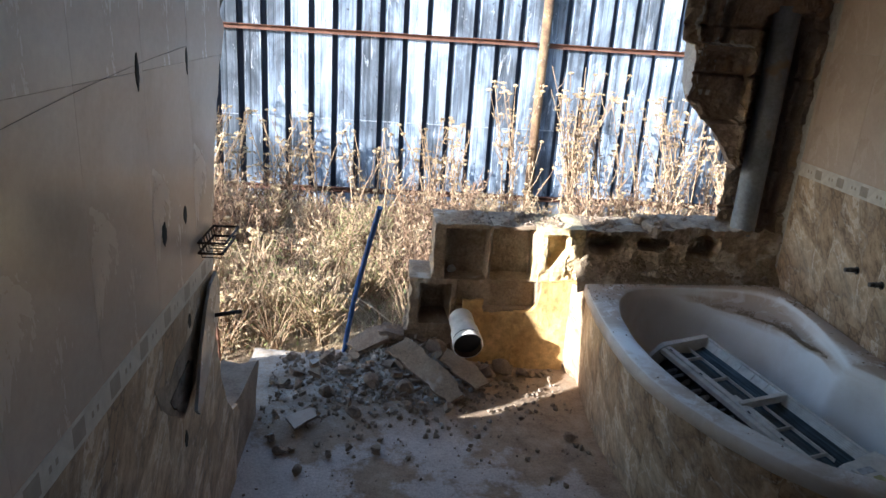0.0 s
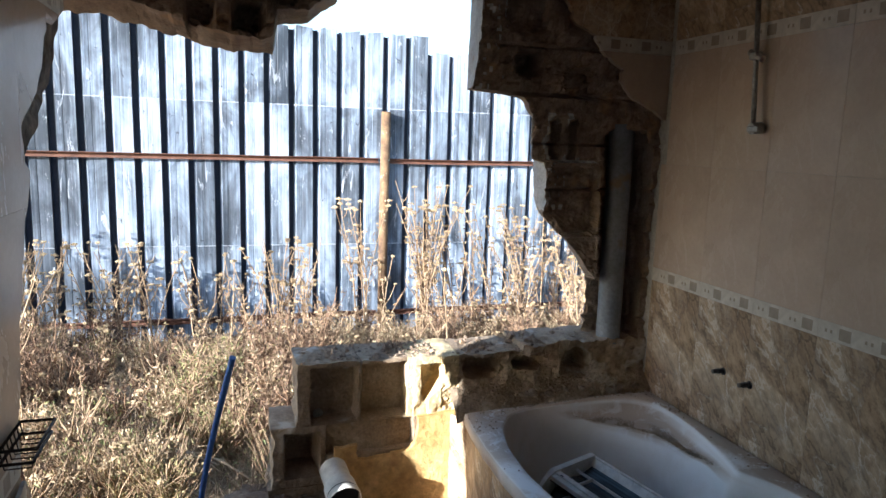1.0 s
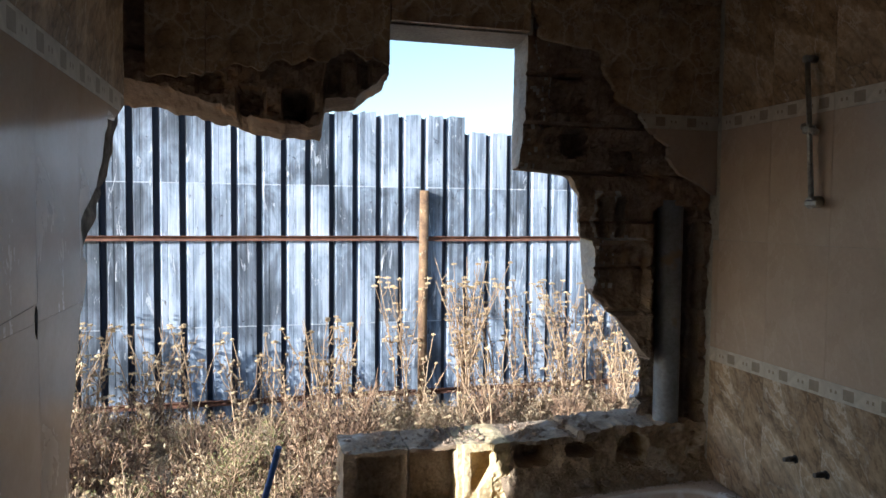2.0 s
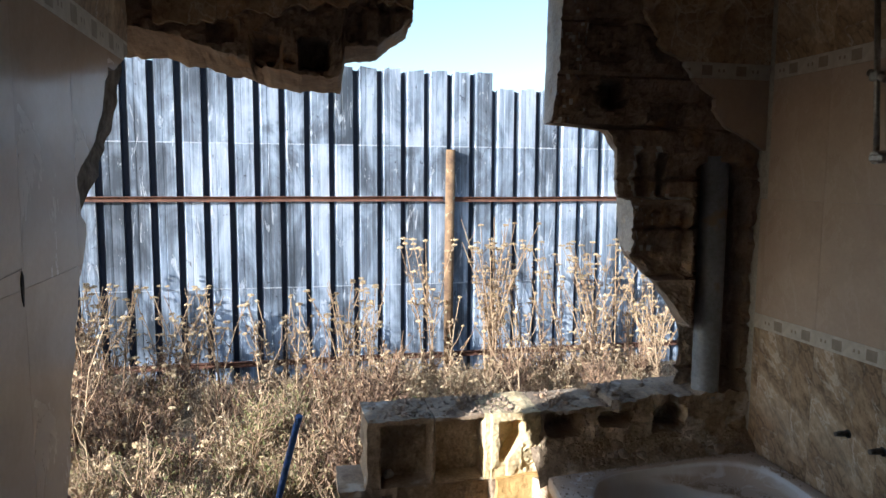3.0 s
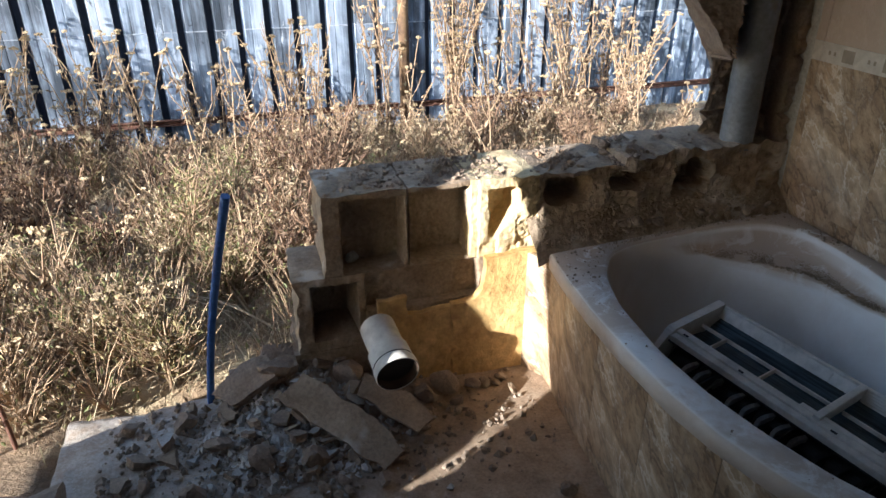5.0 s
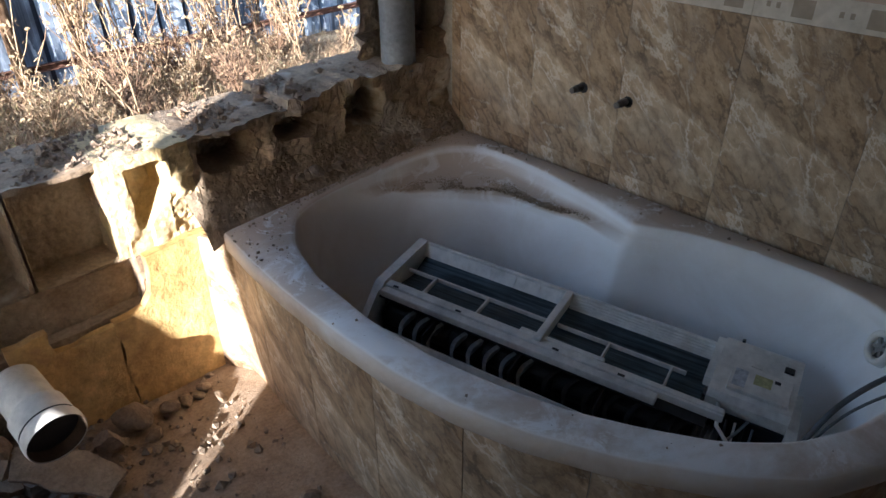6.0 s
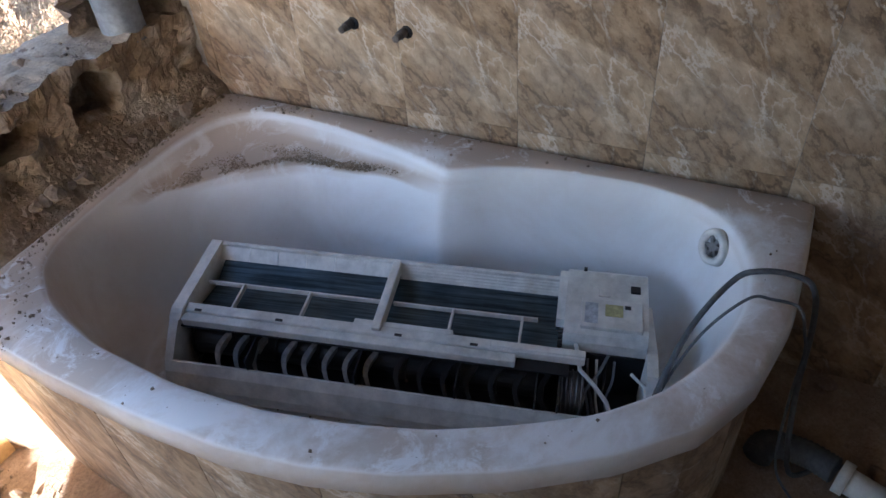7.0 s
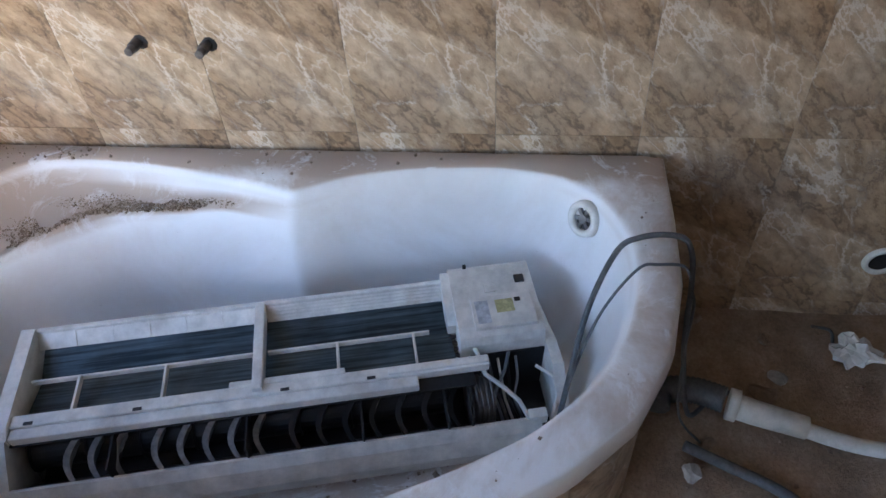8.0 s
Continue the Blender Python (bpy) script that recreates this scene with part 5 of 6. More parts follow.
tube("wire", [AC @ Vector(p) for p in ((0.94, 0.17, -0.03), (0.925, 0.205, -0.04), (0.90, 0.24, -0.06), (0.89, 0.285, -0.09))], 0.0035, M_GREY, ac, 8)
for k in range(5):
    d = 0.018 * k
    tube("wire", spline([AC @ Vector(p) for p in ((0.882 + d, 0.172, -0.045), (0.888 + d * 0.9, 0.205, -0.07 - 0.006 * (k % 2)), (0.905 + d * 0.5, 0.24, -0.095), (0.915 + d * 0.6, 0.28, -0.13))], 4), 0.0028, (M_GREY, M_BRASS, M_WHITE, M_BLACK, M_GREY)[k], ac, 6)
tube("wire", [AC @ Vector(p) for p in ((0.985, 0.21, -0.03), (1.012, 0.24, -0.03), (1.015, 0.27, -0.05), (0.998, 0.30, -0.08))], 0.0035, M_WHITE, ac, 8)
ac_box("terminal", 0.935, 0.965, 0.285, 0.305, -0.085, -0.058, M_WHITE, 0.002)

# ---------------------------------------------------------------- cables over the rim
M_CABLE = plain("grey_cable_rubber", (0.10, 0.105, 0.11), 0.6)
cab = tube("power_cable", spline([(1.12, -0.14, 0.20), (1.15, -0.155, 0.32), (1.235, -0.185, 0.42), (1.325, -0.235, 0.475), (1.338, -0.275, 0.499), (1.345, -0.33, 0.501), (1.345, -0.366, 0.480), (1.335, -0.385, 0.40), (1.31, -0.40, 0.22), (1.26, -0.43, 0.06), (1.33, -0.50, 0.015), (1.36, -0.56, 0.012)]), 0.0055, M_CABLE, None, 8)
tagged(cab, "dark grey power cable hanging over the tub rim", "cable")
cab = tube("thin_cable", spline([(1.13, -0.145, 0.22), (1.165, -0.165, 0.33), (1.215, -0.205, 0.43), (1.258, -0.262, 0.497), (1.268, -0.30, 0.501), (1.27, -0.346, 0.494), (1.268, -0.366, 0.44), (1.26, -0.376, 0.40), (1.25, -0.38, 0.28), (1.23, -0.40, 0.10), (1.22, -0.46, 0.012)]), 0.0028, M_CABLE, None, 8)
tagged(cab, "thin grey wire hanging over the tub rim", "cable")

# ---------------------------------------------------------------- pipes and fittings
dp = empty("drain_pipe")
tagged(dp, "grey plastic drain pipe standing in a wall chase", "pipe")
bm = bmesh.new()
tube_into(bm, [(1.456, 1.315, 0.695), (1.456, 1.315, 1.70)], 0.055, 24, cap=False)
tube_into(bm, [(1.456, 1.315, 1.70), (1.456, 1.315, 0.695)], 0.050, 24, cap=False)
part("tube", bm, M_GREY, dp)
wp = empty("waste_pipe")
tagged(wp, "white plastic waste pipe with socket sticking from wall base", "pipe")
q0, q1 = Vector((0.172, 1.012, 0.216)), Vector((0.158, 1.17, 0.244))
ax = (q1 - q0).normalized()
bm = bmesh.new()
tube_into(bm, [q0 + ax * 0.085, q1 + ax * 0.05], 0.056, 28, cap=False)
part("tube", bm, M_WHITE, wp)
bm = bmesh.new()
R = [tube_into(bm, [q0, q0 + ax * 0.004, q0 + ax * 0.012, q0 + ax * 0.030, q0 + ax * 0.034, q0 + ax * 0.095, q0 + ax * 0.1], 0.064, 28, False, (1.02, 1.05, 1.06, 1.05, 1.0, 0.99, 0.86))]
part("socket", bm, M_WHITE, wp)
# the lining carries the mouth's shade as its colour
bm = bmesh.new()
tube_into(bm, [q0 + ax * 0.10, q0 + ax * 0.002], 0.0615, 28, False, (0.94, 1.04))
part("inner_wall", bm, M_PIPE_SHADE, wp)
bm = bmesh.new()
tube_into(bm, [q0 + ax * 0.036, q0 + ax * 0.040], 0.0645, 28)
part("seal_ring", bm, M_BLACK, wp)
# dark disc closing the tube, painted in place of deep shade
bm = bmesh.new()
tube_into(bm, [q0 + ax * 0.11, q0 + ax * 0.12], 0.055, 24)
part("dark_bore", bm, M_PIPE_SHADE, wp)

hose = tube("water_hose", spline([(-0.376, 1.285, 0.0), (-0.378, 1.27, 0.06), (-0.338, 1.215, 0.325), (-0.294, 1.15, 0.539), (-0.262, 1.1, 0.684), (-0.233, 1.068, 0.806)]), 0.0115, M_BLUE, None, 14)
tagged(hose, "stiff blue plastic water hose standing upright", "hose")
for y, z in ((0.725, 0.736), (0.58, 0.731)):
    tap = empty("tap_connector")
    tagged(tap, "dark threaded tap connector in the tiled wall", "pipe fitting", "tap connectors")
    bm = bmesh.new()
    tube_into(bm, [(1.62, y, z), (1.592, y, z), (1.596, y, z)], 0.011, 6)
    part("nut", bm, M_BRASS, tap)
    bm = bmesh.new()
    tube_into(bm, [(1.60, y, z), (1.575, y, z)], 0.0085, 14)
    part("thread", bm, M_BRASS, tap)
    # flat black disc: the hole's shade painted on, not cut in
    bm = bmesh.new()
    tube_into(bm, [(1.6215, y - 0.006, z), (1.619, y - 0.006, z)], 0.016, 9)
    part("hole", bm, M_BLACK, tap)

sh = empty("shower_rail")
tagged(sh, "chrome shower rail screwed to the tiled wall", "shower rail")
tube("bar", [(1.585, 0.69, 2.20), (1.585, 0.65, 1.69)], 0.009, M_CHROME, sh, 12)
tube("bracket", [(1.62, 0.69, 2.19), (1.575, 0.69, 2.19)], 0.014, M_CHROME, sh, 12)
bm = bmesh.new()
tube_into(bm, [(1.62, 0.648, 1.685), (1.60, 0.648, 1.684), (1.575, 0.648, 1.680)], 0.021, 14)
box_into(bm, 1.568, 1.60, 0.610, 0.665, 1.668, 1.690, None, 0.005)
part("bracket", bm, M_CHROME, sh)
bm = bmesh.new()
box_into(bm, 1.570, 1.602, 0.655, 0.690, 1.925, 1.955, None, 0.006)
tube_into(bm, [(1.585, 0.70, 1.955), (1.585, 0.635, 1.925)], 0.012, 12)
part("slider", bm, M_CHROME, sh)

# ---------------------------------------------------------------- side wall: basket, gashes, crack, wires
bk = empty("soap_basket")
tagged(bk, "dark wire soap basket hanging at the broken wall edge", "basket")
M_WIRE = plain("dark_rusted_wire", (0.05, 0.035, 0.03), 0.7, 0.3)
def wire(pts, r=0.0034, name="wire"):
    tube(name, pts, r, M_WIRE, bk, 6)
for z, gx in ((0.978, 0.015), (0.95, 0.024)):
    wire([(-0.672, 0.02, z), (-0.59 - gx, 0.02, z), (-0.59 - gx, 0.17, z), (-0.672, 0.17, z), (-0.672, 0.02, z)])
for k in range(7):
    y = 0.025 + k * 0.0235
    wire([(-0.672, y, 0.978), (-0.665, y, 0.938), (-0.617, y, 0.938), (-0.614, y, 0.95)], 0.0018)
bar = tube("anchor_rod", [(-0.69, 0.09, 0.74), (-0.60, 0.15, 0.735)], 0.006, M_WIRE, None, 8)
tagged(bar, "rusty anchor rod sticking out of the wall", "rod")
# near-black that paints the shade of small hollows
M_HOLE_SHADE = plain("painted_hole_shade", (0.035, 0.028, 0.022), 0.95)


def wall_mark(name, y, z, w, h, seed, material, lift, lean=0.0, parent=wall_left):
    """A chipped patch in the side wall's tiles, drawn as a thin plate."""
    mr = random.Random(seed)
    pts = []
    for k in range(22):
        a = 2 * math.pi * k / 22
        q = mr.uniform(0.8, 1.12)
        u, v = w * q * math.cos(a) * (0.75 + 0.25 * abs(math.cos(a))), h * q * math.sin(a)
        pts.append((u * math.cos(lean) - v * math.sin(lean), u * math.sin(lean) + v * math.cos(lean)))
    bm = bmesh.new()
    slab_into(bm, pts, YZ, -0.004, lift, 1, 0, seed, (0, 0, 0))
    ob = part(name, bm, material, parent)
    ob.location = (XL, y, z)
    return ob


# gouges are flat plates; their inner shade is only colour
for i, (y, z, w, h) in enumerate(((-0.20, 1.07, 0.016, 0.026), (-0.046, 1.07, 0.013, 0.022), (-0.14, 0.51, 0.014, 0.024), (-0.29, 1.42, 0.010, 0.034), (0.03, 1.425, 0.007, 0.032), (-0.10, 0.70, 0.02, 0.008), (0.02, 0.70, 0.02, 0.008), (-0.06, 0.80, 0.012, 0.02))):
    wall_mark("wall_gouge", y, z, w, h, 40 + i, M_HOLE_SHADE, 0.0012)


def wall_patch(name, poly, x_of, t, material, seed):
    """A broken plate or hollow on the side wall; x_of(y, z) lifts it off the tiles."""
    cy, cz = sum(p[0] for p in poly) / len(poly), sum(p[1] for p in poly) / len(poly)
    bm = bmesh.new()
    slab_into(bm, ragged([(y - cy, z - cz) for y, z in poly], 0.02, 0.004, seed), lambda u, v, d: (x_of(u + cy, v + cz) + d, u, v), 0.0, t, 1, 0, seed, (0, 1, 0))
    ob = part(name, bm, material, wall_left)
    ob.location = (0, cy, cz)
    return ob


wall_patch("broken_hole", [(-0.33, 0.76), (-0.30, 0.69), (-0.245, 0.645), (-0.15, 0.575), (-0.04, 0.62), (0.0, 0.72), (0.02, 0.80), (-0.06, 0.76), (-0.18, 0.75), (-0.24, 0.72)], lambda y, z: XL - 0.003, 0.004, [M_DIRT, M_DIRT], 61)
# darker plate inside the broken hole, coloured as its shade
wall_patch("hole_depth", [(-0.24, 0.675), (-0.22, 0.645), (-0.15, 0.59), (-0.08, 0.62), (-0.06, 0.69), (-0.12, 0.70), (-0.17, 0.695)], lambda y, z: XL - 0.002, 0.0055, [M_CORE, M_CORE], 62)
wall_patch("hanging_shard", [(0.16, 0.848), (0.19, 0.80), (0.17, 0.72), (0.09, 0.655), (-0.02, 0.60), (-0.13, 0.575), (-0.155, 0.60), (-0.12, 0.66), (-0.06, 0.735), (0.02, 0.80), (0.09, 0.84)], lambda y, z: XL + 0.006 + 0.022 * max(0.0, min(1.0, (0.17 - y) / 0.30)) ** 1.5, 0.008, [M_TILE_UP, M_MORTAR], 63)
wr = tube("loose_wire", spline([(XL + 0.0012, -0.9, 1.37), (XL + 0.0012, -0.6, 1.405), (XL + 0.0012, -0.28, 1.435), (XL + 0.0012, 0.03, 1.455)]), 0.0004, M_WIRE, None, 6)
tagged(wr, "thin dark wire stretched along the tiled wall", "wire")

# ---------------------------------------------------------------- rubble
def thing_lump(name, label, cat, loc, size, rot, seed, material=M_CONCRETE, group=""):
    ob = lump(name, [v * (0.72 if name == "rubble_stone" else 1.0) for v in size], seed, material)
    ob.location, ob.rotation_euler = loc, [radians(a) for a in rot]
    tagged(ob, label, cat, group)
    return ob


def broken_tile(loc, rot, poly, t, seed, label, m=M_TILE_LOW):
    bm = bmesh.new()
    slab_into(bm, ragged(poly, 0.03, 0.006, seed), XY, 0, t, 3, 0.004, seed, (1, 1, 0))
    ob = part("masonry_fragment", bm, [m, M_CONCRETE])
    ob.location, ob.rotation_euler = loc, [radians(a) for a in rot]
    tagged(ob, label, "debris", "broken slabs in the breach")
    return ob


broken_tile((-0.17, 1.10, 0.13), (32, 15, -42), [(0, 0), (0.38, -0.02), (0.40, 0.05), (0.28, 0.09), (0.02, 0.10)], 0.022, 1, "broken ochre tile slab lying on the rubble", M_BLOCK)
broken_tile((0.06, 1.10, 0.09), (14, 14, -40), [(0, 0), (0.22, -0.02), (0.24, 0.05), (0.14, 0.09), (-0.02, 0.08)], 0.012, 2, "thin broken tile leaning on the rubble", M_BLOCK)
broken_tile((-0.30, 1.16, 0.08), (10, -26, 20), [(0, 0), (0.15, -0.02), (0.17, 0.07), (0.09, 0.11), (-0.03, 0.09)], 0.025, 3, "grey broken mortar slab tilted on the rubble", M_CONCRETE)
broken_tile((-0.22, 1.26, 0.10), (24, 12, 30), [(0, 0), (0.18, 0.0), (0.16, 0.09), (0.06, 0.11)], 0.025, 4, "grey broken mortar slab tilted on the rubble", M_CONCRETE)
broken_tile((-0.05, 1.22, 0.14), (-20, 30, 12), [(0, 0), (0.22, 0.02), (0.20, 0.13), (0.02, 0.12)], 0.026, 5, "grey broken mortar slab tilted on the rubble", M_CONCRETE)
broken_tile((-0.52, 0.62, 0.03), (4, -5, 40), [(0, 0), (0.11, 0.01), (0.12, 0.07), (0.01, 0.08)], 0.012, 6, "pale broken tile lying on the floor", M_TILE_UP)
rng = random.Random(77)
for k, (x, y, sx) in enumerate(((-0.35, 1.02, 0.10), (-0.24, 0.92, 0.10), (-0.10, 0.90, 0.11), (-0.45, 1.16, 0.09), (-0.62, 1.20, 0.08), (-0.02, 0.98, 0.09), (0.28, 1.12, 0.10), (0.36, 1.16, 0.12), (0.45, 1.14, 0.08), (-0.42, 0.86, 0.09), (-0.55, 0.95, 0.06), (-0.30, 0.74, 0.08),
                                (-0.16, 1.24, 0.15), (0.05, 1.20, 0.12), (-0.28, 1.30, 0.11), (0.56, 0.64, 0.06), (-0.56, 0.52, 0.07), (-0.48, 0.40, 0.06), (0.24, 0.98, 0.05))):
    thing_lump("rubble_stone", "grey-brown broken masonry lump on the dusty floor", "rubble", (x, y, floor_height(x, y) + sx * 0.26), (sx, sx * rng.uniform(0.6, 0.9), sx * rng.uniform(0.5, 0.75)), (rng.uniform(-25, 25), rng.uniform(-25, 25), rng.uniform(0, 180)), 100 + k, group="loose rubble")
thing_lump("rubble_stone", "small mortar lump resting in an open block cell", "rubble", (0.105, 1.33, 0.458), (0.05, 0.04, 0.05), (0, 8, 20), 150, M_PLASTER)
for k in range(34):
    x, y, sx = rng.gauss(-0.12, 0.17), rng.gauss(0.88, 0.08), rng.uniform(0.025, 0.06)
    thing_lump("rubble_stone", "small grey-brown masonry lump on the dusty floor", "rubble", (x, y, floor_height(x, y) + sx * 0.2), (sx, sx * rng.uniform(0.6, 0.9), sx * rng.uniform(0.5, 0.75)), (rng.uniform(-25, 25), rng.uniform(-25, 25), rng.uniform(0, 180)), 800 + k, (M_BLOCK, M_CONCRETE, M_DIRT, M_MORTAR)[k % 4], "loose rubble")
for k in range(12):
    x, y, sx = rng.uniform(0.22, 0.58), rng.uniform(1.02, 1.18), rng.uniform(0.025, 0.065)
    thing_lump("rubble_stone", "ochre-brown masonry lump at the wall foot", "rubble", (x, y, floor_height(x, y) + sx * 0.2), (sx, sx * rng.uniform(0.6, 0.9), sx * rng.uniform(0.5, 0.75)), (rng.uniform(-25, 25), rng.uniform(-25, 25), rng.uniform(0, 180)), 860 + k, M_BLOCK, "loose rubble")
# jagged plates of mortar and block shell piled in the breach
pr = random.Random(31)
for k in range(80):
    x, y = (pr.gauss(-0.14, 0.15), pr.gauss(1.10, 0.13)) if k < 52 else (pr.uniform(-0.66, 0.0), pr.uniform(0.45, 1.25))
    x, y = max(-0.64, min(0.14, x)), min(1.27, y)
    z = floor_height(x, y) + pr.uniform(0.0, 0.018)
    r = pr.uniform(0.012, 0.05) * (1.0 if y > 0.95 else 0.6)
    poly = [(r * pr.uniform(0.55, 1.1) * math.cos(a), r * pr.uniform(0.5, 0.9) * math.sin(a)) for a in sorted(pr.uniform(0, 6.28) for _ in range(7))]
    broken_tile((x, y, z), (pr.uniform(-24, 24), pr.uniform(-24, 24), pr.uniform(0, 180)), poly, pr.uniform(0.008, 0.03), 400 + k, "jagged grey mortar plate in the rubble heap", pr.choice((M_CONCRETE, M_BLOCK, M_MORTAR, M_MORTAR, M_DIRT, M_BLOCK, M_PLASTER)))


def crumbs(name, n, place, size, material, seed, label):
    """Uncounted small grit as one piece."""
    rng = random.Random(seed)
    base = [Vector(v) for v in ((1, 0, 0), (-1, 0, 0), (0, 1, 0), (0, -1, 0), (0, 0, 1), (0, 0, -1))]
    tri = ((0, 2, 4), (2, 1, 4), (1, 3, 4), (3, 0, 4), (2, 0, 5), (1, 2, 5), (3, 1, 5), (0, 3, 5))
    vs, fs = [], []
    for _ in range(n):
        p = place(rng)
        if p is None:
            continue
        s = size[0] + (size[1] - size[0]) * rng.random() ** 3
        m = Euler((rng.uniform(0, 6), rng.uniform(0, 6), rng.uniform(0, 6))).to_matrix()
        o = len(vs)
        vs += [Vector(p) + m @ (b * s * rng.uniform(0.6, 1.2)) for b in base]
        fs += [(o + a, o + b, o + c) for a, b, c in tri]
    me = bpy.data.meshes.new(name)
    me.from_pydata([tuple(v) for v in vs], [], fs)
    me.materials.append(material)
    ob = new(name, me)
    tagged(ob, label, "rubble", kind="stuff")
    return ob


def on_floor(rng):
    x, y = rng.uniform(-0.68, 0.62), rng.uniform(0.35, 1.30)
    if 0.30 < x and y > 0.75 and rng.random() < 0.3:
        return None
    if rng.random() > max(0.05, 1.1 - abs(y - 1.05) * 2.2 - max(0, x - 0.2) * 0.8):
        return None
    return x, y, floor_height(x, y) + 0.004


def on_floor_wide(rng):
    x, y = rng.uniform(-0.66, 1.6), rng.uniform(-1.6, 1.2)
    if x > 0.64 and y > -0.36:
        return None
    return x, y, floor_height(x, y) + 0.002


def on_sill(rng):
    x, y = rng.uniform(0.03, 1.58), rng.uniform(1.27, 1.49)
    return x, y, 0.694 + 0.012 * nz(x, 0, 0, 8, 2) + (0.018 if x > 1.0 else 0)


def on_rim(rng):
    a = rng.uniform(0, 2 * math.pi)
    k = int(a / (2 * math.pi) * TN) % TN
    f = rng.random()
    x, y = CENTRE[0] + math.cos(a) * (pi_[k] + 0.015 + (po[k] - pi_[k] - 0.03) * f), CENTRE[1] + math.sin(a) * (pi_[k] + 0.015 + (po[k] - pi_[k] - 0.03) * f)
    if rng.random() > (1.0 if y > 0.9 else 0.035):
        return None
    return x, y, RIM + 0.002


def on_shelf(rng):
    a = rng.uniform(0.35, 1.75)
    k = int(a / (2 * math.pi) * TN) % TN
    if gap[k] < 0.05 or rng.random() > (gap[k] - 0.05) / 0.05:
        return None
    f = rng.uniform(0.45, 0.95) if rng.random() < 0.85 else rng.uniform(0.05, 0.95)
    r = pb[k] + gap[k] * (1 - f) * 0.9
    r = pb[k] + gap[k] * (0.06 + 0.62 * rng.random())
    if noise.noise(Vector((r * math.cos(a) * 14, r * math.sin(a) * 14, 1))) < -0.30:
        return None
    return CENTRE[0] + math.cos(a) * r, CENTRE[1] + math.sin(a) * r, shelf_z[k] - 0.002


def behind_tub(rng):
    x = 0.68 + 0.92 * rng.random() ** 0.7
    y = rng.uniform(1.16, 1.262)
    return x, y, RIM - 0.004 + max(0.0, y - 1.165) * 0.85


def in_tub(rng):
    x, y = rng.uniform(0.85, 1.45), rng.uniform(-0.1, 0.9)
    return x, y, 0.120


crumbs("floor_grit", 4200, on_floor, (0.002, 0.018), M_DIRT, 1, "grey-brown masonry grit strewn over the floor")
def on_heap(rng):
    x, y = rng.gauss(-0.14, 0.13), rng.gauss(1.02, 0.10)
    if not (-0.6 < x < 0.5 and 0.6 < y < 1.28):
        return None
    return x, y, floor_height(x, y) + 0.006


crumbs("heap_gravel", 1500, on_heap, (0.005, 0.022), M_MORTAR, 8, "angular masonry gravel around the rubble heap")
crumbs("fine_grit", 1500, on_floor_wide, (0.002, 0.008), M_CONCRETE, 2, "fine grit scattered over the dusty floor")
crumbs("sill_grit", 1600, on_sill, (0.003, 0.015), M_CONCRETE, 3, "mortar crumbs on the broken wall top")
crumbs("rim_grit", 2200, on_rim, (0.001, 0.006), M_DIRT, 4, "dirt crumbs on the tub rim")
crumbs("shelf_grit", 9000, on_shelf, (0.0008, 0.004), M_BLOCK, 5, "brown debris on the tub's corner shelf")
crumbs("gap_rubble", 1300, behind_tub, (0.002, 0.012), M_BLOCK, 6, "crumbled mortar between tub and wall")
crumbs("tub_grit", 350, in_tub, (0.002, 0.010), M_CONCRETE, 7, "dirt crumbs on the tub floor")
for k in range(26):
    x = 0.95 + 0.62 * pr.random()
    top = pr.random() < 0.45
    y, z = (pr.uniform(1.29, 1.44), 0.712) if top else (pr.uniform(1.18, 1.22), RIM + 0.02)
    s = pr.uniform(0.018, 0.05)
    thing_lump("mortar_lump", "crumbled mortar lump on the broken wall" if top else "crumbled mortar lump between tub and wall", "rubble", (x, y, z + s * 0.15), (s, s * 0.8, s * 0.7), (pr.uniform(-30, 30), pr.uniform(-30, 30), pr.uniform(0, 180)), 700 + k, M_CONCRETE if top else M_DIRT, "crumbled mortar")
# mortar bed between tub and broken wall
bm = bmesh.new()
rows = []
for i in range(61):
    x = 0.655 + (XR + 0.006 - 0.655) * i / 60
    rows.append([bm.verts.new((x, y, z + 0.014 * nz(x, y, z, 18, 2) + 0.007 * nz(x, y, z, 50, 4))) for y, z in ((1.13, 0.44), (1.155 + 0.03 * (x - 0.7), RIM - 0.006), (1.19, RIM + 0.012), (1.215, RIM + 0.034), (1.24, RIM + 0.058), (1.268, RIM + 0.078), (1.31, RIM + 0.09))])
for A, B in zip(rows, rows[1:]):
    for k in range(6):
        bm.faces.new((A[k], B[k], B[k + 1], A[k + 1]))
bmesh.ops.recalc_face_normals(bm, faces=bm.faces[:])
bed = part("mortar_bed", bm, M_BLOCK)
tagged(bed, "rough dirty mortar bed between tub and wall", "mortar", kind="structure")

# ---------------------------------------------------------------- floor beyond the tub
hp = empty("floor_pipe")
tagged(hp, "white plastic pipe with grey joint lying on floor", "pipe")
tube("tube", spline([(1.255, -0.67, 0.035), (1.22, -0.80, 0.03), (1.20, -1.05, 0.028)]), 0.017, M_WHITE, hp, 14)
bm = bmesh.new()
tube_into(bm, [(1.30, -0.53, 0.045), (1.285, -0.575, 0.042), (1.255, -0.68, 0.038)], 0.028, 16, taper=(1.0, 1.0, 0.9))
part("joint", bm, M_WHITE, hp)
tube("collar", [(1.302, -0.525, 0.045), (1.295, -0.545, 0.045)], 0.036, M_WHITE, hp, 16)
bm = bmesh.new()
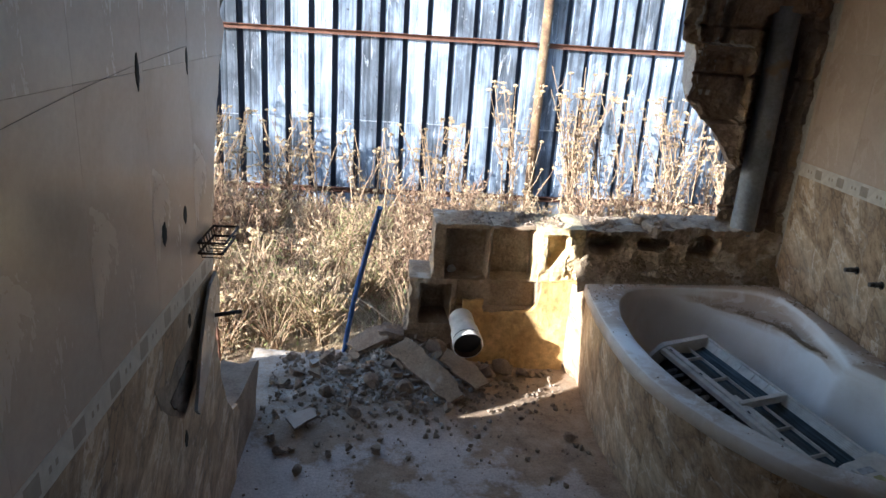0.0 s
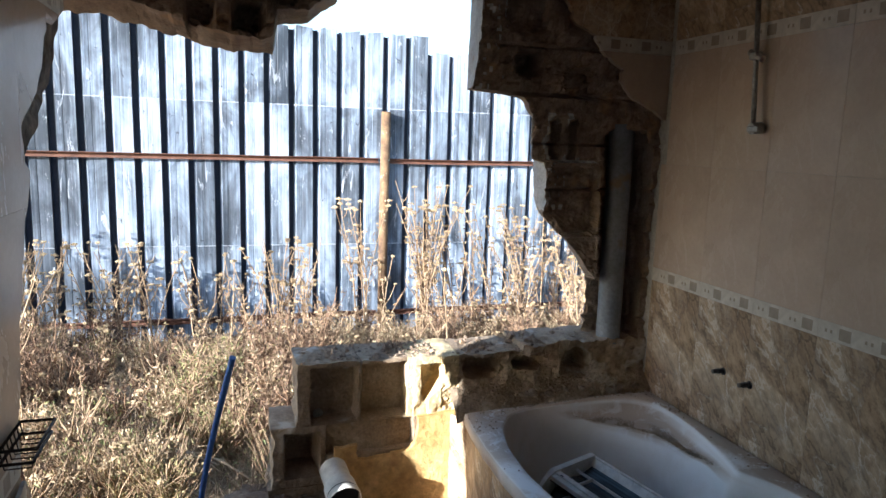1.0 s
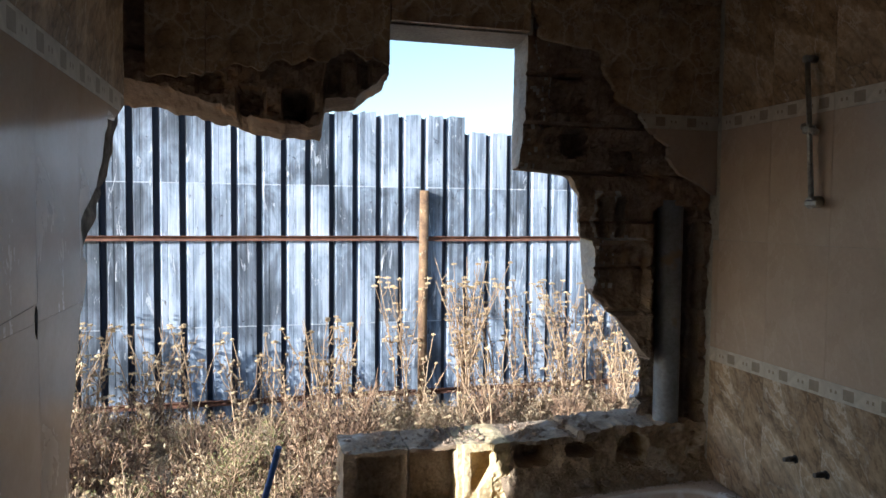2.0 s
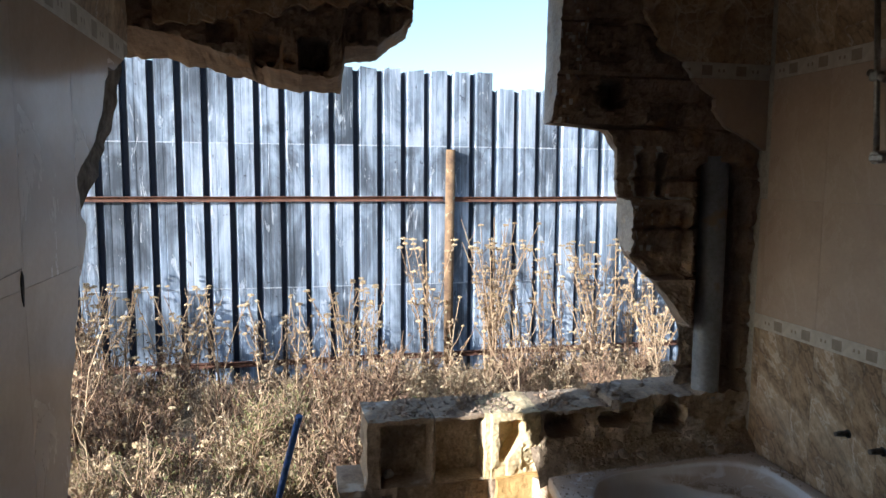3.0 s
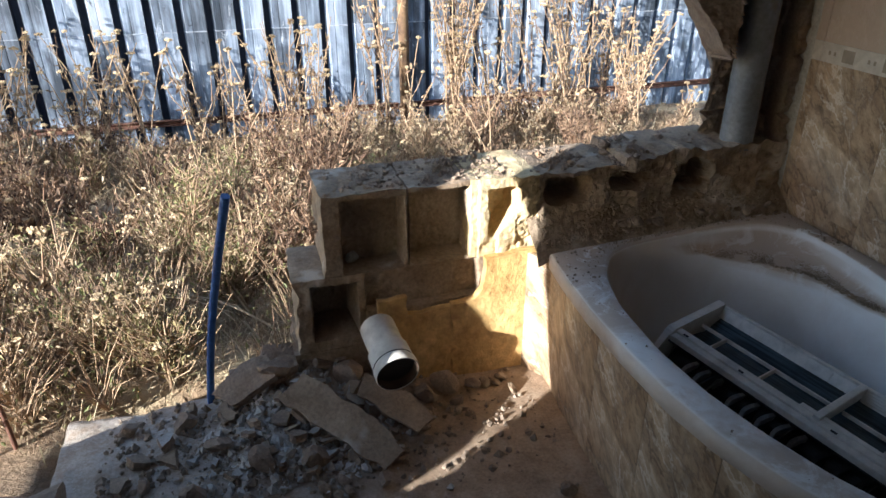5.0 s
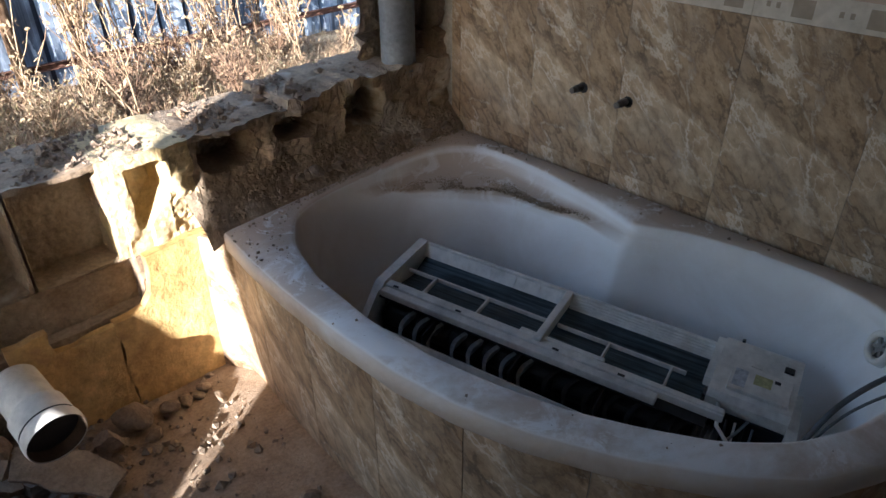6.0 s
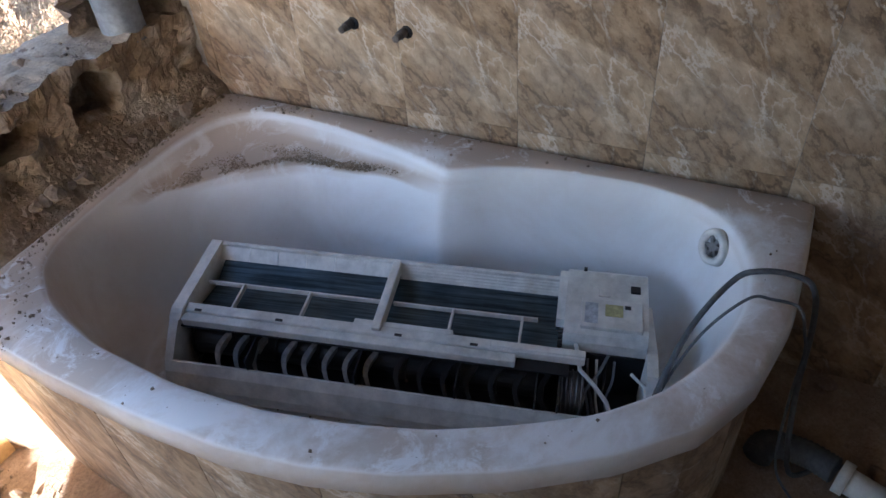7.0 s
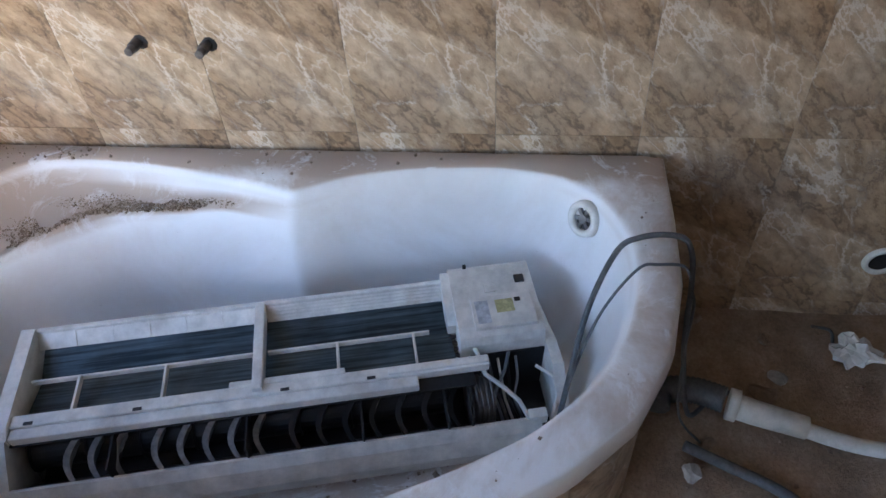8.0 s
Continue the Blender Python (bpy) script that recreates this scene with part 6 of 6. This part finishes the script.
pts = spline([(1.31, -0.52, 0.045), (1.335, -0.46, 0.04), (1.33, -0.39, 0.04), (1.29, -0.37, 0.04)], 14)
tube_into(bm, pts, 0.028, 14, taper=[1.0 + 0.12 * (k % 2) for k in range(len(pts))])
part("corrugated_hose", bm, M_CABLE, hp)
c2 = tube("floor_cable", spline([(1.20, -0.42, 0.03), (1.17, -0.50, 0.015), (1.12, -0.60, 0.012), (1.04, -0.70, 0.012)]), 0.012, M_CABLE, None, 10)
tagged(c2, "dark rubber hose lying on the dusty floor", "hose")
pp = lump("crumpled_paper", (0.085, 0.055, 0.06), 201, M_WHITE, sub=3, jag=2.6)
pp.location, pp.rotation_euler = (1.475, -0.845, 0.035), (0.35, 0.2, 0.7)
tagged(pp, "crumpled white paper lying on the floor", "litter")
pw = tube("bent_wire", spline([(1.56, -0.78, 0.015), (1.52, -0.80, 0.05), (1.49, -0.80, 0.04)]), 0.004, M_CABLE, None, 6)
tagged(pw, "short bent wire lying on the floor", "wire")
for k, (x, y, s) in enumerate(((1.35, -0.62, 0.09), (1.40, -0.66, 0.06), (1.22, -0.47, 0.05), (1.15, -0.43, 0.06), (1.52, -0.66, 0.04), (1.05, -0.55, 0.05), (1.58, -0.50, 0.06))):
    thing_lump("rubble_stone", "small broken tile lump on the floor", "rubble", (x, y, s * 0.2), (s, s * 0.8, s * 0.45), (8, 10, 50 * k), 210 + k, M_PLASTER if k % 2 else M_CONCRETE, "loose rubble")
wh = empty("wall_outlet")
tagged(wh, "open drain outlet with white collar in wall", "pipe fitting")
wm = Matrix.Translation((1.62, -0.895, 0.19)) @ pose(0, 0, 0, 0, -90, 0)
disc_ring("collar", 0.028, 0.042, -0.004, 0.008, M_WHITE, wh, wm)
# no real depth here: a black disc stands in for the bore's shade
bm = bmesh.new()
tube_into(bm, [wm @ Vector((0, 0, -0.002)), wm @ Vector((0, 0, 0.002))], 0.029, 20)
part("bore", bm, M_BLACK, wh)

# ---------------------------------------------------------------- dry weeds
def blade(vs, fs, p, h, lean, ang, w, bend):
    o = len(vs)
    d = Vector((math.cos(ang), math.sin(ang), 0))
    s = Vector((-d.y, d.x, 0)) * w
    q1 = p + d * lean * 0.4 + Vector((0, 0, h * 0.6))
    q2 = p + d * lean + Vector((0, 0, h * (1 - bend)))
    vs += [p - s, p + s, q1 - s * 0.8, q1 + s * 0.8, q2]
    fs += [(o, o + 1, o + 3, o + 2), (o + 2, o + 3, o + 4)]


def stuff_mesh(name, vs, fs, material, label, cat):
    me = bpy.data.meshes.new(name)
    me.from_pydata([tuple(v) for v in vs], [], fs)
    me.materials.append(material)
    ob = new(name, me)
    tagged(ob, label, cat, kind="stuff")


def free(x, y):
    if y < 1.34 and not (x < -0.80 and y > 0.8):
        return False
    if -1.5 < x < -1.15 and y < 1.6:
        return False
    return not (-0.15 < x < 1.9 and y < 1.56)


rng = random.Random(5)
vs, fs = [], []
n = 0
while n < 11000:
    x, y = rng.uniform(-4.0, 4.4), 1.3 + 4.75 * rng.random() ** 0.9
    if n % 6 == 0:
        x, y = rng.uniform(-1.3, 0.1), rng.uniform(1.36, 2.4)
    if not free(x, y) or abs(x) > 1.4 + y * 0.55:
        continue
    dens = 0.5 + 0.6 * noise.noise(Vector((x * 0.9, y * 0.9, 3)))
    if rng.random() > dens + 0.15:
        continue
    n += 1
    p = Vector((x, y, ground_height(x, y) - 0.01))
    h = rng.uniform(0.04, 0.20) * (1.5 if y > 4.6 else 1.0)
    blade(vs, fs, p, h, rng.uniform(0.02, 0.30), rng.uniform(0, 6.28), rng.uniform(0.0008, 0.0022), rng.uniform(0, 0.75))
# taller pale tufts near the breach and matted straw under the fence
for k in range(190):
    if k < 50:
        cx, cy, hh, ll, ww = rng.uniform(-1.6, 0.15), rng.uniform(1.65, 3.3), 0.15, 0.20, 0.0013
    else:
        cx, cy, hh, ll, ww = rng.uniform(-1.2, 3.6), rng.uniform(4.3, 5.9), 0.13, 0.50, 0.0034
    if not free(cx, cy):
        continue
    for _ in range(26):
        x, y = cx + rng.gauss(0, 0.07), cy + rng.gauss(0, 0.07)
        if free(x, y):
            blade(vs, fs, Vector((x, y, ground_height(x, y) - 0.01)), hh * rng.uniform(0.4, 1.3), ll * rng.uniform(0.1, 1.0), rng.uniform(0, 6.28), ww * rng.uniform(0.5, 1.1), rng.uniform(0, 0.6))
stuff_mesh("dry_grass", vs, fs, M_STRAW, "tangled straw-coloured dry grass", "grass")


def leafy(vs, fs, p, r, h, n, size, rng):
    for _ in range(n):
        a, q = rng.uniform(0, 6.28), r * rng.random() ** 0.6
        c = p + Vector((q * math.cos(a), q * math.sin(a), h * rng.random()))
        m = Euler((rng.uniform(-1.2, 1.2), rng.uniform(-1.2, 1.2), rng.uniform(0, 6.28))).to_matrix()
        s = size * rng.uniform(0.5, 1.3)
        o = len(vs)
        vs += [c + m @ Vector(v) for v in ((-s, 0, 0), (0, -s * 0.35, s * 0.2), (s, 0, -s * 0.1), (0, s * 0.35, s * 0.25))]
        fs += [(o, o + 1, o + 2), (o, o + 2, o + 3)]


bv, bf, gv, gf, sv, sf = [], [], [], [], [], []
for k in range(1050):
    x, y = rng.uniform(-3.6, 4.0), 1.45 + 4.5 * rng.random() ** 0.9
    if k % 7 == 0:
        x, y = rng.uniform(-1.4, -0.2), rng.uniform(1.42, 2.2)
    if not free(x, y) or abs(x) > 1.3 + y * 0.55:
        continue
    if ((x + 0.95) / 0.85) ** 2 + ((y - 3.95) / 0.5) ** 2 < 1 or ((x + 0.5) / 0.35) ** 2 + ((y - 1.75) / 0.3) ** 2 < 1:
        continue
    p = Vector((x, y, ground_height(x, y)))
    left = x < 0.2 and y < 4.2
    h = rng.uniform(0.12, 0.46) * (0.8 if x < -1.2 and y < 4.8 else 0.75 if left else 0.35 if y > 4.6 else 0.5)
    green = rng.random() < (0.70 if (-1.4 < x < 0.4 and y < 3.6) else 0.12)
    r = rng.uniform(0.08, 0.2)
    leafy(gv if green else bv, gf if green else bf, p, r, h, 20, 0.015 if green else 0.021, rng)
    for q in range(12):
        a = rng.uniform(0, 6.28)
        tip = p + Vector((r * math.cos(a), r * math.sin(a), h * rng.uniform(0.8, 1.25)))
        o = len(sv)
        w = 0.0022
        sv += [p + Vector((w, 0, 0)), p + Vector((-w, w, 0)), p + Vector((0, -w, 0)), (p + tip) / 2 + Vector((w, 0, 0.04)), (p + tip) / 2 + Vector((-w, w, 0.04)), (p + tip) / 2 + Vector((0, -w, 0.04)), tip]
        sf += [(o, o + 1, o + 4, o + 3), (o + 1, o + 2, o + 5, o + 4), (o + 2, o, o + 3, o + 5), (o + 3, o + 4, o + 6), (o + 4, o + 5, o + 6), (o + 5, o + 3, o + 6)]
stuff_mesh("withered_undergrowth", bv, bf, M_BROWN, "withered brown weed leaves", "weeds")
stuff_mesh("green_weeds", gv, gf, M_GREEN, "low dusty green weeds among dry grass", "weeds")
stuff_mesh("weed_stems", sv, sf, M_STALK, "thin dry tangled weed stems", "weeds")


def tall_weed(seed, height):
    """A dry umbel weed: stalk with side branches, and a head of small florets on each tip."""
    rng = random.Random(seed)
    root = empty("dry_weed")
    tagged(root, "tall dried weed stalk with pale flower heads", "plant", "dry weeds along the fence")
    bs, bh, bl = bmesh.new(), bmesh.new(), bmesh.new()
    tips = []
    for s in range(rng.randint(2, 4)):
        a0 = rng.uniform(0, 6.28)
        lean = Vector((math.cos(a0), math.sin(a0), 0)) * rng.uniform(0.06, 0.42) * height * 0.7
        hh = height * rng.uniform(0.7, 1.0)
        pts = [lean * f * f + Vector((0.012 * rng.uniform(-1, 1), 0.012 * rng.uniform(-1, 1), hh * f)) for f in (0, 0.25, 0.5, 0.75, 1.0)]
        tube_into(bs, pts, 0.0062, 5, False, (1.2, 1.0, 0.85, 0.65, 0.5))
        tips.append(pts[-1])
        for b in range(rng.randint(3, 6) if height > 1.1 else 2):
            f = rng.uniform(0.35, 0.92)
            p = lean * f * f + Vector((0, 0, hh * f))
            a = rng.uniform(0, 6.28)
            ln = rng.uniform(0.08, 0.24) * (1.2 - f * 0.5)
            q = p + Vector((math.cos(a) * ln * 0.55, math.sin(a) * ln * 0.55, ln))
            tube_into(bs, [p, (p + q) / 2 + Vector((math.cos(a), math.sin(a), 0)) * 0.015, q], 0.0042, 4, False, (1, 0.8, 0.6))
            tips.append(q)
        for b in range(44):
            f = rng.uniform(0.02, 0.85)
            c = lean * f * f + Vector((rng.uniform(-0.045, 0.045), rng.uniform(-0.045, 0.045), hh * f))
            m = Euler((rng.uniform(-1.4, 1.4), rng.uniform(-1.4, 1.4), rng.uniform(0, 6))).to_matrix()
            z = rng.uniform(0.012, 0.034)
            v = [bl.verts.new(c + m @ Vector(w)) for w in ((-z, 0, 0), (0, -z * 0.3, 0.005), (z, 0, 0), (0, z * 0.3, 0.008))]
            bl.faces.new(v)
    for t in tips:
        if rng.random() < 0.3:
            continue
        r = rng.uniform(0.024, 0.042) if height > 1.1 else rng.uniform(0.010, 0.022)
        for q in range(22):
            a, u = rng.uniform(0, 6.28), r * rng.random() ** 0.5
            c = t + Vector((u * math.cos(a), u * math.sin(a), 0.012 - u * 0.35 + rng.uniform(-0.004, 0.004)))
            z = rng.uniform(0.005, 0.010)
            v = [bh.verts.new(c + Vector(w) * z) for w in ((1, 0, 0), (-0.5, 0.9, 0.3), (-0.5, -0.9, 0.2), (0, 0, 1.1), (0.1, 0.1, -1.2))]
            for f in ((0, 1, 3), (1, 2, 3), (2, 0, 3), (1, 0, 4), (2, 1, 4), (0, 2, 4)):
                bh.faces.new([v[i] for i in f])
    tagged(part("stalk", bs, M_STALK, root), kind="stuff")
    tagged(part("flower_head", bh, M_HEAD, root, "pale dried flower heads"), kind="stuff")
    tagged(part("leaves", bl, M_BROWN, root, "shrivelled brown leaves"), kind="stuff")
    return root


kinds = [tall_weed(300 + k, h) for k, h in enumerate((1.3, 1.55, 1.8, 1.4, 1.0, 1.7, 1.9, 0.6))]
spots = []
wr_ = random.Random(12)
# clumps along the fence: x, y, spread, count, kinds
for cx, cy, sp, n, pick in ((-2.35, 4.3, 0.40, 6, (0, 3, 1)), (-2.75, 5.2, 0.25, 6, (1, 5)), (-2.55, 5.0, 0.30, 9, (0, 3, 1)), (-1.95, 5.2, 0.28, 6, (0, 3)), (-2.3, 4.0, 0.45, 3, (4, 0)), (-1.35, 5.3, 0.2, 4, (3, 0)), (-0.55, 5.5, 0.25, 3, (4,)), (0.28, 5.4, 0.10, 3, (3, 0)), (1.02, 5.35, 0.08, 3, (2, 5)), (1.72, 5.3, 0.12, 5, (5, 2, 6)), (2.05, 5.45, 0.15, 3, (1, 5)), (2.45, 5.2, 0.18, 4, (1, 3)), (2.95, 5.35, 0.14, 4, (5, 1)), (3.5, 5.3, 0.25, 6, (0, 3)), (-1.6, 3.0, 0.35, 2, (4, 7)), (-0.7, 4.6, 0.5, 7, (7, 4)), (1.2, 4.4, 0.6, 8, (7, 7, 4)), (2.4, 4.5, 0.5, 8, (7, 4)), (-1.2, 2.2, 0.35, 2, (7,))):
    for _ in range(n):
        spots.append((cx + wr_.gauss(0, sp), min(5.85, cy + wr_.gauss(0, sp * 0.7)), wr_.choice(pick)))
first = set()
for x, y, k in spots:
    m = pose(x, y, ground_height(x, y) - 0.02, 0, 0, wr_.uniform(0, 360))
    if k in first:
        copy_thing(kinds[k], m @ Matrix.Diagonal((1, 1, 1, 1)))
    else:
        first.add(k)
        kinds[k].matrix_basis = m


def bushy_weed(seed, height, name="withered_bush", label="withered reddish-brown branching weed with pale flat heads", group="withered weeds in the yard", mats=(M_REDSTALK, M_UMBER), slim=1.0, leaf_size=1.0, heads=0.03):
    """A withered many-branched weed: reddish stems, curled dark leaves, a few flat pale heads."""
    rng = random.Random(seed)
    root = empty(name)
    tagged(root, label, "plant", group)
    bs, bh, bl = bmesh.new(), bmesh.new(), bmesh.new()

    def leaf(c, z):
        m = Euler((rng.uniform(-1.5, 1.5), rng.uniform(-1.5, 1.5), rng.uniform(0, 6))).to_matrix()
        v = [bl.verts.new(c + m @ Vector(w)) for w in ((-z, 0, 0), (-0.2 * z, -z * 0.4, z * 0.25), (z, 0, 0.1 * z), (0.1 * z, z * 0.35, z * 0.3))]
        bl.faces.new((v[0], v[1], v[2]))
        bl.faces.new((v[0], v[2], v[3]))

    for s in range(rng.randint(4, 6)):
        a0 = rng.uniform(0, 6.28)
        lean = Vector((math.cos(a0), math.sin(a0), 0)) * rng.uniform(0.05, 0.34) * height * slim
        hh = height * rng.uniform(0.6, 1.0)
        at = lambda f: lean * f ** 1.4 + Vector((0, 0, hh * f))
        tube_into(bs, [at(f) + Vector((rng.uniform(-1, 1), rng.uniform(-1, 1), 0)) * 0.012 for f in (0, 0.3, 0.6, 0.85, 1.0)], 0.0055, 5, False, (1.2, 1.0, 0.8, 0.6, 0.4))
        tips = [at(1.0)]
        for b in range(rng.randint(7, 10)):
            f = rng.uniform(0.15, 0.95)
            p, a, ln = at(f), rng.uniform(0, 6.28), rng.uniform(0.10, 0.26) * (1.25 - 0.6 * f)
            q = p + Vector((math.cos(a) * ln * 0.8, math.sin(a) * ln * 0.8, ln * 0.8))
            mid = (p + q) / 2 + Vector((math.cos(a), math.sin(a), -0.4)) * 0.02
            tube_into(bs, [p, mid, q], 0.0028, 4, False, (1, 0.8, 0.5))
            tips.append(q)
            for _ in range(7):
                g = rng.random()
                leaf(p + (q - p) * g + Vector((rng.uniform(-1, 1), rng.uniform(-1, 1), rng.uniform(-1, 1))) * 0.022, rng.uniform(0.010, 0.026) * leaf_size)
        for t in tips:
            if rng.random() > heads or t.z < 0.45 * height:
                continue
            r = rng.uniform(0.018, 0.034)
            for q in range(16):
                a, u = rng.uniform(0, 6.28), r * rng.random() ** 0.5
                c = t + Vector((u * math.cos(a), u * math.sin(a), 0.010 - u * 0.2))
                z = rng.uniform(0.005, 0.009)
                v = [bh.verts.new(c + Vector(w) * z) for w in ((1, 0, 0), (-0.5, 0.9, 0.3), (-0.5, -0.9, 0.2), (0, 0, 1.0), (0.1, 0.1, -1.0))]
                for f in ((0, 1, 3), (1, 2, 3), (2, 0, 3), (1, 0, 4), (2, 1, 4), (0, 2, 4)):
                    bh.faces.new([v[i] for i in f])
    tagged(part("stem", bs, mats[0], root), kind="stuff")
    if bh.verts:
        tagged(part("flower_head", bh, M_HEAD, root, "flat pale dried flower heads"), kind="stuff")
    else:
        bh.free()
    tagged(part("leaves", bl, mats[1], root, "small curled leaves"), kind="stuff")
    return root


bushes = [bushy_weed(500 + k, h) for k, h in enumerate((0.95, 0.8, 0.6, 0.42))]
used = set()
# x, y, spread, count, kinds
for cx, cy, sp, n, pick in ((-2.25, 4.4, 0.28, 9, (0, 1)), (-1.95, 3.5, 0.25, 8, (1, 2)), (-1.75, 2.8, 0.20, 5, (2, 3)), (-1.25, 4.9, 0.25, 4, (3, 2)), (-0.2, 4.6, 0.35, 5, (2, 3)), (0.15, 3.4, 0.25, 5, (1, 2)), (-0.05, 2.4, 0.15, 3, (2, 3)), (1.3, 4.6, 0.5, 5, (2, 3)), (-0.9, 2.5, 0.30, 3, (3, 2)), (-1.45, 3.4, 0.3, 7, (1, 2)), (2.4, 4.8, 0.4, 5, (2, 3))):
    for _ in range(n):
        x, y, k = cx + wr_.gauss(0, sp), cy + wr_.gauss(0, sp), wr_.choice(pick)
        if not free(x, y):
            continue
        m = pose(x, y, ground_height(x, y) - 0.02, 0, 0, wr_.uniform(0, 360))
        if k in used:
            copy_thing(bushes[k], m)
        else:
            used.add(k)
            bushes[k].matrix_basis = m

leafy_kinds = [bushy_weed(540 + k, h, "yellowing_weed", "low branching weed with small yellow-green leaves", "yellowing weeds in the yard", (M_STALK, M_OLIVE if k % 2 else M_GREEN), 0.7, 0.62, 0.03) for k, h in enumerate((0.62, 0.5, 0.4, 0.3))]
straw_kinds = [bushy_weed(560 + k, h, "straw_weed", "dry straw-coloured branching weed", "dry straw weeds in the yard", (M_STALK, M_STRAW), 0.9, 0.7, 0.08) for k, h in enumerate((0.52, 0.38, 0.26))]
used = set()
# x, y, spread, count, kinds
for pool, rows in ((leafy_kinds, ((-0.95, 2.6, 0.30, 5, (1, 2, 3)), (-0.40, 3.0, 0.22, 8, (0, 1, 2)), (-0.85, 1.95, 0.22, 4, (2, 3)), (-0.35, 2.2, 0.22, 5, (1, 2, 3)), (0.0, 3.7, 0.3, 5, (1, 2)), (-1.5, 4.4, 0.3, 5, (1, 2)), (-0.7, 1.62, 0.15, 5, (3,)))),
                   (straw_kinds, ((-1.3, 2.3, 0.25, 7, (1, 2)), (-0.15, 2.8, 0.25, 8, (0, 1)), (0.4, 4.3, 0.5, 9, (0, 1)), (1.6, 4.9, 0.5, 10, (1, 2)), (2.7, 5.1, 0.45, 12, (1, 2)), (-1.0, 4.9, 0.5, 5, (1, 2)), (-1.9, 4.7, 0.35, 8, (0,)), (-0.55, 1.75, 0.2, 5, (2,))))):
    for cx, cy, sp, n, pick in rows:
        for _ in range(n):
            x, y, k = cx + wr_.gauss(0, sp), min(5.85, cy + wr_.gauss(0, sp)), wr_.choice(pick)
            if not free(x, y):
                continue
            m = pose(x, y, ground_height(x, y) - 0.02, 0, 0, wr_.uniform(0, 360))
            if pool[k].name in used:
                copy_thing(pool[k], m)
            else:
                used.add(pool[k].name)
                pool[k].matrix_basis = m

# bare stalks fallen across the undergrowth
for k, (x, y, a, ln) in enumerate(((-0.95, 2.15, -30, 0.75), (-0.35, 1.62, 160, 0.55), (-0.15, 1.75, 150, 0.50), (-1.2, 1.75, 15, 0.6), (-0.6, 2.3, -60, 0.6), (-0.25, 2.0, 120, 0.45))):
    fr = random.Random(900 + k)
    bm = bmesh.new()
    d = Vector((math.cos(radians(a)), math.sin(radians(a)), 0))
    p0 = Vector((x, y, ground_height(x, y) + 0.02))
    pts = [p0 + d * ln * f + Vector((0, 0, 0.28 * math.sin(f * 2.2) * ln + 0.02 * fr.uniform(-1, 1))) for f in (0, 0.25, 0.5, 0.75, 1.0)]
    tube_into(bm, pts, 0.0045, 5, False, (1.1, 1, 0.8, 0.6, 0.4))
    for q in (1, 2, 3):
        e = pts[q] + d * 0.10 + Vector((fr.uniform(-0.08, 0.08), fr.uniform(-0.08, 0.08), fr.uniform(0.0, 0.09)))
        tube_into(bm, [pts[q], (pts[q] + e) / 2 + Vector((0, 0, 0.01)), e], 0.0025, 4, False, (1, 0.8, 0.5))
    ob = part("fallen_stalk", bm, M_STRAW)
    tagged(ob, "pale dry stalk fallen across the weeds", "plant", "fallen dry stalks")

# bent bars standing in the weeds beside the broken wall
rod = empty("reinforcing_bar")
tagged(rod, "dark bent steel bar standing in the weeds", "rod")
tube("bar", spline([(-1.1, 1.328, 0.455), (-1.1, 1.315, 0.27), (-1.095, 1.325, 0.10), (-1.085, 1.34, -0.20)]), 0.007, M_WIRE, rod, 8)
tube("tip", [(-1.1, 1.328, 0.450), (-1.1, 1.330, 0.490)], 0.008, M_WHITE, rod, 8)
rod2 = tube("reinforcing_bar", spline([(-1.075, 1.35, 0.43), (-1.05, 1.36, 0.46), (-1.02, 1.365, 0.36), (-0.995, 1.375, 0.15), (-0.985, 1.375, -0.20)]), 0.008, M_RUST, None, 8)
tagged(rod2, "rusty bent steel bar standing in the weeds", "rod")
